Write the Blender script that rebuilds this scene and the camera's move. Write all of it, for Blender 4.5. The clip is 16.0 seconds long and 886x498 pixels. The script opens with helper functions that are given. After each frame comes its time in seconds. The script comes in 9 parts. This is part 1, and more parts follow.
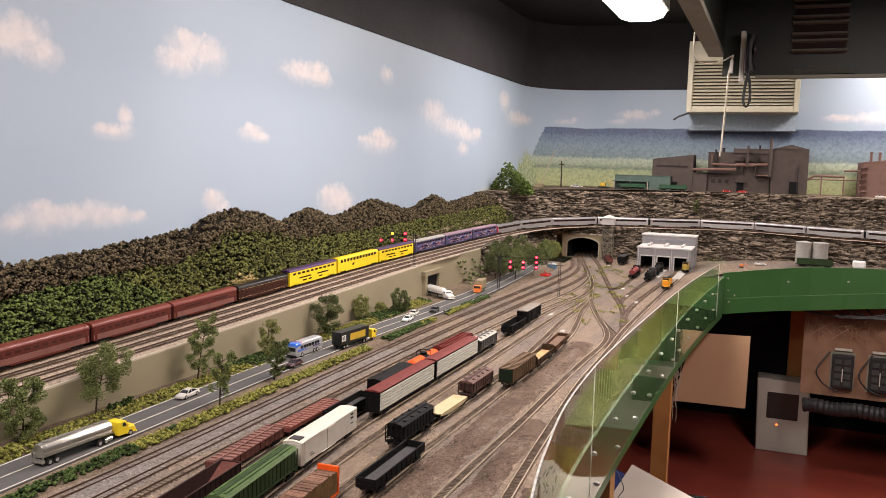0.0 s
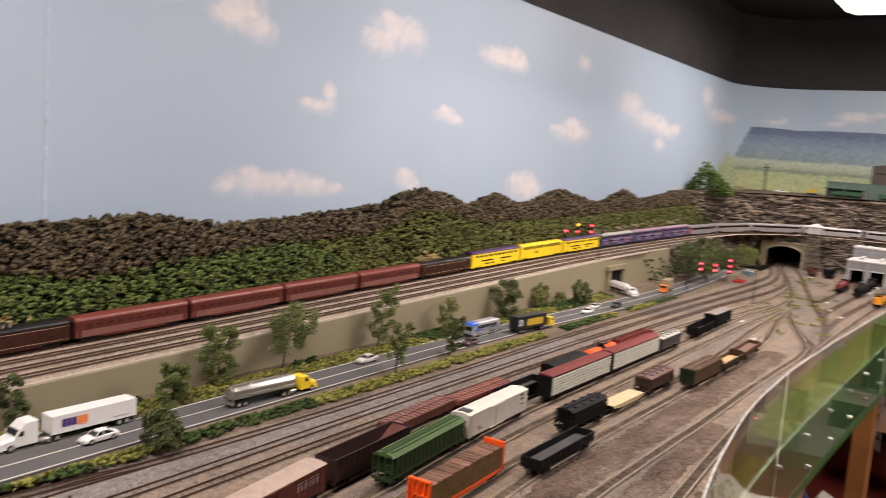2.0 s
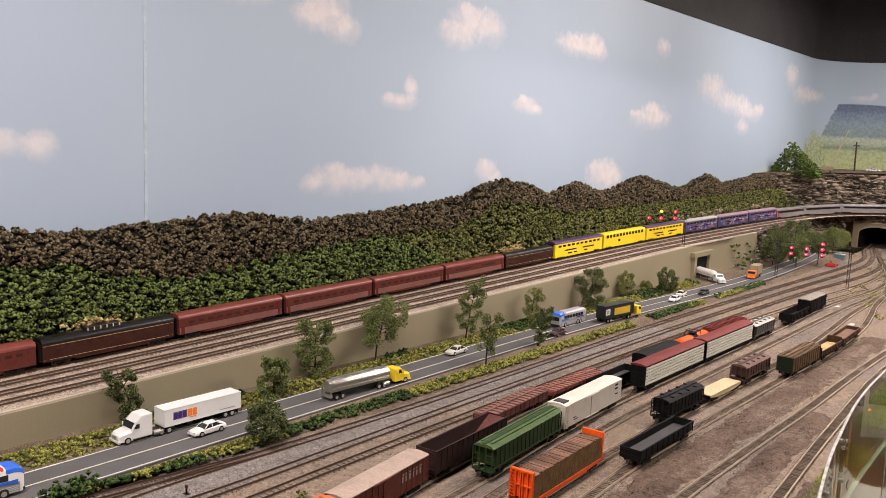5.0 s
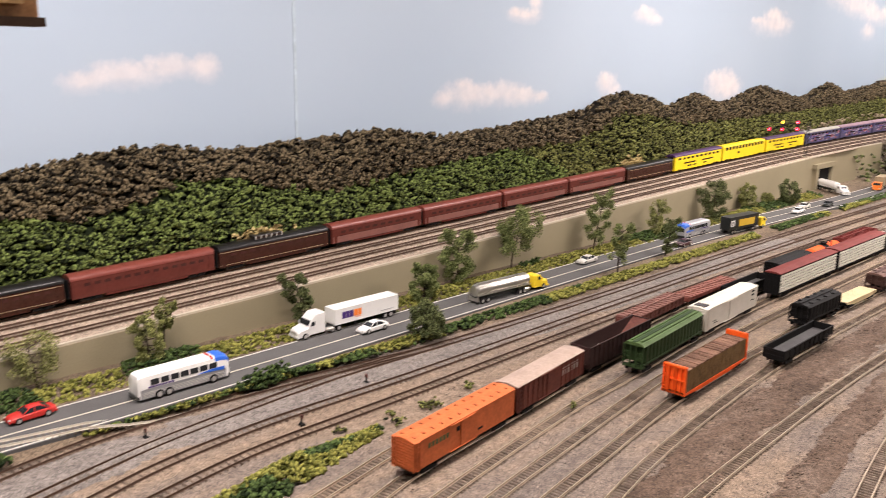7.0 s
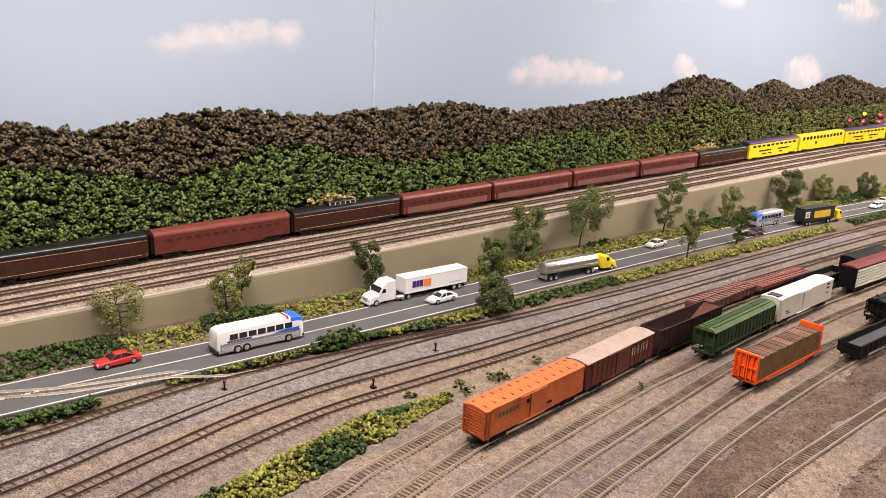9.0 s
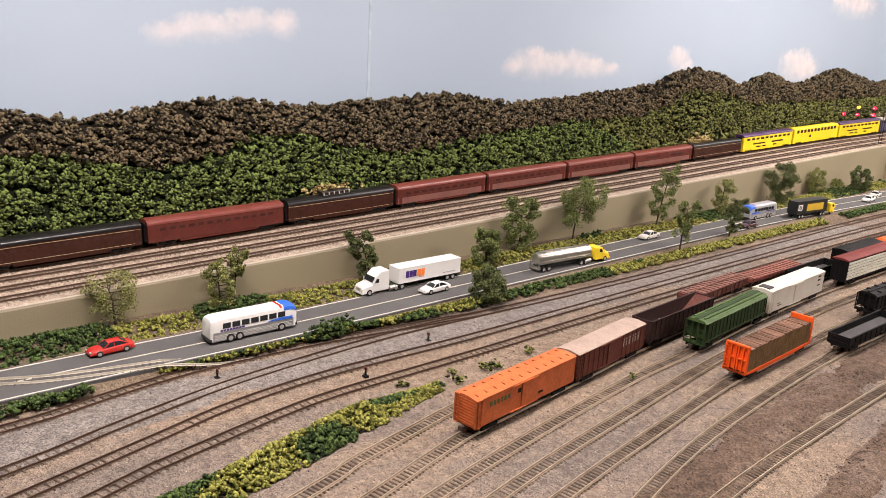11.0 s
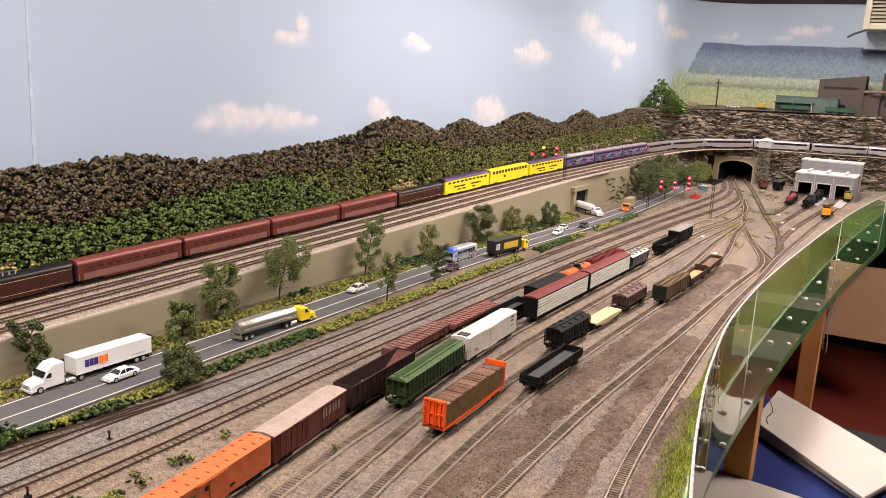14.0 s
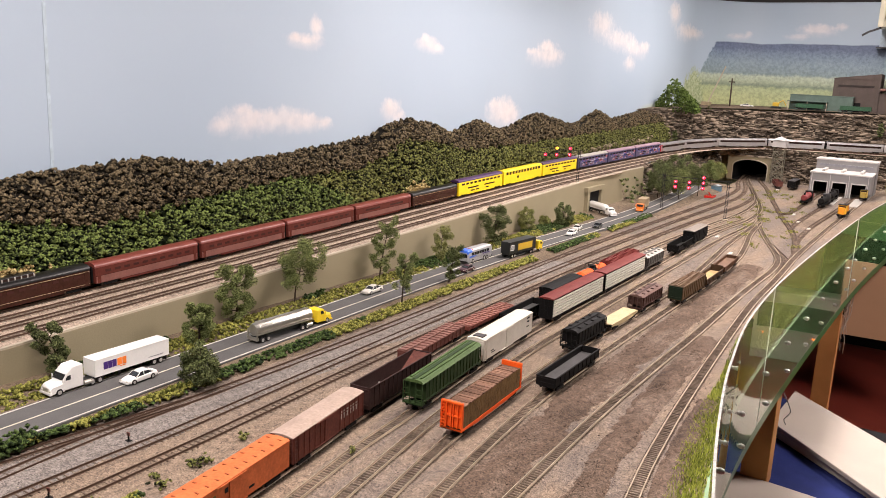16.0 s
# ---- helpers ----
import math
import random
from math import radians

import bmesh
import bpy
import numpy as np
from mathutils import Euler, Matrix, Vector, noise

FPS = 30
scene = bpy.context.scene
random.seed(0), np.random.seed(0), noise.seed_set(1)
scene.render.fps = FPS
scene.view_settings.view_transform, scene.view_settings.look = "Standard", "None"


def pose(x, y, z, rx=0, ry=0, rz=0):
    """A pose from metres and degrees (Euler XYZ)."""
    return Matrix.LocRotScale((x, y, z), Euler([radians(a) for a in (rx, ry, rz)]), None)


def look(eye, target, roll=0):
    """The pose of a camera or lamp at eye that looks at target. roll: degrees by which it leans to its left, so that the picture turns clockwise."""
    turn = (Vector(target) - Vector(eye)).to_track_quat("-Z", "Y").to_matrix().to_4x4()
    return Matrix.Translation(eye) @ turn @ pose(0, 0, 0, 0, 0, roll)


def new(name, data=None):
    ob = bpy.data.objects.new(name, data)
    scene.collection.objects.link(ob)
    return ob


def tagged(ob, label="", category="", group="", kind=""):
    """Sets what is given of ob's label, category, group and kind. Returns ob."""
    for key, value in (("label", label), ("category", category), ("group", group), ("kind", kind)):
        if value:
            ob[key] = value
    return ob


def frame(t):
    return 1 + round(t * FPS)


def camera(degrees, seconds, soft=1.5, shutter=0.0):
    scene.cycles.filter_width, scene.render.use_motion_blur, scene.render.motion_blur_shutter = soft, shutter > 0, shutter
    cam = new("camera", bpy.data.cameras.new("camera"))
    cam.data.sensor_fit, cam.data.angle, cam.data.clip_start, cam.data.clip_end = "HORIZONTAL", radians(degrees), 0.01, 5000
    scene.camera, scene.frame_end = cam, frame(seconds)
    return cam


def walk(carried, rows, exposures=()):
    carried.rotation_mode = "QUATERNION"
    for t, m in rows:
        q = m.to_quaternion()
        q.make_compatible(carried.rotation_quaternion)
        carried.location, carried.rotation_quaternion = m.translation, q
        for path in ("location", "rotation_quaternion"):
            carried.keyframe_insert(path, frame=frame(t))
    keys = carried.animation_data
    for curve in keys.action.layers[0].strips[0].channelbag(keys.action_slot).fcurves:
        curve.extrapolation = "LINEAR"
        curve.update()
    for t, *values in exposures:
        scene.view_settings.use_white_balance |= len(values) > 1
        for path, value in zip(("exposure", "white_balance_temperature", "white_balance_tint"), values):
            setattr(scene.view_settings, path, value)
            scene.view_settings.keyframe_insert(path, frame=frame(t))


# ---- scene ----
cam = camera(56.9, 16.0, soft=0.75, shutter=0.5)
PATH = [
    (0, (0.41, 0.247, 0.525), (-0.326, 2.095, 0.318), 1.6),
    (0.5, (0.405, 0.234, 0.526), (-0.363, 2.069, 0.317), 1.3),
    (1, (0.396, 0.221, 0.524), (-0.463, 2.014, 0.308), 1.0),
    (1.5, (0.389, 0.231, 0.514), (-0.537, 1.991, 0.297), 1.8),
    (2, (0.41, 0.264, 0.49), (-0.721, 1.897, 0.253), 4.4),
    (2.5, (0.444, 0.274, 0.481), (-0.84, 1.785, 0.221), 3.9),
    (3, (0.435, 0.249, 0.492), (-0.862, 1.747, 0.225), 3.9),
    (5.5, (0.384, 0.233, 0.491), (-0.876, 1.759, 0.204), 2.0),
    (6, (0.388, 0.211, 0.496), (-0.873, 1.713, 0.104), 1.2),
    (6.5, (0.382, 0.159, 0.499), (-0.896, 1.634, 0.062), 1.3),
    (7, (0.365, 0.112, 0.488), (-1.029, 1.466, 0.016), 0.9),
    (7.5, (0.355, 0.094, 0.485), (-1.069, 1.407, -0.012), 1.7),
    (8, (0.355, 0.078, 0.484), (-1.108, 1.34, -0.031), 2.3),
    (8.5, (0.354, 0.081, 0.483), (-1.117, 1.33, -0.042), 2.8),
    (11, (0.359, 0.081, 0.482), (-1.099, 1.334, -0.067), 3.4),
    (11.5, (0.363, 0.151, 0.5), (-0.926, 1.584, -0.034), 4.2),
    (12, (0.372, 0.177, 0.517), (-0.752, 1.759, 0.036), 3.6),
    (12.5, (0.378, 0.184, 0.528), (-0.674, 1.82, 0.061), 3.2),
    (13, (0.379, 0.182, 0.522), (-0.643, 1.843, 0.082), 3.1),
    (13.5, (0.38, 0.169, 0.52), (-0.625, 1.845, 0.093), 3.1),
    (14, (0.377, 0.165, 0.519), (-0.623, 1.845, 0.096), 3.1),
    (14.5, (0.376, 0.162, 0.521), (-0.626, 1.841, 0.098), 3.1),
    (15, (0.376, 0.165, 0.518), (-0.631, 1.841, 0.096), 3.0),
    (15.5, (0.374, 0.164, 0.521), (-0.642, 1.834, 0.097), 2.8),
    (16, (0.37, 0.162, 0.519), (-0.654, 1.827, 0.097), 2.7),
]
# stops of the clip's own exposure
EXPO = [(0, 0.44), (1.0, 0.42), (2.0, 0.32), (3.2, 0.34), (5.4, 0.37), (6.1, 0.61), (7.0, 0.70), (11.0, 0.69), (12.5, 0.68), (16, 0.68)]
walk(cam, [(t, look(eye, target, roll)) for t, eye, target, roll in PATH], exposures=EXPO)

# ---- world, lamps, exposure ----
world = bpy.data.worlds.new("world")
scene.world = world
world.use_nodes = True
world.node_tree.nodes["Background"].inputs[0].default_value = (0.9, 0.95, 1.0, 1)
world.node_tree.nodes["Background"].inputs[1].default_value = 0.02
# only the first lamp is seen; the fourth is an added aisle fill
LAMPS = [(-0.34, 4.50, 15.5), (-0.25, 2.55, 17.8), (-0.22, 0.35, 23.0), (1.1, 2.85, 31.0), (1.15, 5.22, 12.0)]
CEIL = 1.42


def area_lamp(x, y, watts):
    data = bpy.data.lights.new("tube_light", "AREA")
    data.shape, data.size, data.size_y = "RECTANGLE", 0.24, 1.1
    data.energy, data.color = watts, (1.0, 0.865, 0.84)
    ob = new("tube_light", data)
    ob.matrix_world = pose(x, y, CEIL - 0.075)
    return ob


for lx, ly, lw in LAMPS:
    area_lamp(lx, ly, lw)


# ---- materials ----
def mat(name, color, rough=0.6, metal=0.0, vary=0.25, scale=60.0, bump=0.2, fine=400.0, tint=None, objvary=0.0, island=0.0):
    """A worn surface: base colour broken up at two scales, with fine relief."""
    m = bpy.data.materials.new(name)
    m.use_nodes = True
    nt = m.node_tree
    n, l = nt.nodes, nt.links
    b = n["Principled BSDF"]
    b.inputs["Roughness"].default_value = rough
    b.inputs["Metallic"].default_value = metal
    if rough >= 0.6:
        b.inputs["Specular IOR Level"].default_value = 0.2
    co = n.new("ShaderNodeTexCoord")
    n1 = n.new("ShaderNodeTexNoise"); n1.inputs["Scale"].default_value = scale; n1.inputs["Detail"].default_value = 4
    n2 = n.new("ShaderNodeTexNoise"); n2.inputs["Scale"].default_value = fine; n2.inputs["Detail"].default_value = 3
    l.new(co.outputs["Object"], n1.inputs["Vector"]); l.new(co.outputs["Object"], n2.inputs["Vector"])
    mx = n.new("ShaderNodeMath"); mx.operation = "MULTIPLY_ADD"; mx.inputs[1].default_value = 0.5
    l.new(n2.outputs["Fac"], mx.inputs[0])
    hf = n.new("ShaderNodeMath"); hf.operation = "MULTIPLY"; hf.inputs[1].default_value = 0.5
    l.new(n1.outputs["Fac"], hf.inputs[0]); l.new(hf.outputs[0], mx.inputs[2])
    fac = mx.outputs[0]
    if objvary or island:
        src = n.new("ShaderNodeObjectInfo").outputs["Random"] if objvary else n.new("ShaderNodeNewGeometry").outputs["Random Per Island"]
        am = n.new("ShaderNodeMath"); am.operation = "MULTIPLY_ADD"; am.inputs[1].default_value = objvary or island
        l.new(src, am.inputs[0])
        sb = n.new("ShaderNodeMath"); sb.operation = "SUBTRACT"; sb.inputs[1].default_value = (objvary or island) / 2
        l.new(fac, sb.inputs[0]); l.new(sb.outputs[0], am.inputs[2]); fac = am.outputs[0]
    ramp = n.new("ShaderNodeValToRGB")
    c = Vector(color[:3]); t2 = Vector(tint) if tint else c * (1 + vary)
    ramp.color_ramp.elements[0].position, ramp.color_ramp.elements[1].position = 0.3, 0.7
    ramp.color_ramp.elements[0].color = (*(c * (1 - vary)), 1)
    ramp.color_ramp.elements[1].color = (*[min(v, 0.95) for v in t2], 1)
    l.new(fac, ramp.inputs["Fac"]); l.new(ramp.outputs["Color"], b.inputs["Base Color"])
    if bump:
        bp = n.new("ShaderNodeBump"); bp.inputs["Strength"].default_value = bump; bp.inputs["Distance"].default_value = 0.0015
        l.new(n2.outputs["Fac"], bp.inputs["Height"]); l.new(bp.outputs["Normal"], b.inputs["Normal"])
    return m


def emit(name, color, strength):
    m = bpy.data.materials.new(name)
    m.use_nodes = True
    b = m.node_tree.nodes["Principled BSDF"]
    b.inputs["Base Color"].default_value = (*color, 1)
    b.inputs["Emission Color"].default_value = (*color, 1)
    b.inputs["Emission Strength"].default_value = strength
    return m


def glassy(name, color, rough=0.02, ior=1.49):
    m = bpy.data.materials.new(name)
    m.use_nodes = True
    b = m.node_tree.nodes["Principled BSDF"]
    b.inputs["Base Color"].default_value = (*color, 1)
    b.inputs["Roughness"].default_value = rough
    b.inputs["IOR"].default_value = ior
    b.inputs["Transmission Weight"].default_value = 1.0
    return m



# ==== body ====
M_BLACK = mat("black_wall_paint", (0.036, 0.033, 0.035), 0.75, vary=0.3, scale=4, bump=0.15, fine=90)
M_CEIL = mat("dark_ceiling", (0.02, 0.019, 0.018), 0.9, vary=0.3, scale=5, fine=60)
M_RAIL = mat("rail_rust", (0.078, 0.047, 0.032), 0.6, 0.1, vary=0.25)
M_RAILW = mat("rail_bright", (0.60, 0.55, 0.45), 0.4, 0.1, vary=0.15)
M_RAILTOP = mat("rail_polished", (0.42, 0.33, 0.235), 0.45, 0.15, vary=0.25)
M_TIE = mat("tie_wood", (0.095, 0.070, 0.052), 0.9, vary=0.35, tint=(0.165, 0.125, 0.095), island=0.3)
M_TIE_LEAD = mat("tie_faded", (0.115, 0.083, 0.06), 0.9, vary=0.35, tint=(0.20, 0.15, 0.115), island=0.35)
M_TIE_GREY = mat("tie_grey", (0.27, 0.22, 0.175), 0.85, vary=0.35, island=0.5)
M_CONCRETE = mat("retaining_concrete", (0.28, 0.24, 0.155), 0.8, vary=0.10, scale=9, bump=0.15)
M_CAP = mat("coping_concrete", (0.46, 0.40, 0.31), 0.8, vary=0.15, scale=20)
M_ASPHALT = mat("asphalt", (0.10, 0.097, 0.095), 0.8, vary=0.18, scale=25, bump=0.3, fine=900)
M_LINE = mat("road_line", (0.60, 0.57, 0.51), 0.6, vary=0.12)
M_LINEY = mat("road_line_cream", (0.60, 0.56, 0.46), 0.6, vary=0.12)
M_GREEN = mat("hill_green", (0.022, 0.036, 0.010), 0.9, vary=0.6, scale=22, bump=0.5, fine=900, tint=(0.185, 0.238, 0.066), island=0.8)
M_GREENF = mat("hill_yellow_green", (0.019, 0.022, 0.006), 0.9, vary=0.6, scale=22, bump=0.5, fine=900, tint=(0.205, 0.215, 0.064), island=0.8)
M_OLIVE = mat("hill_olive", (0.024, 0.0195, 0.011), 0.9, vary=0.55, scale=22, bump=0.5, fine=900, tint=(0.195, 0.150, 0.088), island=0.8)
M_SHRUB = mat("shrub_green", (0.023, 0.046, 0.013), 0.9, vary=0.55, scale=50, bump=0.6, fine=900, tint=(0.085, 0.13, 0.035), island=0.6)
M_SHRUBY = mat("shrub_yellow", (0.125, 0.135, 0.022), 0.9, vary=0.45, scale=50, bump=0.6, fine=900, tint=(0.31, 0.30, 0.072), island=0.6)
M_LEAF = mat("tree_leaf", (0.10, 0.125, 0.040), 0.85, vary=0.4, scale=60, bump=0.3, tint=(0.29, 0.335, 0.12), island=0.8)
M_BARK = mat("bark", (0.06, 0.045, 0.033), 0.9, vary=0.4)
M_ROCK = mat("rock", (0.12, 0.095, 0.072), 0.9, vary=0.4, scale=14, bump=0.6, fine=260, tint=(0.29, 0.23, 0.172), island=0.6)
# backing rock darkened, the shade between broken stones put into the colour
M_ROCKD = mat("rock_shaded_gaps", (0.08, 0.063, 0.049), 0.95, vary=0.5, scale=20, bump=0.6, fine=160)
M_FASCIA = mat("fascia_green", (0.043, 0.125, 0.036), 0.35, vary=0.12, scale=6, bump=0.05)
M_PLEX = glassy("plexiglass", (0.965, 0.985, 0.96))
M_WOOD = mat("pine_post", (0.52, 0.25, 0.085), 0.6, vary=0.25, scale=12)
M_FLOOR = mat("red_floor", (0.23, 0.042, 0.028), 0.35, vary=0.3, scale=6)
# near-black colour for the shade inside bore, underpass and doorways
M_BLACKHOLE = mat("opening_shade", (0.01, 0.01, 0.01), 0.95)


def ground_mat(name, stops, grain=700.0, patch=3.0):
    """Loose crushed stone and dirt: coloured in wide patches, with grains of light and dark."""
    m = bpy.data.materials.new(name)
    m.use_nodes = True
    nt = m.node_tree
    n, l = nt.nodes, nt.links
    b = n["Principled BSDF"]; b.inputs["Roughness"].default_value = 0.92; b.inputs["Specular IOR Level"].default_value = 0.2
    co = n.new("ShaderNodeTexCoord")
    mp = n.new("ShaderNodeMapping"); mp.inputs["Scale"].default_value = (1.0, 0.28, 1.0)
    l.new(co.outputs["Object"], mp.inputs["Vector"])
    big = n.new("ShaderNodeTexNoise"); big.inputs["Scale"].default_value = patch * 2.2; big.inputs["Detail"].default_value = 8; big.inputs["Roughness"].default_value = 0.62
    l.new(mp.outputs[0], big.inputs["Vector"])
    r1 = n.new("ShaderNodeValToRGB")
    els = r1.color_ramp.elements
    for k, (p, c) in enumerate(stops):
        e = els[k] if k < 2 else els.new(p)
        e.position, e.color = p, (*c, 1)
    l.new(big.outputs["Fac"], r1.inputs["Fac"])
    vo = n.new("ShaderNodeTexVoronoi"); vo.inputs["Scale"].default_value = grain
    l.new(co.outputs["Object"], vo.inputs["Vector"])
    r2 = n.new("ShaderNodeValToRGB")
    r2.color_ramp.elements[0].position, r2.color_ramp.elements[0].color = 0.0, (0.38, 0.37, 0.37, 1)
    r2.color_ramp.elements[1].position, r2.color_ramp.elements[1].color = 1.0, (1.6, 1.55, 1.5, 1)
    sep = n.new("ShaderNodeSeparateColor"); l.new(vo.outputs["Color"], sep.inputs[0]); l.new(sep.outputs[0], r2.inputs["Fac"])
    mul = n.new("ShaderNodeMix"); mul.data_type = "RGBA"; mul.blend_type = "MULTIPLY"; mul.inputs["Factor"].default_value = 0.8
    l.new(r1.outputs["Color"], mul.inputs["A"]); l.new(r2.outputs["Color"], mul.inputs["B"])
    mid = n.new("ShaderNodeTexNoise"); mid.inputs["Scale"].default_value = 75.0; mid.inputs["Detail"].default_value = 6; mid.inputs["Roughness"].default_value = 0.7
    l.new(co.outputs["Object"], mid.inputs["Vector"])
    r3 = n.new("ShaderNodeValToRGB")
    r3.color_ramp.elements[0].position, r3.color_ramp.elements[0].color = 0.33, (0.58, 0.56, 0.55, 1)
    r3.color_ramp.elements[1].position, r3.color_ramp.elements[1].color = 0.64, (1.28, 1.26, 1.24, 1)
    l.new(mid.outputs["Fac"], r3.inputs["Fac"])
    mul2 = n.new("ShaderNodeMix"); mul2.data_type = "RGBA"; mul2.blend_type = "MULTIPLY"; mul2.inputs["Factor"].default_value = 0.75
    l.new(mul.outputs["Result"], mul2.inputs["A"]); l.new(r3.outputs["Color"], mul2.inputs["B"])
    l.new(mul2.outputs["Result"], b.inputs["Base Color"])
    bp = n.new("ShaderNodeBump"); bp.inputs["Strength"].default_value = 0.6; bp.inputs["Distance"].default_value = 0.001
    l.new(vo.outputs["Distance"], bp.inputs["Height"]); l.new(bp.outputs["Normal"], b.inputs["Normal"])
    return m


M_BALLAST = ground_mat("yard_ballast", [(0.34, (0.142, 0.122, 0.109)), (0.46, (0.183, 0.152, 0.128)), (0.55, (0.230, 0.181, 0.137)), (0.66, (0.163, 0.125, 0.096))])
M_DIRT = ground_mat("cinder_dirt", [(0.3, (0.070, 0.049, 0.036)), (0.5, (0.118, 0.084, 0.062)), (0.72, (0.175, 0.138, 0.11))], 520.0, 9.0)
M_UBALLAST = ground_mat("main_ballast", [(0.3, (0.33, 0.272, 0.22)), (0.55, (0.42, 0.345, 0.278)), (0.75, (0.35, 0.29, 0.238))])
M_GRAVEL = ground_mat("grey_gravel", [(0.34, (0.150, 0.138, 0.130)), (0.5, (0.195, 0.178, 0.165)), (0.66, (0.165, 0.145, 0.130))], 560.0, 5.0)
M_EARTH = ground_mat("road_earth", [(0.3, (0.09, 0.07, 0.05)), (0.55, (0.16, 0.125, 0.09)), (0.75, (0.22, 0.18, 0.13))])


# ---- mesh building ----
class Build:
    """Collects plain solids and becomes one mesh."""

    def __init__(self):
        self.v, self.f = [], []

    def add(self, vs, fs):
        o = len(self.v)
        self.v += [tuple(p) for p in vs]
        self.f += [tuple(i + o for i in q) for q in fs]
        return self

    def box(self, x0, x1, y0, y1, z0, z1, m=None):
        p = [Vector((x, y, z)) for z in (z0, z1) for y in (y0, y1) for x in (x0, x1)]
        if m is not None:
            p = [m @ q for q in p]
        return self.add(p, [(0, 2, 3, 1), (4, 5, 7, 6), (0, 1, 5, 4), (2, 6, 7, 3), (0, 4, 6, 2), (1, 3, 7, 5)])

    def prism(self, outline, a, b, axis="y"):
        """An outline (u, w) drawn out along an axis: for y, u is x and w is z; for x, u is y and w is z; for z, u is x and w is y."""
        put = {"y": lambda u, w, s: (u, s, w), "x": lambda u, w, s: (s, u, w), "z": lambda u, w, s: (u, w, s)}[axis]
        k = len(outline)
        vs = [put(u, w, a) for u, w in outline] + [put(u, w, b) for u, w in outline]
        fs = [(i, (i + 1) % k, k + (i + 1) % k, k + i) for i in range(k)] + [tuple(range(k))[::-1], tuple(range(k, 2 * k))]
        return self.add(vs, fs)

    def loft(self, rings, cap=True):
        k = len(rings[0])
        vs = [p for r in rings for p in r]
        fs = [(j * k + i, j * k + (i + 1) % k, (j + 1) * k + (i + 1) % k, (j + 1) * k + i) for j in range(len(rings) - 1) for i in range(k)]
        if cap:
            fs += [tuple(range(k))[::-1], tuple(range((len(rings) - 1) * k, len(rings) * k))]
        return self.add(vs, fs)

    def tube(self, points, radii, k=8):
        """A round bar through points, its radius one number or one a point."""
        pts = [Vector(p) for p in points]
        if not hasattr(radii, "__len__"):
            radii = [radii] * len(pts)
        rings = []
        for i, p in enumerate(pts):
            d = (pts[min(i + 1, len(pts) - 1)] - pts[max(i - 1, 0)]).normalized()
            u = d.orthogonal().normalized() if abs(d.z) > 0.95 else d.cross(Vector((0, 0, 1))).normalized()
            w = d.cross(u)
            rings.append([p + radii[i] * (math.cos(a) * u + math.sin(a) * w) for a in (2 * math.pi * j / k for j in range(k))])
        return self.loft(rings)

    def mesh(self, name, material, smooth=False, bevel=0.0):
        me = bpy.data.meshes.new(name)
        me.from_pydata(self.v, [], self.f)
        bm = bmesh.new(); bm.from_mesh(me)
        bmesh.ops.recalc_face_normals(bm, faces=bm.faces)
        if bevel:
            sharp = [e for e in bm.edges if len(e.link_faces) == 2 and e.calc_face_angle(0) > 0.5]
            bmesh.ops.bevel(bm, geom=sharp, offset=bevel, segments=2, profile=0.6, affect="EDGES", clamp_overlap=True)
        bm.to_mesh(me); bm.free()
        if smooth:
            me.shade_smooth()
            me.set_sharp_from_angle(angle=radians(35))
        for mm in (material if isinstance(material, (list, tuple)) else [material]):
            me.materials.append(mm)
        return me


def part(name, b, material=None, parent=None, label="", smooth=False, bevel=0.0):
    ob = new(name, b.mesh(name, material, smooth, bevel) if isinstance(b, Build) else b)
    if parent is not None:
        ob.parent = parent
    if label:
        ob["label"] = label
    return ob


def thing(name, label, category, m=None, group="", kind=""):
    ob = new(name)
    ob.empty_display_size = 0.02
    if m is not None:
        ob.matrix_world = m
    return tagged(ob, label, category, group, kind)


def array_mesh(name, verts, faces, material, smooth=False):
    """A mesh from numpy arrays of corners and of equal-sided faces."""
    me = bpy.data.meshes.new(name)
    k = faces.shape[1]
    me.vertices.add(len(verts)); me.vertices.foreach_set("co", verts.astype(np.float32).ravel())
    me.loops.add(faces.size); me.loops.foreach_set("vertex_index", faces.astype(np.int32).ravel())
    me.polygons.add(len(faces)); me.polygons.foreach_set("loop_start", np.arange(0, faces.size, k, dtype=np.int32))
    if smooth:
        me.polygons.foreach_set("use_smooth", np.ones(len(faces), dtype=bool))
    me.update(calc_edges=True)
    for mm in (material if isinstance(material, (list, tuple)) else [material]):
        me.materials.append(mm)
    return me


def ball(sub):
    bm = bmesh.new()
    bmesh.ops.create_icosphere(bm, subdivisions=sub, radius=1.0)
    v = np.array([p.co[:] for p in bm.verts]); f = np.array([[q.index for q in t.verts] for t in bm.faces])
    bm.free()
    return v, f


BALL1 = ball(1)
BIT = (np.array([(1, 0, 0), (-1, 0, 0), (0, 1, 0), (0, -1, 0), (0, 0, 1), (0, 0, -1)], float), np.array([(0, 2, 4), (2, 1, 4), (1, 3, 4), (3, 0, 4), (2, 0, 5), (1, 2, 5), (3, 1, 5), (0, 3, 5)]))


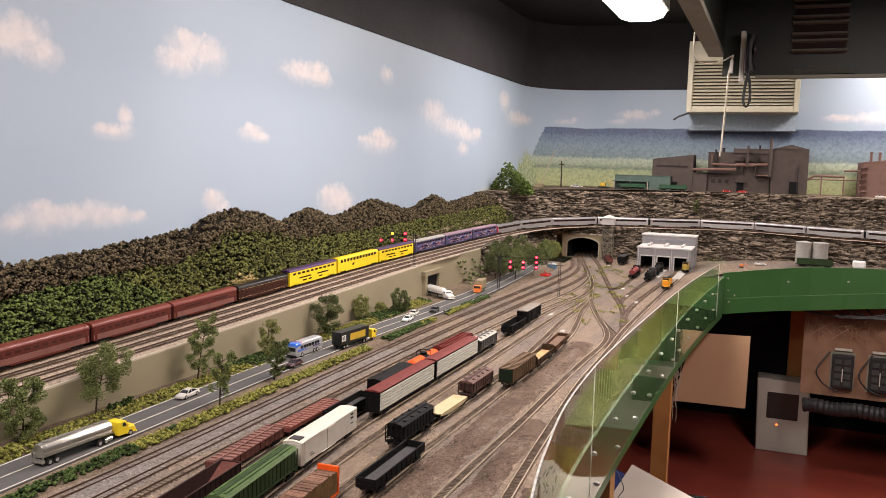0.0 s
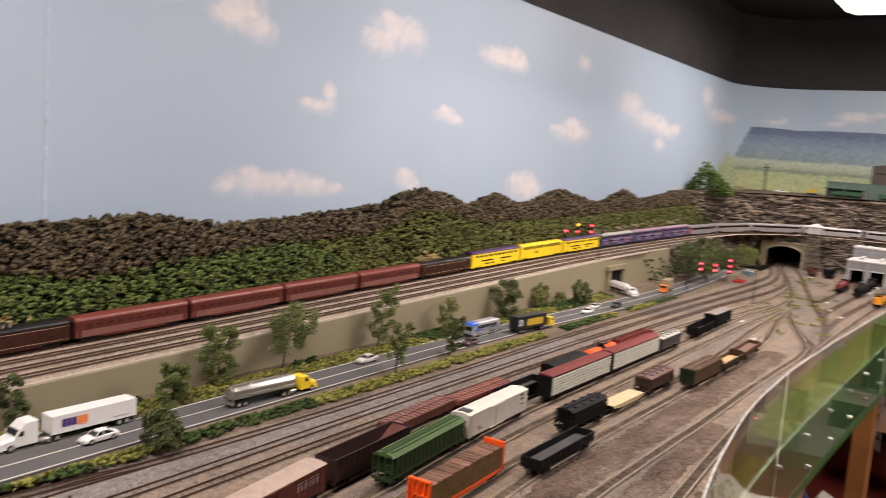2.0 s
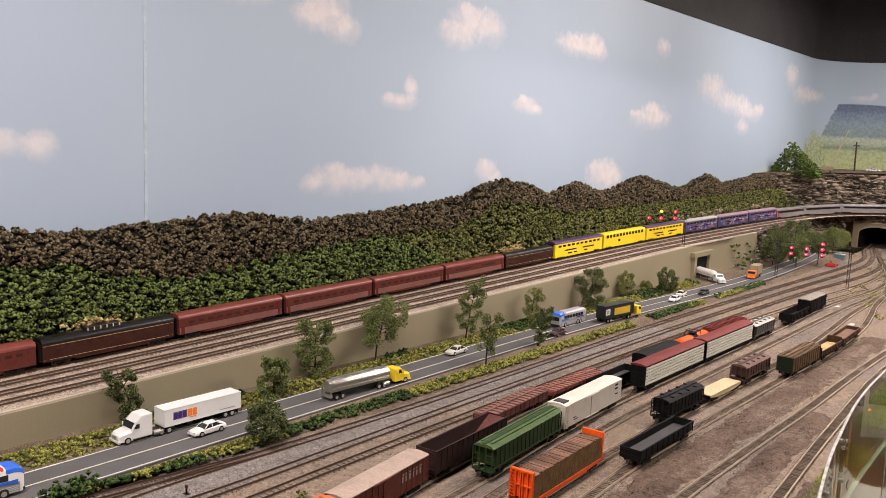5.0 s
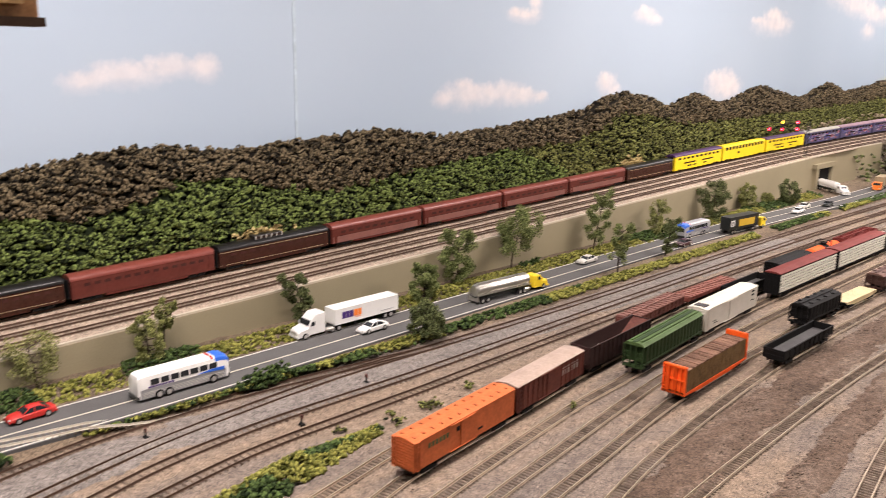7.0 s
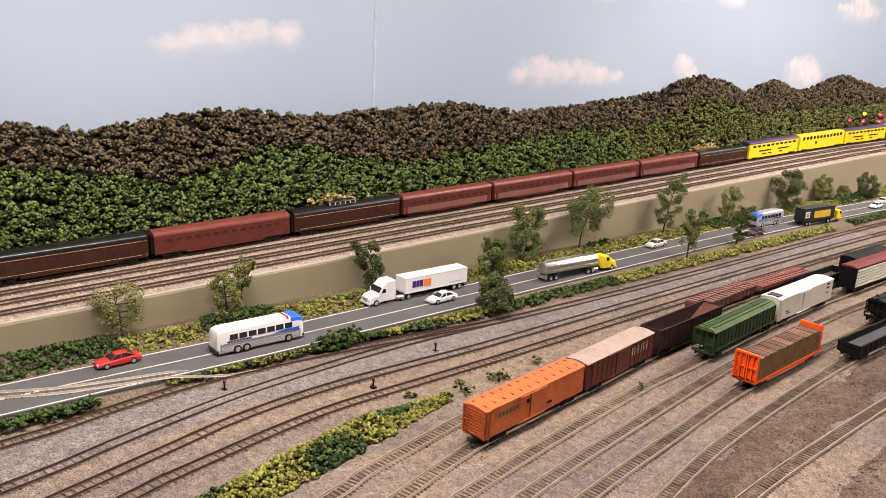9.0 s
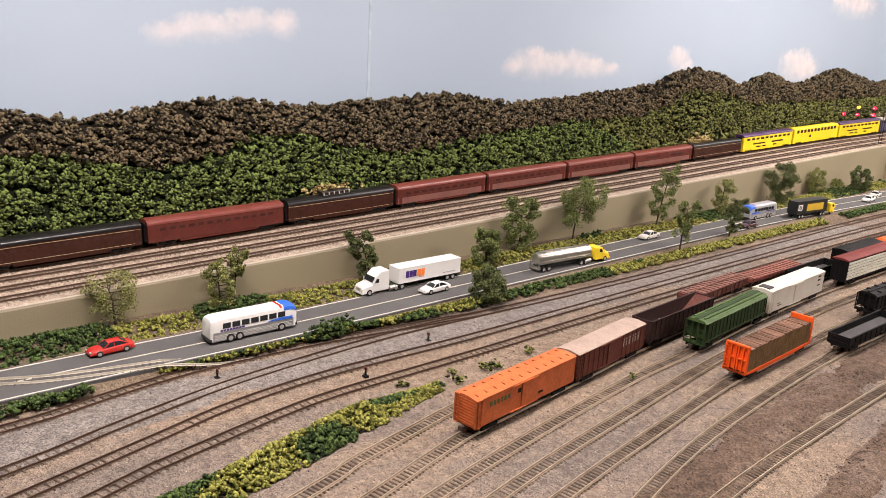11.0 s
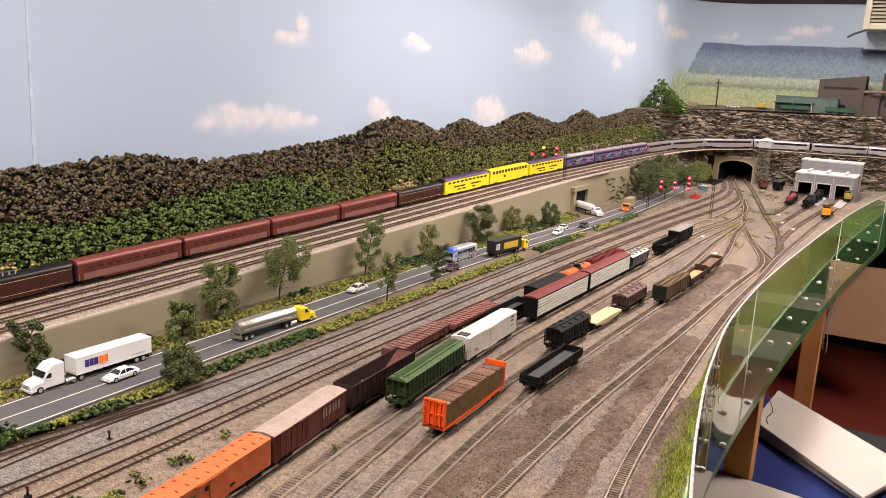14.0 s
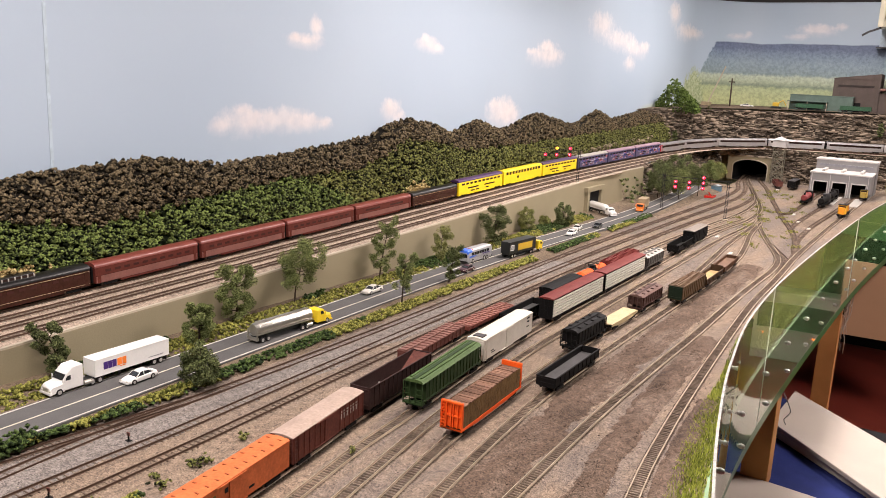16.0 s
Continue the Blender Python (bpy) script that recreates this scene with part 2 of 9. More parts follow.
def clumps(name, centres, radii, material, seed, rough=0.35, base=BALL1, squash=0.8, smooth=False):
    """Many small uneven tufts of foliage in one mesh."""
    rng = np.random.default_rng(seed)
    v, f = base
    n = len(centres)
    jit = 1 + rng.uniform(-rough, rough, (n, len(v), 1))
    ang = rng.uniform(0, 6.28, n)
    c, s = np.cos(ang)[:, None], np.sin(ang)[:, None]
    p = v[None] * jit * np.array([1, 1, squash])
    x, y = p[..., 0] * c - p[..., 1] * s, p[..., 0] * s + p[..., 1] * c
    p = np.stack([x, y, p[..., 2]], -1) * np.asarray(radii)[:, None, None] + np.asarray(centres)[:, None, :]
    faces = (f[None] + (np.arange(n) * len(v))[:, None, None]).reshape(-1, 3)
    return array_mesh(name, p.reshape(-1, 3), faces, material, smooth)


def spline(points, step=0.02):
    """An even, smooth run of points through the given ones."""
    p = np.array(points, float)
    p = np.vstack([2 * p[0] - p[1], p, 2 * p[-1] - p[-2]])
    out = []
    for i in range(1, len(p) - 2):
        a, b, c, d = p[i - 1:i + 3]
        k = max(2, int(np.linalg.norm(c - b) / step))
        for t in np.linspace(0, 1, k, endpoint=False):
            out.append(0.5 * (2 * b + (c - a) * t + (2 * a - 5 * b + 4 * c - d) * t * t + (3 * b - a - 3 * c + d) * t ** 3))
    out.append(p[-2])
    return np.array(out)


def lump(x, y, z=0.0):
    return noise.noise(Vector((x, y, z)))


# ---- room ----
WALLX, FARY, BAND = -1.14, 5.86, 1.05


def sky_mat():
    """The painted backdrop: pale blue sky with brushed clouds, and round the corner a flat-topped blue mountain over green fields."""
    m = bpy.data.materials.new("painted_sky")
    m.use_nodes = True
    nt = m.node_tree
    n, l = nt.nodes, nt.links
    b = n["Principled BSDF"]; b.inputs["Roughness"].default_value = 0.5
    co = n.new("ShaderNodeTexCoord")
    sp = n.new("ShaderNodeSeparateXYZ"); l.new(co.outputs["Object"], sp.inputs[0])

    def math_node(op, a, c=None, clamp=False):
        q = n.new("ShaderNodeMath"); q.operation = op; q.use_clamp = clamp
        for k, v in enumerate((a, c)):
            if v is None:
                continue
            if isinstance(v, (int, float)):
                q.inputs[k].default_value = v
            else:
                l.new(v, q.inputs[k])
        return q.outputs[0]

    def noise_node(scale, detail, rough=0.55):
        q = n.new("ShaderNodeTexNoise"); q.inputs["Scale"].default_value = scale; q.inputs["Detail"].default_value = detail; q.inputs["Roughness"].default_value = rough
        l.new(co.outputs["Object"], q.inputs["Vector"])
        return q.outputs["Fac"]

    def mix(fac, a, c):
        q = n.new("ShaderNodeMix"); q.data_type = "RGBA"
        l.new(fac, q.inputs["Factor"])
        for key, v in (("A", a), ("B", c)):
            if isinstance(v, tuple):
                q.inputs[key].default_value = (*v, 1)
            else:
                l.new(v, q.inputs[key])
        return q.outputs["Result"]

    def ramp(src, stops):
        q = n.new("ShaderNodeValToRGB")
        for k, (p, c) in enumerate(stops):
            e = q.color_ramp.elements[k] if k < 2 else q.color_ramp.elements.new(p)
            e.position, e.color = p, (*c, 1)
        l.new(src, q.inputs["Fac"])
        return q.outputs["Color"]

    u = math_node("ADD", math_node("ADD", sp.outputs[0], sp.outputs[1]), -FARY)
    z = sp.outputs[2]
    soft, curl = noise_node(9.0, 6, 0.6), noise_node(30.0, 4, 0.6)
    sky = ramp(noise_node(1.2, 2), [(0.3, SKY_A), (0.7, SKY_B)])
    edge = math_node("ADD", math_node("MULTIPLY", math_node("SUBTRACT", soft, 0.5), 0.9), math_node("ADD", math_node("MULTIPLY", math_node("SUBTRACT", curl, 0.5), 0.75), math_node("MULTIPLY", math_node("SUBTRACT", noise_node(75.0, 3, 0.6), 0.5), 0.45)))
    cover = None
    for cu, cz, au, az, strength in CLOUDS:
        du = math_node("DIVIDE", math_node("SUBTRACT", u, cu), au)
        dz = math_node("DIVIDE", math_node("SUBTRACT", z, cz), az)
        d = math_node("SQRT", math_node("ADD", math_node("MULTIPLY", du, du), math_node("MULTIPLY", dz, dz)))
        crisp = math_node("ADD", 1.25, math_node("MULTIPLY", math_node("MAXIMUM", dz, -0.5), 1.0))
        v = math_node("MULTIPLY", math_node("SUBTRACT", math_node("ADD", 1.0, edge), d), crisp, True)
        v = math_node("MULTIPLY", v, strength)
        # lobes of one cloud add up softly
        cover = v if cover is None else math_node("SUBTRACT", math_node("ADD", cover, v), math_node("MULTIPLY", cover, v))
    white = ramp(curl, [(0.3, (0.68, 0.63, 0.63)), (0.7, (0.77, 0.715, 0.71))])
    col = mix(cover, sky, white)
    # warm glow low over the end of the hills
    gy = math_node("DIVIDE", math_node("SUBTRACT", u, -2.0), 0.5)
    gz = math_node("DIVIDE", math_node("SUBTRACT", z, 0.34), 0.075)
    glow = math_node("SUBTRACT", 1.0, math_node("SQRT", math_node("ADD", math_node("MULTIPLY", gy, gy), math_node("MULTIPLY", gz, gz))), True)
    col = mix(glow, col, (0.62, 0.60, 0.26))
    # mountain and fields
    zj = math_node("ADD", z, math_node("MULTIPLY", math_node("SUBTRACT", noise_node(7.0, 5), 0.5), 0.03))
    zk = math_node("ADD", zj, math_node("MULTIPLY", math_node("SUBTRACT", noise_node(55.0, 3), 0.5), 0.025))
    zr = math_node("MULTIPLY", math_node("SUBTRACT", zk, 0.30), 1.0 / 0.54, True)
    land = ramp(zr, [(0.0, (0.40, 0.42, 0.22)), (0.26, (0.44, 0.47, 0.24)), (0.39, (0.40, 0.45, 0.25)), (0.425, (0.20, 0.25, 0.18)), (0.47, (0.38, 0.43, 0.30)), (0.53, (0.44, 0.49, 0.38)), (0.565, (0.22, 0.285, 0.30)), (0.68, (0.235, 0.305, 0.36)), (0.79, (0.185, 0.245, 0.33)), (0.86, (0.12, 0.155, 0.245)), (0.93, (0.105, 0.135, 0.225))])
    speck = ramp(noise_node(60.0, 5, 0.7), [(0.38, (0.5, 0.54, 0.58)), (0.60, (1.22, 1.22, 1.18))])
    mulc = n.new("ShaderNodeMix"); mulc.data_type = "RGBA"; mulc.blend_type = "MULTIPLY"; mulc.inputs["Factor"].default_value = 0.5
    l.new(land, mulc.inputs["A"]); l.new(speck, mulc.inputs["B"])
    crest = math_node("ADD", 0.80, math_node("MULTIPLY", math_node("SUBTRACT", noise_node(4.0, 4), 0.5), 0.03))
    below = math_node("MULTIPLY", math_node("SUBTRACT", crest, z), 140.0, True)
    slope = math_node("ADD", -1.20, math_node("MULTIPLY", math_node("SUBTRACT", z, 0.80), 0.75))
    slope = math_node("ADD", slope, math_node("MULTIPLY", math_node("SUBTRACT", curl, 0.5), 0.06))
    right = math_node("MULTIPLY", math_node("SUBTRACT", u, slope), 60.0, True)
    col = mix(math_node("MULTIPLY", below, right), col, mulc.outputs["Result"])
    # pale scrubby tree painted at the foot of the mountain
    ty = math_node("DIVIDE", math_node("ADD", u, 1.44), 0.17)
    tz = math_node("DIVIDE", math_node("SUBTRACT", z, 0.46), 0.16)
    tree = math_node("ADD", math_node("SUBTRACT", 1.0, math_node("SQRT", math_node("ADD", math_node("MULTIPLY", ty, ty), math_node("MULTIPLY", tz, tz)))), edge)
    tree = math_node("MULTIPLY", tree, 4.0, True)
    col = mix(tree, col, ramp(noise_node(70.0, 3), [(0.35, (0.22, 0.28, 0.13)), (0.65, (0.48, 0.52, 0.34))]))
    l.new(col, b.inputs["Base Color"])
    bp = n.new("ShaderNodeBump"); bp.inputs["Strength"].default_value = 0.06; bp.inputs["Distance"].default_value = 0.002
    l.new(curl, bp.inputs["Height"]); l.new(bp.outputs["Normal"], b.inputs["Normal"])
    return m


SKY_A, SKY_B = (0.37, 0.455, 0.555), (0.42, 0.505, 0.60)
# clouds: each a few lobes, by place along the wall, height, half width and half height; the last number is its strength
CLOUD_LOBES = (
    (0.80, ((1.605, 0.784, 0.070, 0.043), (1.657, 0.748, 0.058, 0.034), (1.56, 0.765, 0.06, 0.03), (1.34, 0.80, 0.10, 0.03))),
    (0.72, ((2.161, 0.831, 0.085, 0.047), (2.262, 0.828, 0.084, 0.046), (2.11, 0.785, 0.090, 0.032), (2.15, 0.862, 0.036, 0.02))),
    (0.90, ((2.78, 0.829, 0.143, 0.036), (2.857, 0.853, 0.075, 0.03), (2.918, 0.824, 0.057, 0.029))),
    (0.75, ((3.439, 0.895, 0.058, 0.034),)),
    (0.85, ((1.868, 0.585, 0.070, 0.021), (1.911, 0.622, 0.028, 0.031), (1.83, 0.593, 0.022, 0.014))),
    (0.72, ((2.461, 0.607, 0.075, 0.023), (2.523, 0.595, 0.045, 0.016), (2.445, 0.623, 0.026, 0.015))),
    (0.80, ((3.382, 0.605, 0.185, 0.038), (3.38, 0.642, 0.097, 0.026), (3.241, 0.618, 0.06, 0.016))),
    (0.70, ((3.97, 0.771, 0.158, 0.06), (4.217, 0.716, 0.225, 0.046), (4.475, 0.683, 0.179, 0.043), (4.394, 0.605, 0.085, 0.034), (4.612, 0.705, 0.076, 0.025))),
    (0.82, ((5.089, 0.915, 0.102, 0.061), (5.326, 0.827, 0.173, 0.05), (5.492, 0.83, 0.131, 0.033))),
    (0.72, ((2.274, 0.392, 0.057, 0.037), (2.253, 0.414, 0.028, 0.022), (2.315, 0.378, 0.033, 0.026))),
    (0.72, ((3.002, 0.374, 0.120, 0.062), (2.95, 0.408, 0.045, 0.028), (3.083, 0.361, 0.083, 0.049))),
    (0.62, ((1.654, 0.377, 0.095, 0.035), (1.772, 0.378, 0.124, 0.030), (1.883, 0.366, 0.079, 0.022), (1.954, 0.363, 0.027, 0.016), (1.563, 0.366, 0.045, 0.022), (1.64, 0.405, 0.042, 0.016))),
    (0.62, ((0.675, 0.425, 0.042, 0.021), (0.751, 0.437, 0.078, 0.025), (0.844, 0.450, 0.066, 0.023), (0.918, 0.449, 0.034, 0.027))))
CLOUDS = [(v - 7.0, h - c * 0.08, a * 1.24, c * 1.30, s) for s, lobes in CLOUD_LOBES for v, h, a, c in lobes]
CLOUDS += [(-1.0, 0.832, 0.12, 0.028, 0.5), (-0.905, 0.849, 0.04, 0.024, 0.5), (-0.465, 0.878, 0.14, 0.05, 0.7), (-0.58, 0.838, 0.09, 0.026, 0.5), (-0.337, 0.901, 0.05, 0.031, 0.6), (0.783, 0.868, 0.13, 0.031, 0.8), (0.968, 0.871, 0.13, 0.047, 0.85)]

M_SKY = sky_mat()


def wall_outline(x0, y0, r):
    """The backdrop's line from above: along the long wall, round the coved corner and along the far wall."""
    pts = [(x0, -1.6), (x0, y0 - r)]
    pts += [(x0 + r - r * math.cos(a), y0 - r + r * math.sin(a)) for a in np.linspace(0, math.pi / 2, 14)[1:]]
    return pts + [(3.4, y0)]


def curtain(line, z0, z1, thick, nrm=-1):
    b = Build()
    out = []
    for i, p in enumerate(line):
        d = (Vector(line[min(i + 1, len(line) - 1)]) - Vector(line[max(i - 1, 0)])).normalized()
        out.append((p[0] + nrm * d.y * thick, p[1] - nrm * d.x * thick))
    b.loft([[(*a, z0), (*c, z0), (*c, z1), (*a, z1)] for a, c in zip(line, out)])
    return b


sky_line = wall_outline(WALLX, FARY, 0.42)
backdrop = part("backdrop", curtain(sky_line, -0.3, BAND, 0.02), M_SKY, smooth=True)
tagged(backdrop, "sky-blue painted backdrop with pale clouds behind the layout", "backdrop", kind="structure")
upper = part("wall_upper", curtain(wall_outline(WALLX + 0.004, FARY - 0.004, 0.42)[:-1] + [(0.2, FARY - 0.004)], BAND, CEIL + 0.06, 0.06), M_BLACK, smooth=True)
tagged(upper, "black painted wall above the sky backdrop", "wall", kind="structure")
high_sky = part("backdrop_upper", Build().box(0.2, 3.4, FARY, FARY + 0.02, BAND, CEIL + 0.06), M_SKY)
tagged(high_sky, "sky-blue painted backdrop reaching up beside the air conditioner", "backdrop", kind="structure")
ceiling = part("ceiling", Build().box(-1.3, 3.4, -1.7, 6.0, CEIL + 0.06, CEIL + 0.12), M_CEIL)
tagged(ceiling, "dark unlit ceiling of the layout room", "ceiling", kind="structure")
floor = part("floor", Build().box(-1.3, 3.4, -1.7, 6.0, -1.16, -1.1), M_FLOOR)
tagged(floor, "dark red painted floor", "floor", kind="structure")
# two walls out of view, added to shut the room against world light
for nm, bx in (("wall_east", (3.4, 3.46, -1.7, 6.0)), ("wall_south", (-1.3, 3.46, -1.76, -1.7))):
    tagged(part(nm, Build().box(*bx, -1.1, CEIL + 0.06), M_BLACK), "plain dark unseen wall added to close the room", "wall", kind="structure")


# ---- ground of the layout ----
def zup(y):
    """Height of the climbing main line above the yard."""
    return 0.047 + 0.0265 * y


EDGE = spline([(0.33, 0.35), (0.25, 0.75), (0.19, 1.02), (0.145, 1.28), (0.115, 1.6), (0.111, 2.2), (0.132, 3.2), (0.167, 3.9), (0.213, 4.56)], 0.03)


def edge_x(y):
    return float(np.interp(y, EDGE[:, 1], EDGE[:, 0]))


def sheet(name, xs_of, y0, y1, ny, nx, z_of, material):
    """A ground sheet between two lines, given by xs_of(y) -> (left, right)."""
    vs, fs = [], []
    for j in range(ny + 1):
        y = y0 + (y1 - y0) * j / ny
        a, c = xs_of(y)
        for i in range(nx + 1):
            x = a + (c - a) * i / nx
            vs.append((x, y, z_of(x, y)))
    for j in range(ny):
        for i in range(nx):
            q = j * (nx + 1) + i
            fs.append((q, q + 1, q + nx + 2, q + nx + 1))
    return array_mesh(name, np.array(vs), np.array(fs), material, True)


def yard_z(x, y):
    return 0.0006 + 0.0013 * lump(x * 40, y * 40) + 0.0014 * lump(x * 9, y * 9, 3.0)


ground = part("ground", sheet("ground", lambda y: (-0.63, edge_x(y) if y < 4.56 else float(np.interp(y, [4.56, 4.65, 4.73, 4.78, 4.81, 4.82, 4.88], [0.21, 0.335, 0.475, 0.615, 0.79, 0.98, 1.58]))), -0.6, 5.45, 420, 70, yard_z, M_BALLAST))
tagged(ground, "grey and tan crushed-stone yard ballast", "ground", kind="structure")

# road and its verge
ROAD = spline([(-0.675, -0.6), (-0.68, 0.26), (-0.676, 0.6), (-0.684, 1.0), (-0.692, 1.4), (-0.70, 1.9), (-0.69, 2.4), (-0.665, 2.9), (-0.66, 3.4), (-0.69, 4.0), (-0.74, 4.5)], 0.03)
RZ = 0.014


def ribbon(line, half, z, shift=0.0, thick=0.0):
    vs = []
    for i, p in enumerate(line):
        d = line[min(i + 1, len(line) - 1)] - line[max(i - 1, 0)]
        d = d / np.linalg.norm(d)
        nx, ny = d[1], -d[0]
        zz = z(p[1]) if callable(z) else z
        vs += [(p[0] + nx * (shift - half), p[1] + ny * (shift - half), zz), (p[0] + nx * (shift + half), p[1] + ny * (shift + half), zz)]
    b = Build()
    k = len(line)
    if not thick:
        return b.add(vs, [(2 * i, 2 * i + 1, 2 * i + 3, 2 * i + 2) for i in range(k - 1)])
    low = [(x, y, zz - thick) for x, y, zz in vs]
    o = len(vs)
    fs = []
    for i in range(k - 1):
        a, c, d, e = 2 * i, 2 * i + 1, 2 * i + 3, 2 * i + 2
        fs += [(a, c, d, e), (o + a, o + e, o + d, o + c), (a, e, o + e, o + a), (c, o + c, o + d, d)]
    return b.add(vs + low, fs)


road = part("road", ribbon(ROAD, 0.047, RZ, 0, 0.012), M_ASPHALT)
tagged(road, "dark grey asphalt two-lane model highway", "road", kind="structure")
part("edge_line", ribbon(ROAD, 0.0012, RZ + 0.0006, 0.043, 0.0005), M_LINE, road, "white edge line")
part("edge_line", ribbon(ROAD, 0.0012, RZ + 0.0006, -0.043, 0.0005), M_LINE, road, "white edge line")
part("centre_line", ribbon(ROAD, 0.0012, RZ + 0.0006, 0.0, 0.0005), M_LINEY, road, "cream centre line")


def verge_z(x, y):
    base = 0.0115 if x < -0.634 else 0.0115 - 0.013 * min(1, (x + 0.634) / float(np.interp(y, [0.9, 1.2], [0.012, 0.05])))
    return base + 0.0025 * lump(x * 30, y * 30, 7.0) * (1 if abs(x + 0.683) > 0.05 else 0.1)


verge = part("verge_ground", sheet("verge_ground", lambda y: (-0.86, -0.585), -0.6, 4.6, 300, 28, verge_z, M_EARTH))
tagged(verge, "brown earth verge beside the model road", "ground", kind="structure")


# retaining wall and upper roadbed
def wall_x(y):
    return -0.83 + (0 if y < 3.3 else 0.10 * (y - 3.3) ** 1.5)


ys = np.linspace(-0.6, 3.75, 60)
b = Build()
for a, c in zip(ys, ys[1:]):
    vs = []
    for y in (a, c):
        for x, z in ((wall_x(y), -0.01), (wall_x(y) - 0.02, -0.01), (wall_x(y) - 0.02, zup(y) - 0.002), (wall_x(y), zup(y) - 0.002)):
            vs.append((x, y, z))
    b.add(vs, [(0, 4, 7, 3), (3, 7, 6, 2), (1, 2, 6, 5)])
rwall = part("retaining_wall", b, M_CONCRETE)
tagged(rwall, "plain tan concrete retaining wall below the main line", "retaining wall", kind="structure")
wline = np.array([(wall_x(y) - 0.004, y) for y in ys])
part("coping", ribbon(wline, 0.003, lambda y: zup(y) + 0.0015, 0, 0.006), M_CAP, rwall, "pale concrete coping")

UCL = [(-1.01, -0.6), (-1.01, 1.0), (-1.01, 2.6), (-1.0, 3.2), (-0.955, 3.9), (-0.90, 4.45), (-0.82, 4.78), (-0.66, 5.0), (-0.42, 5.12), (-0.19, 5.18), (0.10, 5.29), (0.39, 5.26), (0.68, 5.11), (0.95, 5.0), (1.5, 4.8), (2.2, 4.54)]


def zline(pts):
    """Heights along the main line, which climbs as it goes."""
    s = np.concatenate([[0], np.cumsum(np.hypot(*np.diff(pts, axis=0).T))])
    return s


upper_line = spline(UCL, 0.03)
US = zline(upper_line)
UZ = np.minimum(zup(upper_line[0][1]) + 0.0265 * US, 0.188)


def offset(line, d):
    out = []
    for i, p in enumerate(line):
        q = line[min(i + 1, len(line) - 1)] - line[max(i - 1, 0)]
        q = q / np.linalg.norm(q)
        out.append((p[0] + q[1] * d, p[1] - q[0] * d))
    return np.array(out)


def bed(line, lo, hi, nx, heights, rough):
    vs, fs = [], []
    for j, p in enumerate(line):
        q = line[min(j + 1, len(line) - 1)] - line[max(j - 1, 0)]
        q = q / np.linalg.norm(q)
        for i in range(nx + 1):
            h2 = hi if p[1] < 3.5 and p[0] < -0.9 else max(0.085, hi - 0.14 * max(0.0, p[1] - 3.5)) if p[0] < -0.88 else 0.085
            d = lo + (h2 - lo) * i / nx
            x, y = p[0] + q[1] * d, p[1] - q[0] * d
            vs.append((x, y, heights[j] - 0.001 + rough * lump(x * 45, y * 45, 2.0)))
    for j in range(len(line) - 1):
        for i in range(nx):
            k = j * (nx + 1) + i
            fs.append((k, k + 1, k + nx + 2, k + nx + 1))
    return np.array(vs), np.array(fs)


v, f = bed(upper_line, -0.06, 0.172, 24, UZ, 0.0012)
upper_bed = part("main_line_bed", array_mesh("main_line_bed", v, f, M_UBALLAST, True))
tagged(upper_bed, "pale tan ballast bed of the upper main line", "trackbed", kind="structure")


# ---- tracks ----
def track(points, heights=0.0, label="weathered model railway track with brown rails and wooden ties", ties=M_TIE, step=0.0086, top=M_RAIL):
    line = spline(points, 0.02) if not isinstance(points, np.ndarray) else points
    s = zline(line)
    zs = np.interp(s, s, heights) if hasattr(heights, "__len__") else np.full(len(line), heights)
    t = thing("railway_track", label, "railway track", group="tracks of the layout", kind="structure")
    n = max(2, int(s[-1] / step))
    tx, ty, tz = (np.interp(np.linspace(0, s[-1], n), s, a) for a in (line[:, 0], line[:, 1], zs))
    dx, dy = np.gradient(tx), np.gradient(ty)
    h = np.hypot(dx, dy); dx, dy = dx / h, dy / h
    rng = np.random.default_rng(len(line))
    hw, hl = 0.00088, 0.0113 + rng.uniform(-0.0008, 0.0008, n)
    corners = [(-1, -1), (1, -1), (1, 1), (-1, 1)]
    P = np.zeros((n, 8, 3))
    for q, (a, c) in enumerate(corners):
        px, py = tx + dy * hl * a + dx * hw * c, ty - dx * hl * a + dy * hw * c
        P[:, q] = np.stack([px, py, tz - 0.0015], -1)
        P[:, q + 4] = np.stack([px, py, tz + 0.0008], -1)
    F = np.array([(4, 5, 6, 7), (0, 1, 5, 4), (1, 2, 6, 5), (2, 3, 7, 6), (3, 0, 4, 7)])
    ob = part("ties", array_mesh("ties", P.reshape(-1, 3), (F[None] + (np.arange(n) * 8)[:, None, None]).reshape(-1, 4), ties), None, t)
    ob["kind"] = "stuff"
    for side in (-1, 1):
        rl = offset(line, side * 0.0081)
        prof = [(-0.0009, 0.0006), (0.0009, 0.0006), (0.0003, 0.0014), (0.00045, 0.0036), (-0.00045, 0.0036), (-0.0003, 0.0014)]
        rings = []
        for i, p in enumerate(rl):
            d = line[min(i + 1, len(line) - 1)] - line[max(i - 1, 0)]
            d = d / np.linalg.norm(d)
            rings.append([(p[0] + d[1] * u, p[1] - d[0] * u, zs[i] + w) for u, w in prof])
        part("rail", Build().loft(rings), top, t)
    return line


for k, d in enumerate((0.0, 0.047, 0.092, 0.137)):
    ln = offset(upper_line, d)
    end = int(len(ln) * (1.0, 1.0, 0.58, 0.53)[k]) - 1
    track(ln[:end], list(UZ[:end]),
          "brown-railed model track on pale ballast along the main line", M_TIE_GREY)

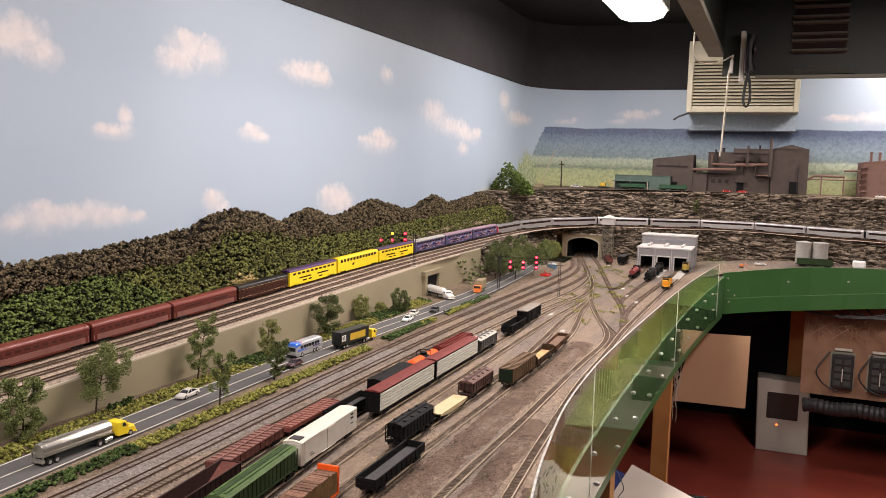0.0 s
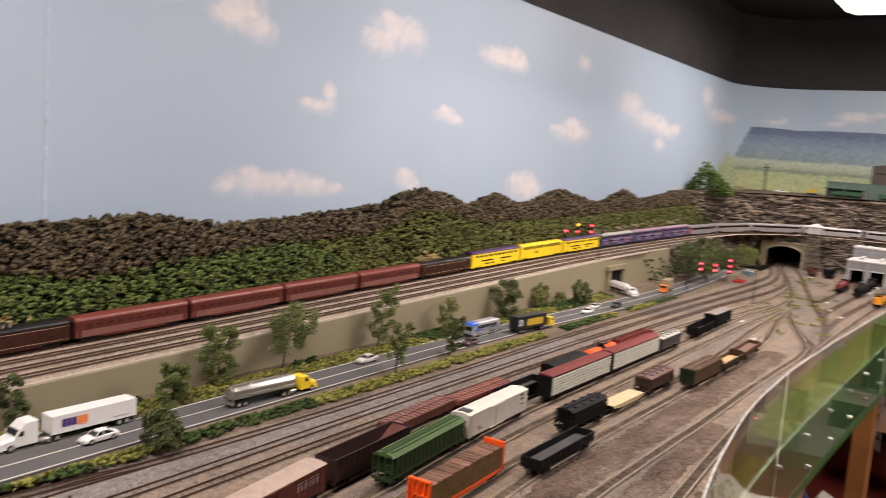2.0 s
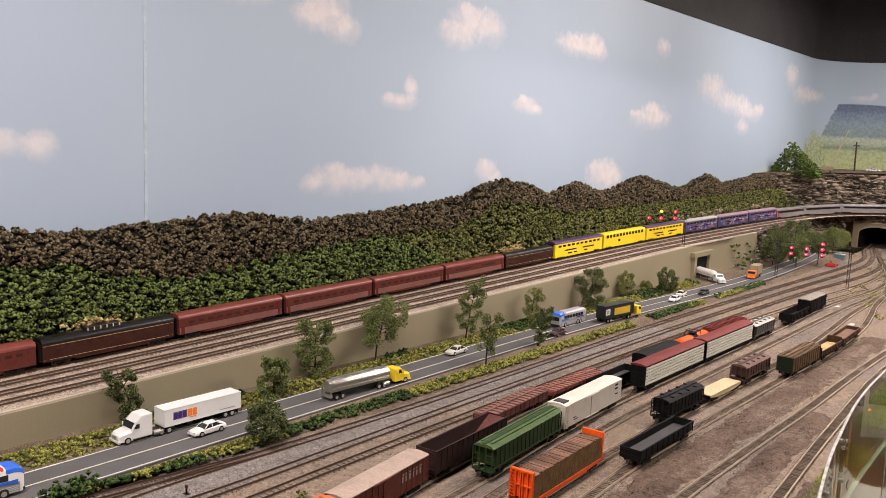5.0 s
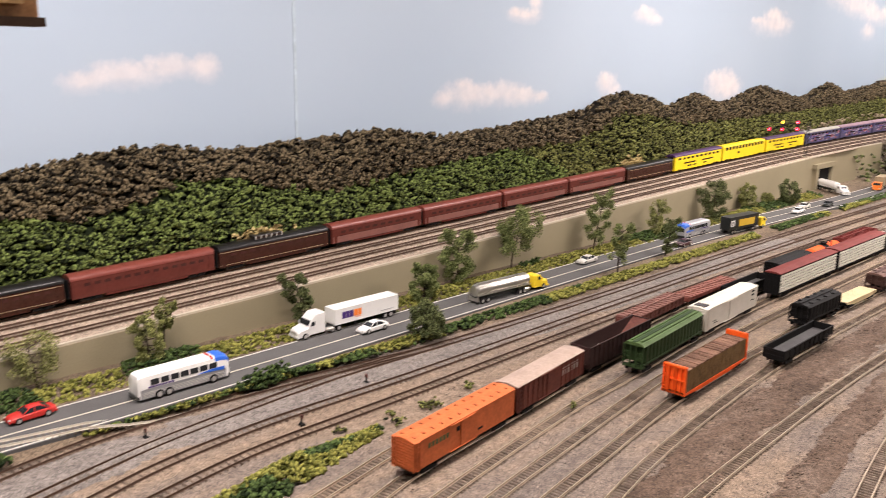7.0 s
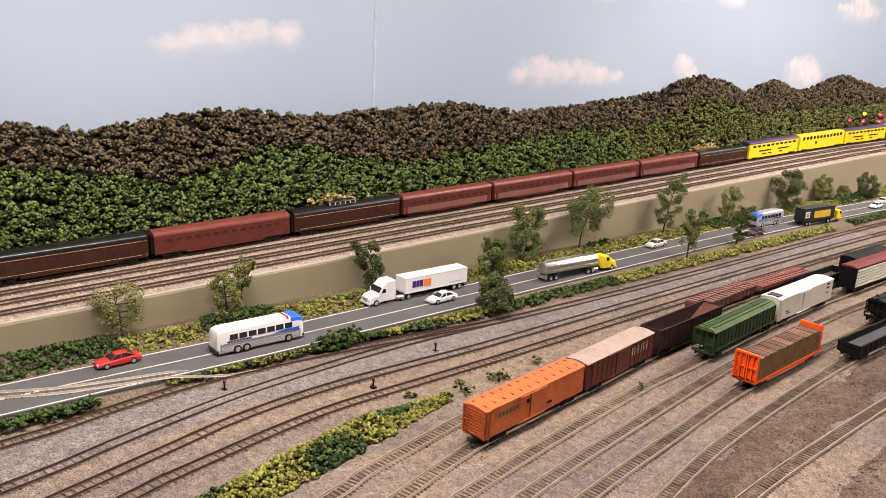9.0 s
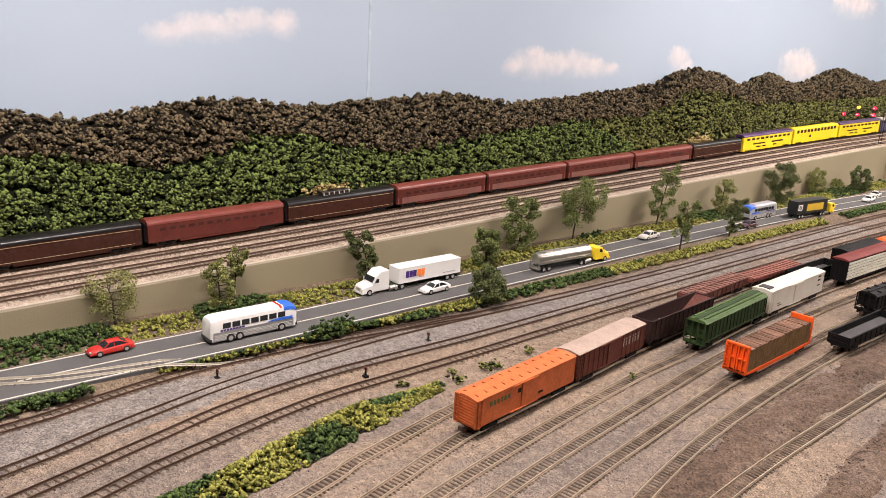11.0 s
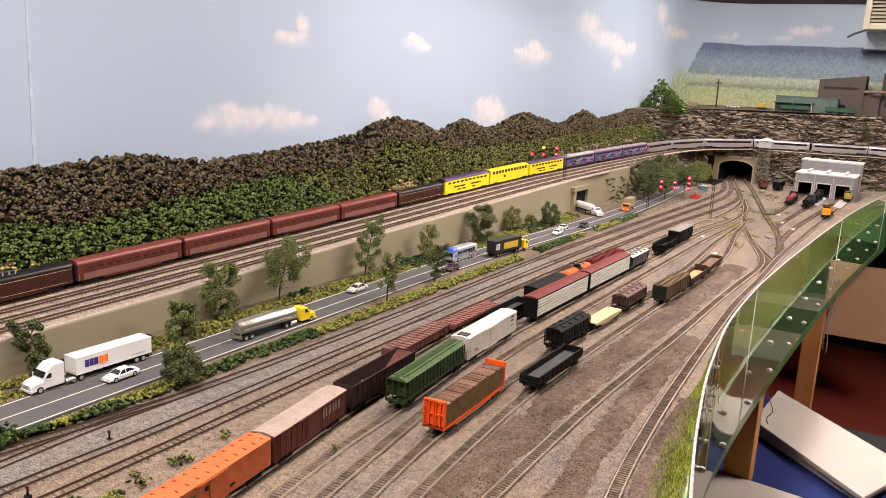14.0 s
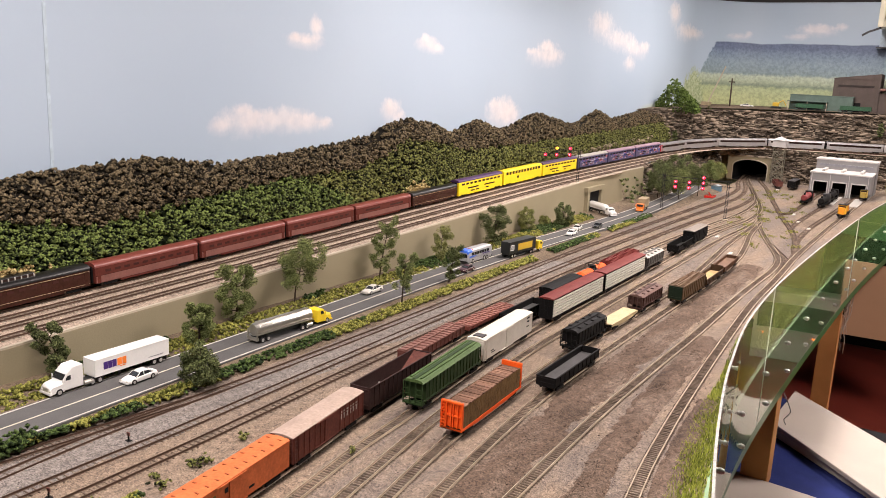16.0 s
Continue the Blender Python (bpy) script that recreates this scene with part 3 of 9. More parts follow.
T_L1 = [(-0.535, 0.0), (-0.570, 0.15), (-0.584, 0.241), (-0.590, 0.303), (-0.604, 0.372), (-0.616, 0.45), (-0.621, 0.531), (-0.619, 0.616), (-0.612, 0.708), (-0.600, 0.804), (-0.588, 0.90), (-0.574, 1.05), (-0.566, 1.5), (-0.572, 2.39), (-0.56, 2.9), (-0.55, 3.25), (-0.535, 3.7), (-0.525, 4.1), (-0.545, 4.5), (-0.62, 4.85), (-0.68, 5.3)]
T_L1B = [(-0.435, 0.0), (-0.488, 0.221), (-0.500, 0.278), (-0.519, 0.344), (-0.537, 0.417), (-0.554, 0.499), (-0.564, 0.57), (-0.575, 0.684), (-0.581, 0.79), (-0.581, 0.87), (-0.574, 1.05)]
T_X = [(-0.81, 0.0), (-0.691, 0.265), (-0.666, 0.324), (-0.650, 0.39), (-0.637, 0.457), (-0.624, 0.531), (-0.619, 0.616)]
T_L2 = [(-0.37, 0.0), (-0.443, 0.273), (-0.456, 0.323), (-0.474, 0.392), (-0.495, 0.471), (-0.508, 0.555), (-0.514, 0.645), (-0.513, 0.739), (-0.510, 0.85), (-0.510, 0.98), (-0.516, 1.44), (-0.519, 2.2), (-0.51, 2.8), (-0.495, 3.3), (-0.472, 3.87), (-0.475, 4.25), (-0.53, 4.62), (-0.62, 5.0), (-0.655, 5.3)]
T_L3 = [(-0.30, 0.0), (-0.404, 0.328), (-0.415, 0.368), (-0.430, 0.439), (-0.446, 0.52), (-0.457, 0.61), (-0.458, 0.75), (-0.459, 0.90), (-0.463, 1.05), (-0.469, 1.385), (-0.470, 2.16), (-0.458, 2.8), (-0.44, 3.3), (-0.415, 3.62), (-0.40, 3.95), (-0.425, 4.3), (-0.51, 4.64)]
T_O1 = [(-0.17, 0.0), (-0.278, 0.46), (-0.303, 0.54), (-0.327, 0.653), (-0.340, 0.718), (-0.375, 0.95), (-0.400, 1.31), (-0.416, 1.55), (-0.419, 2.0), (-0.412, 2.6), (-0.385, 3.15), (-0.365, 3.43), (-0.35, 3.75), (-0.37, 4.07), (-0.419, 4.33)]
T_O = [(-0.10, 0.0), (-0.235, 0.513), (-0.262, 0.612), (-0.287, 0.72), (-0.312, 0.92), (-0.335, 1.09), (-0.352, 1.3), (-0.363, 1.62), (-0.368, 2.0), (-0.368, 2.6), (-0.362, 2.95), (-0.335, 3.25), (-0.30, 3.55)]
T_A = [(-0.08, 0.1), (-0.199, 0.566), (-0.263, 0.944), (-0.281, 1.149), (-0.302, 1.36), (-0.316, 1.6), (-0.318, 2.0), (-0.316, 2.6), (-0.322, 2.9), (-0.31, 3.2), (-0.285, 3.5), (-0.293, 3.76), (-0.33, 3.978), (-0.408, 4.284)]
T_2 = [(-0.06, 0.2), (-0.161, 0.62), (-0.207, 0.9), (-0.241, 1.167), (-0.262, 1.449), (-0.268, 1.8), (-0.268, 2.5), (-0.266, 3.02), (-0.255, 3.3), (-0.25, 3.57)]
T_3 = [(-0.03, 0.2), (-0.122, 0.676), (-0.159, 0.914), (-0.185, 1.11), (-0.197, 1.35), (-0.200, 1.6), (-0.192, 1.9), (-0.19, 2.3), (-0.203, 2.6), (-0.225, 2.95), (-0.235, 3.32), (-0.246, 3.54)]
T_4 = [(0.03, 0.35), (-0.06, 0.70), (-0.112, 0.95), (-0.145, 1.306), (-0.148, 1.6), (-0.142, 2.0), (-0.135, 2.4), (-0.147, 2.733), (-0.173, 2.961), (-0.204, 3.172), (-0.23, 3.456)]
T_5 = [(0.02, 0.5), (-0.025, 0.85), (-0.040, 1.158), (-0.044, 1.389), (-0.041, 1.65), (-0.037, 1.862), (-0.037, 2.17), (-0.034, 2.383), (-0.028, 2.62), (-0.036, 2.76), (-0.061, 2.883), (-0.125, 3.087), (-0.196, 3.329), (-0.254, 3.572), (-0.315, 3.905), (-0.408, 4.284), (-0.52, 4.70), (-0.62, 5.1), (-0.64, 5.3)]
T_6 = [(0.16, 0.7), (0.09, 1.101), (0.062, 1.337), (0.041, 1.6), (0.024, 1.87), (0.007, 2.192), (0.004, 2.483), (0.0, 2.674), (-0.005, 2.872), (-0.004, 3.171), (0.005, 3.747), (0.022, 4.412), (0.03, 4.74)]
T_7 = [(0.0, 2.674), (-0.012, 2.898), (-0.038, 3.098), (-0.096, 3.374), (-0.175, 3.659), (-0.285, 4.076), (-0.434, 4.663), (-0.56, 5.1), (-0.58, 5.3)]
T_8 = [(-0.024, 2.98), (-0.050, 3.2), (-0.056, 3.511), (-0.041, 3.942), (-0.019, 4.566), (-0.012, 4.75)]
T_9 = [(-0.24, 3.90), (-0.205, 3.80), (-0.185, 3.92), (-0.183, 4.196), (-0.178, 4.75)]
T_10 = [(-0.11, 3.42), (-0.118, 3.578), (-0.113, 3.822), (-0.101, 4.221), (-0.09, 4.75)]
T_11 = [(-0.125, 3.087), (-0.065, 2.93), (-0.018, 2.80), (-0.002, 2.6)]
LEADS = (T_L1, T_L1B, T_L2, T_L3)
YARD = (T_O1, T_O, T_A, T_2, T_3, T_4, T_5, T_6)
for pts in (T_L1, T_L1B, T_X, T_L2, T_L3, T_O1, T_O, T_A, T_2, T_3, T_4, T_5, T_6, T_7, T_8, T_9, T_10, T_11):
    if pts is T_X:
        ln = spline(T_X, 0.02)
        track(ln, [0.0012 + 0.0128 * min(1.0, max(0.0, (-0.622 - p[0]) / 0.014)) for p in ln], "pale-railed model track crossing the highway at grade", top=M_RAILW)
    elif pts in LEADS:
        track(pts, 0.0012, step=0.0104, ties=M_TIE_LEAD)
    elif pts in YARD:
        track(pts, 0.0014, top=M_RAILTOP, ties=M_TIE, step=0.0064, label="model railway track with pale rails and dark ties in the yard")
    else:
        track(pts, 0.0012, ties=M_TIE_LEAD)

# ---- hills ----
RIDGE = np.array([(-0.6, 0.29), (0.1, 0.30), (0.38, 0.298), (0.51, 0.279), (0.657, 0.301), (0.743, 0.311), (0.96, 0.294), (1.13, 0.299), (1.33, 0.314), (1.47, 0.292), (1.545, 0.285), (1.71, 0.296),
                  (1.94, 0.311), (2.12, 0.325), (2.2, 0.36), (2.31, 0.374), (2.47, 0.354), (2.58, 0.321), (2.75, 0.36), (2.95, 0.322), (3.25, 0.376), (3.62, 0.322), (3.92, 0.377), (4.11, 0.336), (4.54, 0.368), (5.0, 0.378), (5.3, 0.36)])
TREELINE = np.array([(-0.6, 0.21), (0.37, 0.228), (0.52, 0.207), (0.643, 0.19), (0.75, 0.218), (0.82, 0.241), (0.92, 0.236), (1.06, 0.2), (1.18, 0.187), (1.41, 0.213), (1.69, 0.235), (2.05, 0.24), (2.23, 0.305), (2.44, 0.296), (2.62, 0.259),
                     (3.05, 0.262), (3.5, 0.27), (4.0, 0.28), (4.6, 0.30), (5.3, 0.30)])


def eased(y, table):
    """A height along the hills, rounded over between the given ones."""
    i = int(np.clip(np.searchsorted(table[:, 0], y) - 1, 0, len(table) - 2))
    u = min(1.0, max(0.0, (y - table[i, 0]) / (table[i + 1, 0] - table[i, 0])))
    return float(table[i, 1] + (table[i + 1, 1] - table[i, 1]) * (0.45 * u + 0.55 * u * u * (3 - 2 * u)))


def hill_pt(y, t):
    """A point on the hillside, two rounded tiers of woods: t is 0 at its foot and 1 at the ridge."""
    top = eased(y, RIDGE) - 0.008
    mid = eased(y, TREELINE)
    foot = zup(y) + 0.0 if y < 4 else zup(4) + 0.05 * (y - 4)
    z = foot + (top - foot) * t
    swell = 0.012 * lump(y * 7, z * 9, 4.0) + 0.006 * lump(y * 19, z * 22, 6.0)
    if z < mid:
        u = (z - foot) / max(1e-6, mid - foot)
        x = -1.036 - 0.004 * u - 0.030 * u ** 3
    else:
        u = (z - mid) / max(1e-6, top - mid)
        x = -1.064 - 0.006 * u - 0.042 * u ** 3
    return x + swell * (1 - t * t) + (0.02 * (y - 4.2) if y > 4.2 else 0.0), y, z


rng = np.random.default_rng(5)
core_v, core_f = [], []
hy, ht = np.linspace(-0.6, 5.2, 620), np.linspace(0, 1, 34)
for y in hy:
    for t in ht:
        p = hill_pt(y, t)
        core_v.append((p[0] - 0.007 + 0.007 * lump(y * 85, t * 22, 3.0), p[1], p[2] + (0.004 * lump(y * 85, t * 22, 8.0) if t > 0 else 0)))
for i in range(len(hy) - 1):
    for j in range(len(ht) - 1):
        q = i * len(ht) + j
        core_f.append((q, q + len(ht), q + len(ht) + 1, q + 1))
# core coloured near black for the shade between the foliage caps
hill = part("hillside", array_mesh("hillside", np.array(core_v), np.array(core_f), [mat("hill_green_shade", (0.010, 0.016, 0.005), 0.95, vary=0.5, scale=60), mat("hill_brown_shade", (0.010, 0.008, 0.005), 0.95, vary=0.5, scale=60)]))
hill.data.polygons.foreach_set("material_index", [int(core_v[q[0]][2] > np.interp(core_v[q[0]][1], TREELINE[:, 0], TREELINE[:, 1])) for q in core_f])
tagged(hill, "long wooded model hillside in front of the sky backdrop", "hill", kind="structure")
green, far_green, olive = [], [], []
row = 0
for y0 in np.arange(-0.3, 5.15, 0.0105):
    row += 1
    for t0 in np.arange(0.0, 1.03, 0.052):
        y = y0 + rng.uniform(-0.0055, 0.0055)
        t = t0 + rng.uniform(-0.026, 0.026) + 0.026 * (row % 2)
        x, yy, z = hill_pt(y, max(0.0, min(1.0, t)))
        line = float(np.interp(y, TREELINE[:, 0], TREELINE[:, 1])) + 0.010 * lump(y * 30, z * 30, 9.0)
        out = 0.006 * lump(y * 45, z * 45, 12.0) + rng.uniform(-0.005, 0.006)
        (olive if z >= line else far_green if y + 0.5 * lump(y * 2, z * 14, 6.0) > 1.9 else green).append((x + out, yy, z + rng.uniform(-0.003, 0.003)))


def tufted(name, pts, r0, r1, bits, small, material, seed):
    """Foliage in tufts, each a handful of small uneven bits over a core."""
    r = np.random.default_rng(seed)
    pts = np.repeat(np.asarray(pts, float), bits, 0)
    d = r.normal(size=pts.shape); d /= np.linalg.norm(d, axis=1, keepdims=True)
    size = np.repeat(r.uniform(r0, r1, len(pts) // bits), bits)
    d[:, 2] = np.abs(d[:, 2]) * 0.9 - 0.15
    pts = pts + d * (size * r.uniform(0.55, 1.0, len(size)))[:, None]
    rad = r.uniform(small * 0.6, small * 1.25, len(pts))
    core = np.arange(len(pts)) % bits == 0
    pts[core] -= (d * size[:, None])[core] * 0.6
    rad[core] = size[core] * 0.85
    return clumps(name, pts, rad, material, seed + 1, 0.4, BIT, 0.9)


def canopy(name, pts, r0, r1, bits, small, material, seed):
    """Clump-foam trees: each a cap of many small crumbs that faces up and out from the hillside, with dark gaps between the caps."""
    r = np.random.default_rng(seed)
    pts = np.asarray(pts, float)
    n = len(pts)
    size = r.uniform(r0, r1, n)
    d = r.normal(size=(n, bits, 3)); d /= np.linalg.norm(d, axis=2, keepdims=True)
    d[..., 0] = np.abs(d[..., 0]) * 0.9 - 0.1
    d[..., 2] = np.where(d[..., 2] < -0.25, -d[..., 2], d[..., 2])
    p = pts[:, None] + d * (size[:, None] * r.uniform(0.75, 1.05, (n, bits)))[..., None] * np.array([0.9, 1.0, 0.85])
    rad = r.uniform(small * 0.65, small * 1.3, (n, bits))
    p[:, 0] = pts - np.array([0.002, 0, 0.001])
    rad[:, 0] = size * 0.92
    return clumps(name, p.reshape(-1, 3), rad.ravel(), material, seed + 1, 0.45, BIT, 0.85)


for nm, pts, mm, lab in (("green_woods", green, M_GREEN, "dense green clump-foam trees on the lower hillside"), ("green_woods", far_green, M_GREENF, "dense yellow-green clump-foam trees on the farther hillside"), ("brown_woods", olive, M_OLIVE, "dense olive-brown clump-foam trees along the ridge")):
    tagged(part(nm, canopy(nm, pts, 0.0058, 0.0112, 16, 0.0033, mm, 11)), lab, "woods", kind="stuff")

# ---- rock faces and the upper shelf ----
def rock_face(name, line, z0, z1, lean, seed, label, amp=0.022):
    """A stratified rock face along a line, leaning back as it rises, in ledges."""
    pts = spline(line, 0.009)
    s = zline(pts)
    zz0 = np.interp(s, np.linspace(0, s[-1], len(z0)), z0)
    zz1 = np.interp(s, np.linspace(0, s[-1], len(z1)), z1)
    rows = 30
    vs = []
    for i, p in enumerate(pts):
        d = pts[min(i + 1, len(pts) - 1)] - pts[max(i - 1, 0)]
        d = d / np.linalg.norm(d)
        nx, ny = d[1], -d[0]
        for j in range(rows + 1):
            t = j / rows
            h = (zz1[i] - zz0[i]) * t
            w = h + 0.010 * lump(s[i] * 5, seed) + 0.012 * s[i] * 0.1
            layer = math.floor(w / 0.013 + 0.8 * lump(s[i] * 9, w * 40, seed))
            ledge = lump(layer * 3.7 + seed, s[i] * 11 + layer * 1.3, 1.0) + 0.5 * lump(layer * 5.1, s[i] * 34, seed)
            out = amp * ledge + 0.006 * lump(s[i] * 70, h * 120, seed) - lean * t
            edge = min(1.0, t * 8, (1 - t) * 8)
            out = out * (0.3 + 0.7 * edge) if t > 0 else 0.004
            vs.append((p[0] + nx * out, p[1] + ny * out, zz0[i] + h + 0.003 * lump(s[i] * 50, h * 90, 8.0) * edge))
    fs = [(i * (rows + 1) + j, (i + 1) * (rows + 1) + j, (i + 1) * (rows + 1) + j + 1, i * (rows + 1) + j + 1) for i in range(len(pts) - 1) for j in range(rows)]
    ob = part(name, array_mesh(name, np.array(vs), np.array(fs), M_ROCKD))
    tagged(ob, label, "rock face", kind="structure")
    # flat broken stones laid over it in uneven courses
    r = np.random.default_rng(int(seed * 7))
    cube = np.array([(x, y, z) for z in (-1, 1) for y in (-1, 1) for x in (-1, 1)], float)
    cf = np.array([(0, 2, 3, 1), (4, 5, 7, 6), (0, 1, 5, 4), (2, 6, 7, 3), (0, 4, 6, 2), (1, 3, 7, 5)])
    n = int(s[-1] * float(np.mean(zz1 - zz0)) / (0.017 * 0.0062))
    V = np.zeros((n, 8, 3))
    for k in range(n):
        a = r.uniform(0, s[-1])
        i = min(int(np.searchsorted(s, a)), len(pts) - 2)
        d = pts[i + 1] - pts[i]; d = d / np.linalg.norm(d)
        t = r.uniform(0.0, 1.0)
        h = zz0[i] + (zz1[i] - zz0[i]) * t
        row = vs[i * (rows + 1) + int(t * rows)]
        big = 1.0 + 0.9 * lump(a * 6, h * 25, seed)
        w, th, dp = r.uniform(0.007, 0.019) * big, r.uniform(0.0022, 0.0052) * big, r.uniform(0.006, 0.014)
        p = cube * (1 + r.uniform(-0.28, 0.28, (8, 3))) * np.array([w, dp, th])
        tilt = r.normal() * 0.10 + 0.18 * lump(a * 4, h * 12, seed + 4)
        c, sn = math.cos(tilt), math.sin(tilt)
        u, z = p[:, 0] * c - p[:, 2] * sn, p[:, 0] * sn + p[:, 2] * c
        V[k] = np.stack([row[0] + d[0] * u + d[1] * p[:, 1], row[1] + d[1] * u - d[0] * p[:, 1], row[2] + z], -1)
    st = part("broken_stone", array_mesh("broken_stone", V.reshape(-1, 3), (cf[None] + (np.arange(n) * 8)[:, None, None]).reshape(-1, 4), M_ROCK))
    tagged(st, "broken flat stones of the cliff", "rock", kind="stuff")
    return ob


UP_LINE = [(-1.12, 4.55), (-1.03, 4.80), (-0.92, 5.0), (-0.76, 5.17), (-0.45, 5.27), (-0.19, 5.32), (0.10, 5.43), (0.39, 5.40), (0.72, 5.26), (1.0, 5.15), (1.7, 4.95)]
rock_face("rock_face_upper", UP_LINE, [0.15, 0.185, 0.185, 0.185, 0.185], [0.375, 0.385, 0.40, 0.402, 0.402], 0.02, 3.0, "layered brown stone cliff above the main line", 0.02)
LOW_A = [(-0.815, 3.55), (-0.80, 3.9), (-0.80, 4.3), (-0.79, 4.6), (-0.775, 4.85), (-0.745, 5.03)]
rock_face("rock_face_lower_a", LOW_A, [0.0, 0.0, 0.0], [0.135, 0.15, 0.165, 0.18], 0.06, 9.0, "rocky slope between the road and the main line", 0.02)
LOW_B = [(-0.50, 5.03), (-0.3, 5.06), (0.0, 5.16), (0.25, 5.20), (0.5, 5.14), (0.8, 4.98), (1.1, 4.87), (1.7, 4.66)]
rock_face("rock_face_lower_b", LOW_B, [0.0, 0.0, 0.02, 0.03, 0.03], [0.183, 0.184, 0.186, 0.186, 0.186], 0.025, 14.0, "layered grey-brown stone cliff behind the engine house", 0.022)

rock_face("rock_face_portal", [(-0.775, 4.97), (-0.70, 4.995), (-0.60, 5.004), (-0.50, 5.01), (-0.44, 5.03)], [0.139, 0.139, 0.139], [0.182, 0.183, 0.184], 0.006, 21.0, "broken stone above the tunnel portal", 0.008)
b = Build()
line = spline(UP_LINE, 0.05)
k = len(line)
vs = [(p[0], p[1] + 0.012, 0.375 + 0.027 * min(1, i / (k * 0.35))) for i, p in enumerate(line)] + [(p[0] - 0.1, FARY + 0.01, 0.40) for p in line]
b.add(vs, [(i, i + 1, k + i + 1, k + i) for i in range(k - 1)])
shelf = part("upper_shelf", b, M_EARTH)
tagged(shelf, "brown earth shelf carrying the steel mill", "ground", kind="structure")

# tunnel portal, with a dark bore behind it
portal = thing("tunnel_portal", "tan concrete tunnel portal with a wide dark arch", "tunnel portal")
PX0, PX1, PY, PZ = -0.722, -0.49, 5.0, 0.135
xc = (PX0 + PX1) / 2 + 0.008
arch = [(xc - 0.092, 0.0)] + [(xc - 0.092 * math.cos(a), 0.080 + 0.036 * math.sin(a)) for a in np.linspace(0, math.pi, 15)] + [(xc + 0.092, 0.0)]
outer = [(PX0, 0.0)] + [(PX0, 0.068), (PX0, PZ)] + [(PX0 + (PX1 - PX0) * i / 12, PZ) for i in range(1, 12)] + [(PX1, PZ), (PX1, 0.068), (PX1, 0.0)]
b = Build()
for y in (PY, PY + 0.03):
    b.add([(x, y, z) for x, z in outer] + [(x, y, z) for x, z in arch], [(i, i + 1, 17 + i + 1, 17 + i) for i in range(16)])
part("face", b, M_CONCRETE, portal)
part("lintel", Build().box(PX0 - 0.004, PX1 + 0.004, PY - 0.006, PY + 0.02, PZ, PZ + 0.007), M_CAP, portal, "pale coping stone")
part("bore", Build().loft([[(x, PY + 0.002, z) for x, z in arch], [(x, PY + 0.5, z) for x, z in arch]], False).box(xc - 0.11, xc + 0.11, PY + 0.5, PY + 0.51, -0.01, 0.14), M_BLACKHOLE, portal, "black bore")
part("keystone_ring", Build().loft([[(xc + (x - xc) * q, PY - 0.004, z * q if z else 0.0) for x, z in arch] for q in (1.0, 1.045)] + [[(xc + (x - xc) * 1.045, PY + 0.002, z * 1.045) for x, z in arch]], False), M_CAP, portal)

# road underpass in the retaining wall
gate = thing("underpass", "tan concrete road underpass through the retaining wall", "underpass")
part("frame", Build().box(-0.833, -0.815, 3.15, 3.17, 0.0, 0.088).box(-0.833, -0.815, 3.29, 3.31, 0.0, 0.088).box(-0.833, -0.812, 3.14, 3.32, 0.088, 0.105), M_CONCRETE, gate)
# flat dark panel in place of the shaded passage
part("opening", Build().box(-0.828, -0.826, 3.17, 3.29, 0.012, 0.088), M_BLACKHOLE, gate, "dark panel painted as the shaded opening")

# ---- front edge: fascia and clear guard ----
ZT = lambda y: float(np.interp(y, [0.3, 1.0, 1.8, 4.4], [0.152, 0.152, 0.149, 0.085]))
ZB = lambda y: float(np.interp(y, [0.3, 1.8, 4.4], [-0.165, -0.165, -0.205]))
M_EDGEW = mat("worn_white_edge", (0.34, 0.335, 0.30), 0.5, vary=0.6, scale=90)
M_CUT = mat("frosted_cut_edge", (0.70, 0.71, 0.64), 0.5, vary=0.15, scale=90)
M_EDGEG = mat("worn_green_edge", (0.12, 0.22, 0.09), 0.5, vary=0.3, scale=60)
M_STEEL = mat("bolt_steel", (0.6, 0.58, 0.55), 0.3, 0.9)


def band(line, zlo, zhi, thick, shift=0.0):
    rings = []
    for i, p in enumerate(line):
        d = line[min(i + 1, len(line) - 1)] - line[max(i - 1, 0)]
        d = d / np.linalg.norm(d)
        n0, n1 = d[1], -d[0]
        q = []
        for o, z in ((shift, zlo), (shift + thick, zlo), (shift + thick, zhi), (shift, zhi)):
            zz = z(p[1]) if callable(z) else z
            q.append((p[0] + n0 * o, p[1] + n1 * o, zz))
        rings.append(q)
    return Build().loft(rings)


def sub(line, y0, y1):
    return np.array([p for p in line if y0 <= p[1] <= y1])


RTOP = lambda p: float(np.interp(p[0], [0.213, 0.62, 1.0, 2.2], [0.02, 0.055, 0.065, 0.065]))
RBOT = lambda p: float(np.interp(p[0], [0.213, 0.62, 1.0, 2.2], [-0.19, -0.168, -0.13, -0.13]))


def face(line, lo, hi, thick, shift=0.0):
    """A board standing along a line, its lower and upper edges given point by point."""
    rings = []
    for i, p in enumerate(line):
        d = line[min(i + 1, len(line) - 1)] - line[max(i - 1, 0)]
        d = d / np.linalg.norm(d)
        rings.append([(p[0] + d[1] * o, p[1] - d[0] * o, z) for o, z in ((shift, lo(p)), (shift + thick, lo(p)), (shift + thick, hi(p)), (shift, hi(p)))])
    return Build().loft(rings)


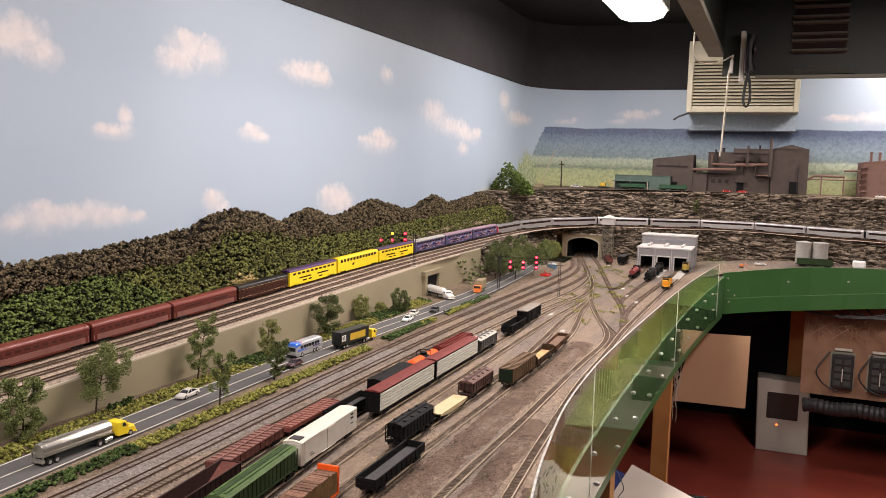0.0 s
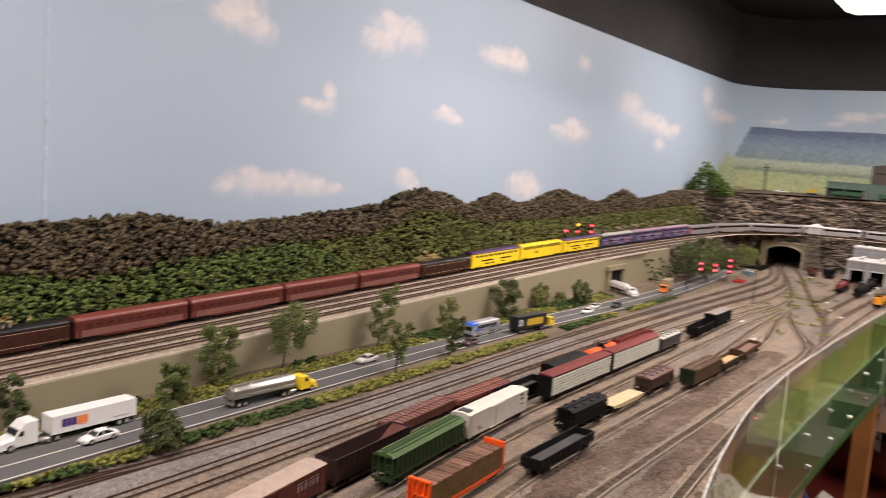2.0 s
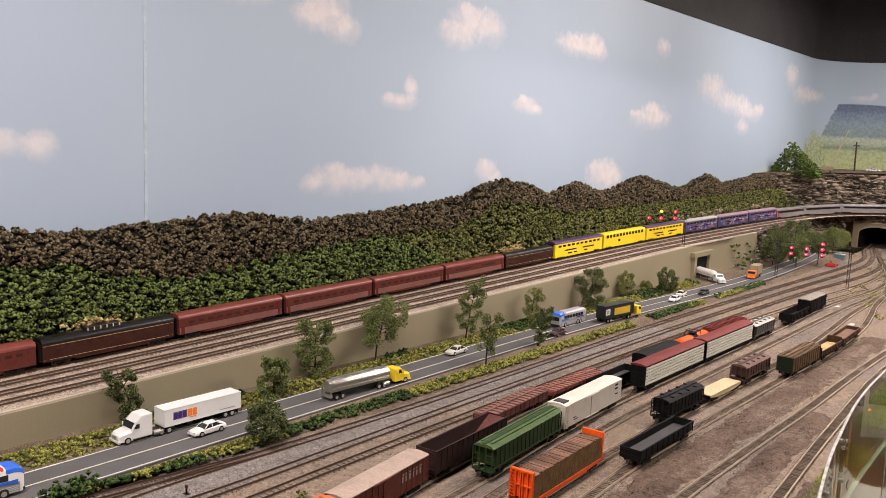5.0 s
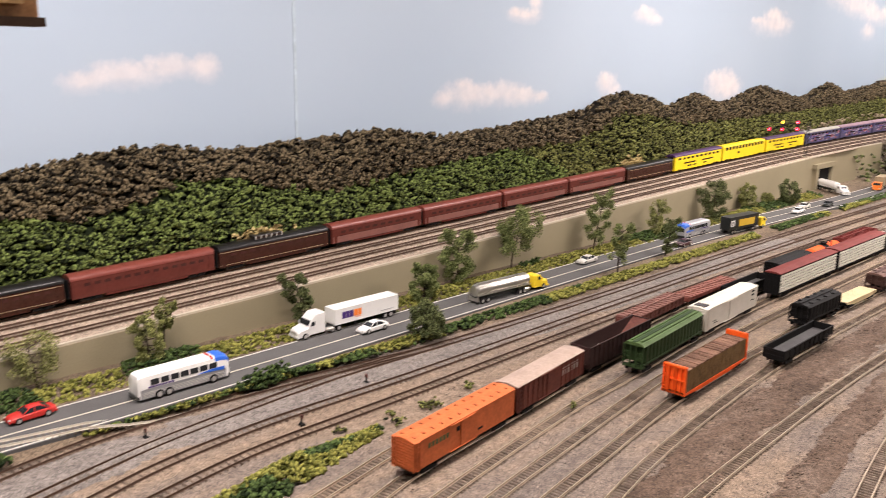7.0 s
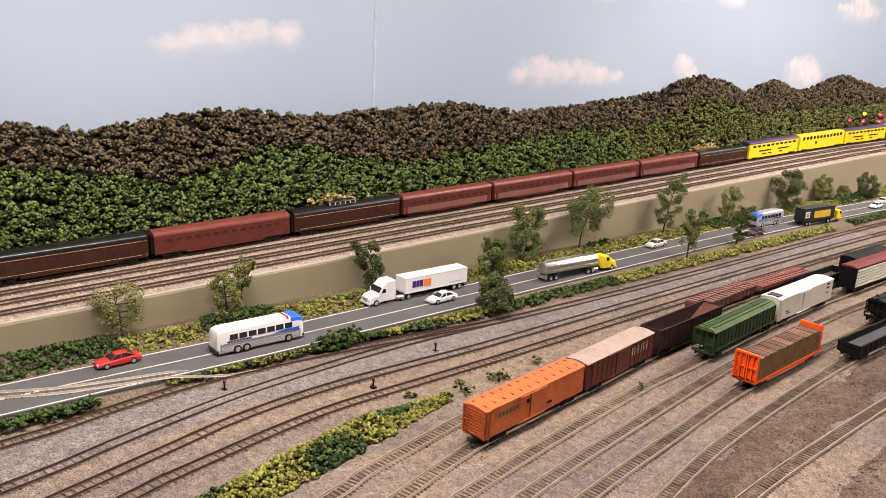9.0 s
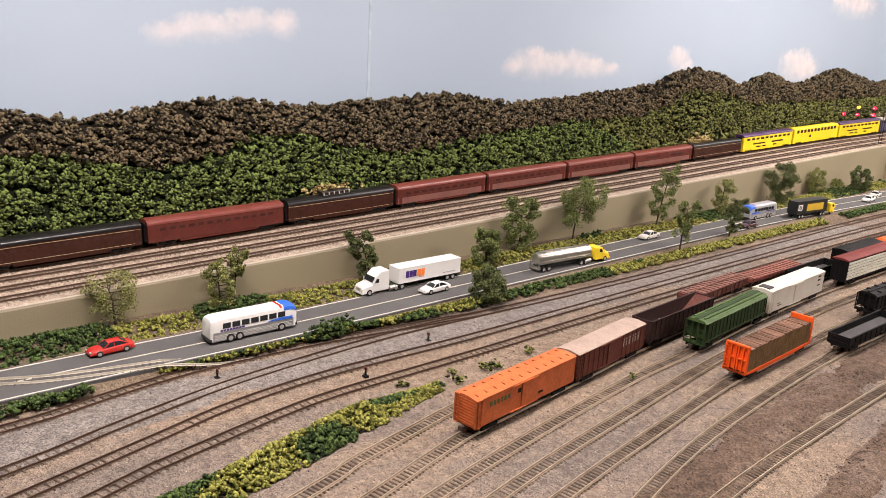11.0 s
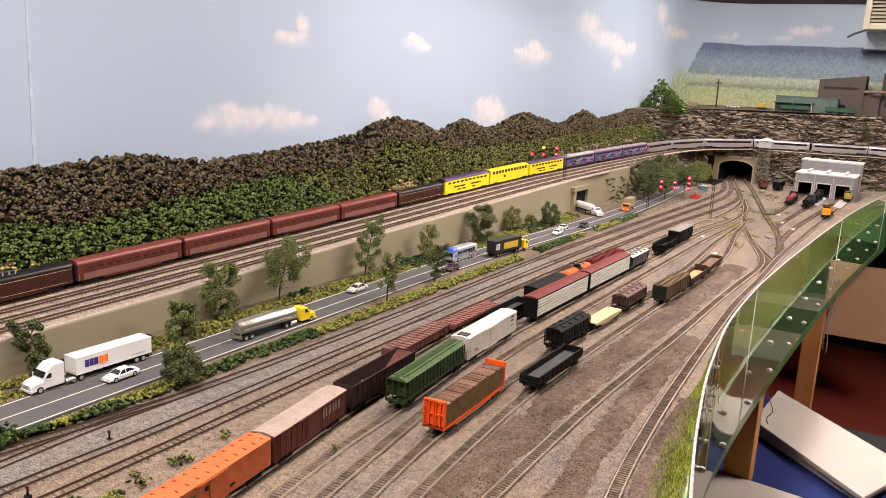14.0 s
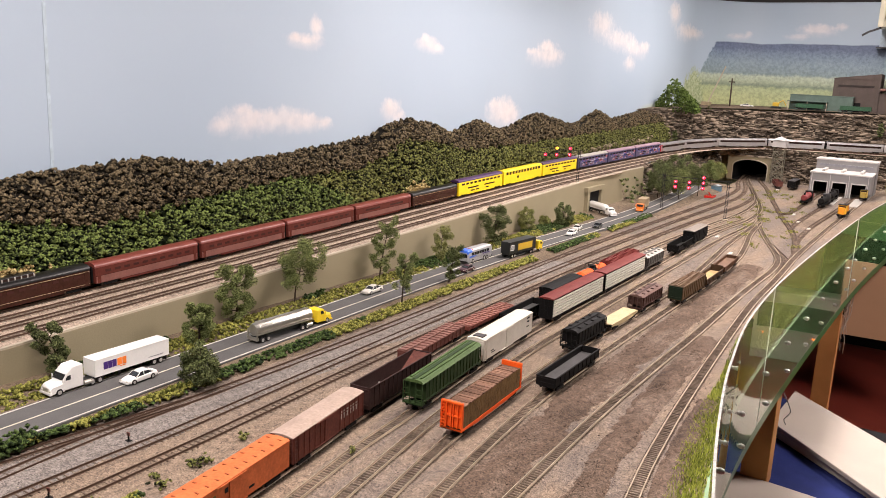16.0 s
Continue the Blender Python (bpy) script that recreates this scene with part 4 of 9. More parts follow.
fascia = thing("fascia", "dark green painted fascia board along the layout edge", "fascia", kind="structure")
part("board", band(EDGE, ZB, -0.004, 0.006), M_FASCIA, fascia)
part("top_edge", band(EDGE, -0.004, 0.0, 0.009, -0.003), M_EDGEG, fascia, "worn pale green upper edge")
RIGHT = np.array([(0.213, 4.56), (0.34, 4.65), (0.48, 4.73), (0.62, 4.78), (0.8, 4.81), (1.0, 4.82), (1.6, 4.88), (2.2, 4.95)])
part("return_board", face(RIGHT, RBOT, RTOP, 0.006), M_FASCIA, fascia)
part("lower_trim", face(RIGHT, lambda p: RBOT(p) + 0.075, lambda p: RBOT(p) + 0.078, 0.002, 0.0062), M_EDGEG, fascia, "raised lower panel edge")
for x, dz in ((0.235, -0.03), (0.24, -0.09), (0.245, -0.15), (0.27, -0.12), (0.52, -0.07), (0.80, -0.07), (1.02, -0.08), (1.3, -0.07)):
    y = float(np.interp(x, RIGHT[:, 0], RIGHT[:, 1])) - 0.006
    part("bolt", Build().tube([(x, y, RTOP((x, y)) + dz), (x, y - 0.003, RTOP((x, y)) + dz), (x, y - 0.006, RTOP((x, y)) + dz)], [0.006, 0.0055, 0.002], 10), M_STEEL, fascia, smooth=True)
corner = part("corner_pane", Build().box(0.092, 0.215, 4.553, 4.556, -0.06, 0.10), M_PLEX)
tagged(corner, "clear acrylic corner panel at the layout's end", "guard panel", group="guard panels along the layout edge")
corner.visible_shadow = False
for y0, y1, joint in ((0.3, 3.1, 1.772), (3.1035, 4.3, None)):
    pane = part("guard_pane", band(sub(EDGE, y0, y1), lambda y: ZB(y) + 0.035, ZT, 0.003, 0.0075), M_PLEX)
    tagged(pane, "clear acrylic guard panel bolted to the green fascia", "guard panel", group="guard panels along the layout edge")
    pane.visible_shadow = False
    part("polished_edge", band(sub(EDGE, y0, y1), lambda y: ZT(y), lambda y: ZT(y) + (0.002 if y < 1.25 else 0.0007), 0.003, 0.0075), M_EDGEW, pane, "milky cut edge")
    if joint:
        xe = edge_x(joint) + 0.0107
        part("joint_strip", Build().box(xe - 0.0003, xe + 0.0004, joint - 0.0016, joint + 0.0016, ZB(joint) + 0.036, ZT(joint)), M_CUT, pane, "thin pale joint between two sheets")
    for ye in (y0 - 0.0017, y1 + 0.0017) if y1 > 4 else (y0 - 0.0017,):
        xe = edge_x(ye) + 0.0075
        part("end_edge", Build().box(xe - 0.0004, xe + 0.0036, ye - 0.0008, ye + 0.0008, ZB(ye) + 0.035, ZT(ye)), M_CUT, pane, "milky cut edge")
    part("lower_edge", band(sub(EDGE, y0, y1), lambda y: ZB(y) + 0.034, lambda y: ZB(y) + 0.035, 0.003, 0.0075), M_EDGEG, pane, "milky cut edge")
    for y in np.arange(y0 + 0.06, y1 - 0.02, 0.24):
        for zf in (-0.03, -0.11):
            yy = y + (0.05 if zf < -0.1 else 0)
            x = edge_x(yy)
            part("bolt", Build().tube([(x + 0.009, yy, zf), (x + 0.0115, yy, zf), (x + 0.0155, yy, zf), (x + 0.017, yy, zf)], [0.005, 0.005, 0.0036, 0.0016], 10), M_STEEL, pane, smooth=True)

# loose stones and dust over the yard
rd = np.random.default_rng(17)
n = 15000
yd = rd.uniform(0.05, 3.4, n) ** 1.0
deb = np.stack([rd.uniform(-0.60, 0.10, n), yd, rd.uniform(0.0006, 0.0024, n)], -1)
deb = deb[[deb[i, 0] < edge_x(deb[i, 1]) - 0.02 for i in range(n)]]
tagged(part("ballast_debris", clumps("ballast_debris", deb, rd.uniform(0.0004, 0.0012, len(deb)), mat("loose_stone", (0.07, 0.055, 0.045), 0.95, vary=0.5, tint=(0.42, 0.35, 0.28), island=0.9), 6, 0.5, BIT, 0.7)), "loose stones and dust scattered over the yard", "stones", kind="stuff")

# grass along the front edge
M_GRASS = mat("lime_static_grass", (0.17, 0.22, 0.028), 0.9, vary=0.4, scale=14, tint=(0.44, 0.48, 0.085), island=0.5)
M_GRASSD = mat("green_static_grass", (0.085, 0.125, 0.024), 0.9, vary=0.4, scale=14, tint=(0.23, 0.275, 0.06), island=0.5)
rg = np.random.default_rng(8)


def grass(name, area, n, h, material, label):
    v = np.zeros((n, 3, 3))
    for i in range(n):
        x, y = area(rg)
        a = rg.uniform(0, 6.28)
        w, hh = 0.0011, h * rg.uniform(0.5, 1.2)
        lx, ly = rg.uniform(-0.5, 0.5, 2) * hh
        v[i] = [(x - w * math.cos(a), y - w * math.sin(a), -0.001), (x + w * math.cos(a), y + w * math.sin(a), -0.001), (x + lx, y + ly, hh)]
    return tagged(part(name, array_mesh(name, v.reshape(-1, 3), np.arange(n * 3).reshape(-1, 3), material)), label, "grass", kind="stuff")


def strip(r):
    y = r.uniform(1.70, 4.45)
    return r.uniform(grass_left(y), edge_x(y)), y


def near_strip(r):
    y = r.uniform(1.12, 1.72)
    return r.uniform(grass_left(y), edge_x(y)), y


def grass_left(y):
    """Where the grass gives way to the outer track's ballast."""
    return max(edge_x(y) - float(np.interp(y, [1.12, 1.3, 1.6, 2.1], [0.045, 0.045, 0.040, 0.09])), float(np.interp(y, [p[1] for p in T_6], [p[0] for p in T_6])) + 0.019 + 0.006 * lump(y * 9, 2.0))


grass("lime_grass", near_strip, 7000, 0.0085, M_GRASS, "bright lime static grass along the layout edge")
grass("green_grass", strip, 17000, 0.0080, M_GRASSD, "green static grass along the layout edge")
part_g = part("grass_mat", sheet("grass_mat", lambda y: (grass_left(y), edge_x(y) - 0.001), 1.85, 4.45, 120, 6, lambda x, y: 0.0028 + 0.0012 * lump(x * 50, y * 50), M_GRASSD), None)
tagged(part_g, "green grass mat along the layout edge", "grass", kind="structure")

# cinder strips between the outer yard tracks
M_CRUMB = mat("cinder_crumb", (0.085, 0.058, 0.042), 0.95, vary=0.5, scale=40, tint=(0.20, 0.15, 0.115), island=0.7)


def dirt_strip(name, line, half, material=None, rise=0.0040, base=0.0014, crumbs=26, label="dark brown cinder and earth between yard tracks"):
    """Dirt heaped between two tracks, sinking into the ballast along a ragged edge."""
    pts = spline(line, 0.006)
    vs, fs = [], []
    nx = 26
    for i, p in enumerate(pts):
        for j in range(nx + 1):
            u = -1.3 + 2.6 * j / nx
            x = p[0] + u * half
            rag = 0.9 * lump(x * 26, p[1] * 13, 5.0) + 0.7 * lump(x * 85, p[1] * 60, 2.0)
            vs.append((x, p[1], base + rise * min(1.0, 1.0 - abs(u) ** 1.5 + 0.55 * rag) + 0.28 * rise * lump(x * 120, p[1] * 120, 6.0) - 0.004 * (j in (0, nx))))
    for i in range(len(pts) - 1):
        for j in range(nx):
            q = i * (nx + 1) + j
            fs.append((q, q + 1, q + nx + 2, q + nx + 1))
    tagged(part(name, array_mesh(name, np.array(vs), np.array(fs), material or M_DIRT, True)), label, "ground", kind="structure")
    if not crumbs:
        return
    r = np.random.default_rng(len(pts))
    n = len(pts) * crumbs
    k = r.integers(0, len(pts), n)
    u = np.clip(r.normal(size=n) * 0.6, -1.5, 1.5)
    c = np.stack([pts[k, 0] + u * half, pts[k, 1] + r.uniform(-0.01, 0.01, n), 0.0022 + 0.0028 * np.maximum(0, 1 - np.abs(u))], -1)
    tagged(part("loose_cinders", clumps("loose_cinders", c, r.uniform(0.0004, 0.0013, n), M_CRUMB, 4, 0.5, BIT, 0.7)), "loose brown cinder crumbs between yard tracks", "cinders", kind="stuff")


dirt_strip("cinders_a", [(-0.02, 0.6), (-0.068, 0.95), (-0.092, 1.25), (-0.096, 1.6), (-0.090, 2.0), (-0.085, 2.4), (-0.085, 2.65)], 0.031)
dirt_strip("cinders_b", [(0.085, 0.7), (0.032, 1.1), (0.006, 1.4), (-0.002, 1.65), (-0.010, 1.85)], 0.021)
dirt_strip("grey_gravel", [(-0.50, 0.0), (-0.545, 0.30), (-0.562, 0.55), (-0.548, 0.80), (-0.543, 1.2), (-0.543, 1.8), (-0.546, 2.3)], 0.038, M_GRAVEL, 0.0016, 0.0010, 0, "grey stone ballast along the lead tracks")
dirt_strip("cinders_c", [(0.17, 0.9), (0.125, 1.12), (0.10, 1.3), (0.085, 1.5)], 0.018)

# ---- ceiling lamps, valance, air conditioner ----
M_TUBE = emit("lamp_diffuser", (1.0, 0.93, 0.84), 5.0)
M_WHITE = mat("white_enamel", (0.75, 0.74, 0.7), 0.4, vary=0.08)
# each entry gets a tray and diffuser, the added aisle fill too
for lx, ly, _ in LAMPS:
    lamp = thing("ceiling_lamp", "glowing white fluorescent ceiling lamp, one seen and four placed unseen", "ceiling lamp", pose(lx, ly, CEIL), group="ceiling lamps")
    part("tray", Build().box(-0.15, 0.15, -0.61, 0.61, 0.0, 0.058), M_WHITE, lamp)
    part("diffuser", Build().prism([(-0.14, 0.0), (-0.12, -0.035), (-0.06, -0.055), (0.06, -0.055), (0.12, -0.035), (0.14, 0.0)], -0.6, 0.6), M_TUBE, lamp, "glowing diffuser")
M_DKGREEN = mat("valance_dark_green", (0.010, 0.013, 0.008), 0.55, vary=0.2, scale=5, bump=0.05)
M_GREYW = mat("grey_beam", (0.22, 0.21, 0.17), 0.6, vary=0.2, scale=8)
val = thing("valance", "dark green overhead valance with a pale lower edge", "valance", kind="structure")
part("long_board", Build().box(0.13, 0.145, 2.4, 4.62, 1.12, CEIL + 0.06), M_DKGREEN, val)
part("lower_edge", Build().box(0.075, 0.146, 2.4, 4.62, 1.095, 1.12), M_GREYW, val, "grey wooden lower edge")
part("cross_board", Build().box(0.30, 3.3, 4.62, 4.64, 1.0, CEIL + 0.06), M_DKGREEN, val)
part("cross_edge", Build().box(0.30, 3.3, 4.60, 4.642, 0.985, 1.0), M_GREYW, val, "pale lower edge")
part("post", Build().box(0.145, 0.30, 4.60, 4.64, 1.0, CEIL + 0.06), M_DKGREEN, val)
vent = thing("wall_vent", "dark slatted vent on the valance", "vent")
M_SLAT = mat("slat_brown", (0.10, 0.085, 0.07), 0.5)
part("backing", Build().box(0.46, 0.695, 4.612, 4.618, 1.10, 1.40), mat("vent_recess", (0.022, 0.012, 0.010), 0.8), vent, "dark brown recess")
for z in (1.112, 1.158, 1.190, 1.243, 1.271, 1.318, 1.352):
    part("slat", Build().prism([(4.594, z), (4.612, z - 0.006), (4.612, z + 0.006), (4.597, z + 0.010)], 0.455, 0.70, "x"), M_SLAT, vent)
part("plate", Build().box(0.47, 0.74, 4.61, 4.618, 1.005, 1.03).box(0.53, 0.66, 4.61, 4.618, 1.03, 1.045), mat("dull_plate", (0.06, 0.056, 0.046), 0.6), vent, "small grey plate")
ac = thing("air_conditioner", "cream louvred air conditioner in the far wall", "air conditioner")
M_CREAM = mat("ac_cream", (0.58, 0.54, 0.41), 0.5, vary=0.1, scale=20)
# body coloured dark for the shade between the louvres
part("body", Build().box(-0.10, 0.515, 5.66, 5.83, 0.905, 1.30), mat("ac_shadow", (0.12, 0.10, 0.07), 0.8), ac)
part("frame", Build().box(-0.117, -0.085, 5.60, 5.84, 0.889, 1.321).box(0.50, 0.53, 5.60, 5.84, 0.889, 1.321).box(-0.085, 0.50, 5.60, 5.84, 0.889, 0.925).box(-0.085, 0.50, 5.60, 5.84, 1.20, 1.321), M_CREAM, ac, bevel=0.004)
for i in range(13):
    z = 0.932 + i * 0.0205
    part("louvre", Build().prism([(5.603, z), (5.608, z - 0.001), (5.635, z + 0.0155), (5.630, z + 0.0165)], -0.085, 0.50, "x"), M_CREAM, ac)
part("backing_panel", Build().box(-0.11, 0.525, 5.80, 5.835, 0.786, 0.888), mat("pale_blue_panel", (0.42, 0.50, 0.57), 0.6), ac, "pale blue panel below")
part("bracket", Build().box(-0.125, 0.54, 5.77, 5.84, 0.779, 0.786).tube([(-0.10, 5.62, 0.885), (-0.16, 5.60, 0.86), (-0.19, 5.60, 0.84)], 0.006), mat("dark_bracket", (0.05, 0.05, 0.055), 0.5), ac, "grey support bracket")
M_CORD = mat("white_cord", (0.62, 0.58, 0.47), 0.6)
M_RUBBER = mat("black_rubber", (0.015, 0.015, 0.015), 0.5)
cord = part("pull_cord", Build().tube([tuple(p) for p in spline([(0.20, 4.45, 1.08), (0.185, 4.45, 1.0), (0.18, 4.46, 0.9), (0.175, 4.47, 0.78), (0.17, 4.47, 0.66), (0.165, 4.48, 0.60)], 0.03)], 0.0045, 6), M_CORD)
cord.parent = val; cord["label"] = "white hanging cord"
swag = part("cord_loop", Build().tube([tuple(p) for p in spline([(0.03, 4.3, 1.17), (0.035, 4.3, 1.06), (0.08, 4.35, 1.03), (0.15, 4.4, 1.045), (0.20, 4.45, 1.08)], 0.02)], 0.004, 6), M_CORD)
swag.parent = val; swag["label"] = "white looped cord"
phone = thing("wall_telephone", "black receiver with coiled cord and white fittings on a post", "telephone")
part("back_plate", Build().box(0.228, 0.25, 4.50, 4.59, 0.96, 1.20), M_WHITE, phone, "white plastic plate", bevel=0.004)
part("switch", Build().box(0.190, 0.204, 4.39, 4.42, 0.99, 1.05), M_WHITE, phone, "white pull switch", bevel=0.003)
part("receiver", Build().tube([(0.285, 4.45, 1.00), (0.275, 4.45, 1.04), (0.275, 4.45, 1.13), (0.285, 4.45, 1.17)], [0.026, 0.02, 0.02, 0.026], 10), M_RUBBER, phone, smooth=True)
part("cable_loop", Build().tube([tuple(p) for p in spline([(0.275, 4.43, 1.01), (0.262, 4.43, 0.93), (0.258, 4.43, 0.86), (0.272, 4.43, 0.835), (0.286, 4.43, 0.86), (0.284, 4.43, 0.93), (0.275, 4.43, 0.98)], 0.012)], 0.0065, 8), M_RUBBER, phone, smooth=True)
part("ear_cup", Build().tube([(0.292, 4.44, 1.10), (0.304, 4.44, 1.10)], [0.03, 0.025], 12), M_RUBBER, phone, smooth=True)

# ---- under the layout ----
M_BOARD = mat("plywood_panel", (0.50, 0.32, 0.19), 0.6, vary=0.12, scale=4)
M_FOAM = mat("white_foam_board", (0.41, 0.36, 0.31), 0.7, vary=0.08, scale=8)
M_BLUE = mat("blue_cloth", (0.012, 0.02, 0.10), 0.9, vary=0.3, scale=20)
M_GREYP = mat("grey_plastic", (0.44, 0.41, 0.35), 0.5, vary=0.08, scale=10)
M_DARK = mat("dark_matte", (0.012, 0.011, 0.012), 0.9, vary=0.3, scale=10)
for x, y, z1, hw in ((0.085, 2.08, -0.12, 0.03), (0.085, 3.32, -0.12, 0.03), (0.612, 5.52, -0.01, 0.045), (0.075, 1.15, -0.12, 0.03)):
    post = part("bench_leg", Build().box(x - hw, x + hw, y - 0.03, y + 0.03, -1.1, z1), M_WOOD, bevel=0.002)
    tagged(post, "orange-stained pine leg carrying the layout", "table leg", group="layout legs")
deck = part("layout_deck", Build().box(-1.1, 0.07, -0.6, 5.0, -0.12, -0.06), M_WOOD)
tagged(deck, "wooden deck beneath the layout", "deck", kind="structure")
# added near-black sheets that close off the space below
back = part("under_panel", Build().box(-0.6, -0.58, -0.6, 5.58, -1.1, -0.12).box(-0.6, 3.3, 5.96, 5.98, -1.1, 0.0), M_DARK)
tagged(back, "dark sheet closing the space under the layout", "panel", kind="structure")
card = part("plywood_sheet", Build().prism([(0.09, -0.306), (0.36, -0.298), (0.357, -0.67), (-0.005, -0.676)], 4.595, 4.605), M_BOARD)
tagged(card, "tan plywood sheet leaning under the layout", "plywood sheet")
mon = thing("control_box", "beige plastic control box with a dark screen on the floor", "control box", pose(0.555, 5.30, -1.1))
part("case", Build().prism([(-0.137, 0.0), (0.145, 0.0), (0.135, 0.425), (-0.15, 0.432)], 0.0, 0.16), M_GREYP, mon, bevel=0.01)
part("screen", Build().box(-0.09, 0.08, -0.003, 0.004, 0.20, 0.355), mat("dark_glass", (0.02, 0.022, 0.02), 0.15), mon, "dark screen")
part("indicator", Build().tube([(-0.03, -0.006, 0.165), (-0.03, 0.002, 0.165)], 0.0055, 8), emit("orange_led", (1.0, 0.2, 0.03), 2.0), mon, "small orange light")
wall_board = thing("wiring_board", "brown board with black electronics, slotted strips and loose wiring", "wiring board")
# board brown set darker to stand for the shade under the layout
M_PEG = mat("shaded_brown_board", (0.24, 0.135, 0.085), 0.7, vary=0.3, scale=12)
part("panel", Build().box(0.62, 1.7, 4.95, 4.97, -0.64, -0.09), M_PEG, wall_board)
rw = np.random.default_rng(3)
M_TAG = mat("white_tag", (0.5, 0.48, 0.42), 0.6)
M_CHIP = mat("dark_relay", (0.045, 0.05, 0.045), 0.5, vary=0.4, scale=80)
for i in range(5):
    x = 0.765 + i * 0.175
    box = part("relay_box", Build().box(x, x + 0.10, 4.91, 4.95, -0.585, -0.41), M_RUBBER, wall_board, "black electronics box", bevel=0.003)
    part("backing_plate", Build().box(x - 0.008, x + 0.108, 4.944, 4.9496, -0.595, -0.40), M_GREYW, box, "grey backing plate")
    for k in range(8):
        u, v = x + 0.012 + (k % 2) * 0.045, -0.57 + (k // 2) * 0.038
        part("relay_chip", Build().box(u, u + 0.030, 4.904, 4.91, v, v + 0.024), M_CHIP, box, "dark relay")
    part("tag", Build().box(x + 0.046, x + 0.051, 4.902, 4.905, -0.55, -0.48), M_TAG, box, "white label strip")
    part("terminal_strip", Build().box(x + 0.01, x + 0.09, 4.935, 4.95, -0.39, -0.38), M_TAG, wall_board, "pale terminal strip")
for i in range(3):
    x = 1.02 + i * 0.13
    part("slotted_rail", Build().box(x, x + 0.022, 4.935, 4.95, -0.28, -0.10), M_RUBBER, wall_board, "black slotted rail")
M_COPPER = mat("brown_wire", (0.24, 0.13, 0.07), 0.5)
for i in range(40):
    x = 0.63 + 0.34 * rw.random() if i % 3 else 0.63 + 0.95 * rw.random()
    p = [(x + rw.uniform(-0.03, 0.03) * k, 4.935 - 0.02 * rw.random(), -0.10 - 0.045 * k * (1 + rw.random())) for k in range(4)]
    part("wire", Build().tube([tuple(q) for q in spline(p, 0.03)], 0.0026, 5), M_COPPER, wall_board)
for k in range(5):
    x0, x1 = rw.uniform(0.3, 0.9), rw.uniform(0.9, 1.5)
    part("cable", Build().tube([tuple(q) for q in spline([(x0, 4.86, -0.15), ((x0 + x1) / 2, 4.86, -0.19 - 0.05 * rw.random()), (x1, 4.86, -0.15)], 0.03)], 0.005, 6), M_RUBBER, wall_board, "sagging black cable")
for k in range(4):
    x0 = 0.75 + 0.2 * k
    part("cable", Build().tube([tuple(q) for q in spline([(x0, 4.93, -0.40), (x0 - 0.06, 4.90, -0.50), (x0 - 0.02, 4.90, -0.57), (x0 + 0.05, 4.90, -0.60)], 0.02)], 0.004, 6), M_RUBBER, wall_board, "drooping black cable")
hose = part("black_hose", Build().tube([(0.63 + 0.013 * k, 4.82, -0.672 + 0.004 * math.sin(k * 0.4)) for k in range(80)], [0.04 if k % 2 else 0.034 for k in range(80)], 12), M_RUBBER, smooth=True)
tagged(hose, "ribbed black hose under the layout", "hose")


def slab(name, corners, z, th, material, label, cat):
    b = Build().add([(x, y, z - th) for x, y in corners] + [(x, y, z) for x, y in corners], [(0, 1, 2, 3), (4, 7, 6, 5), (0, 4, 5, 1), (1, 5, 6, 2), (2, 6, 7, 3), (3, 7, 4, 0)])
    return tagged(part(name, b, material, bevel=0.003), label, cat)


slab("foam_sheet", [(0.075, 2.665), (0.44, 2.318), (0.35, 2.085), (0.06, 2.38)], -0.352, 0.013, M_FOAM, "white foam-board sheet lying on a grey crate", "foam board")
slab("grey_crate", [(0.08, 2.60), (0.42, 2.29), (0.345, 2.12), (0.07, 2.37)], -0.366, 0.021, M_GREYP, "flat grey plastic crate", "crate")
slab("foam_sheet", [(0.04, 2.06), (0.285, 2.035), (0.26, 1.72), (0.03, 1.80)], -0.370, 0.016, M_FOAM, "white foam-board sheet under the layout", "foam board")
slab("blue_cloth", [(0.02, 2.70), (0.43, 2.36), (0.36, 1.72), (0.0, 1.75)], -0.3875, 0.10, M_BLUE, "dark blue cloth bundle under white boards", "cloth")
low_table = thing("low_table", "low wooden stand beneath the boards and cloth", "table")
part("top", Build().box(-0.3, 0.38, 1.5, 2.85, -0.51, -0.488), M_DARK, low_table)
for x, y in ((-0.25, 1.55), (0.34, 1.55), (-0.25, 2.8), (0.34, 2.8)):
    part("leg", Build().box(x - 0.02, x + 0.02, y - 0.02, y + 0.02, -1.1, -0.51), M_WOOD, low_table)
M_STRING = mat("pale_wire", (0.36, 0.31, 0.25), 0.6, vary=0.3, scale=40)
bundle = thing("wire_bundle", "pale loose wires hanging beside a layout leg", "wires")
for k in range(9):
    x0, y0, dz = 0.118 + rw.uniform(0, 0.022), 3.31 + rw.uniform(-0.025, 0.03), rw.uniform(0.10, 0.22)
    pts = [(x0 + rw.normal() * 0.006, y0 + rw.normal() * 0.008, -0.19 - dz * q / 4) for q in range(5)]
    part("wire", Build().tube([tuple(p) for p in spline(pts, 0.02)], 0.0016, 5), M_STRING, bundle)
wire = part("loose_wire", Build().tube([tuple(p) for p in spline([(0.118, 2.1, -0.165), (0.135, 2.08, -0.185), (0.142, 2.07, -0.20), (0.132, 2.06, -0.215), (0.138, 2.05, -0.222)], 0.006)], 0.0011, 6), M_RUBBER)
tagged(wire, "short black wire hanging below the fascia", "wire")

# ---- rolling stock ----
RAILTOP = 0.0052


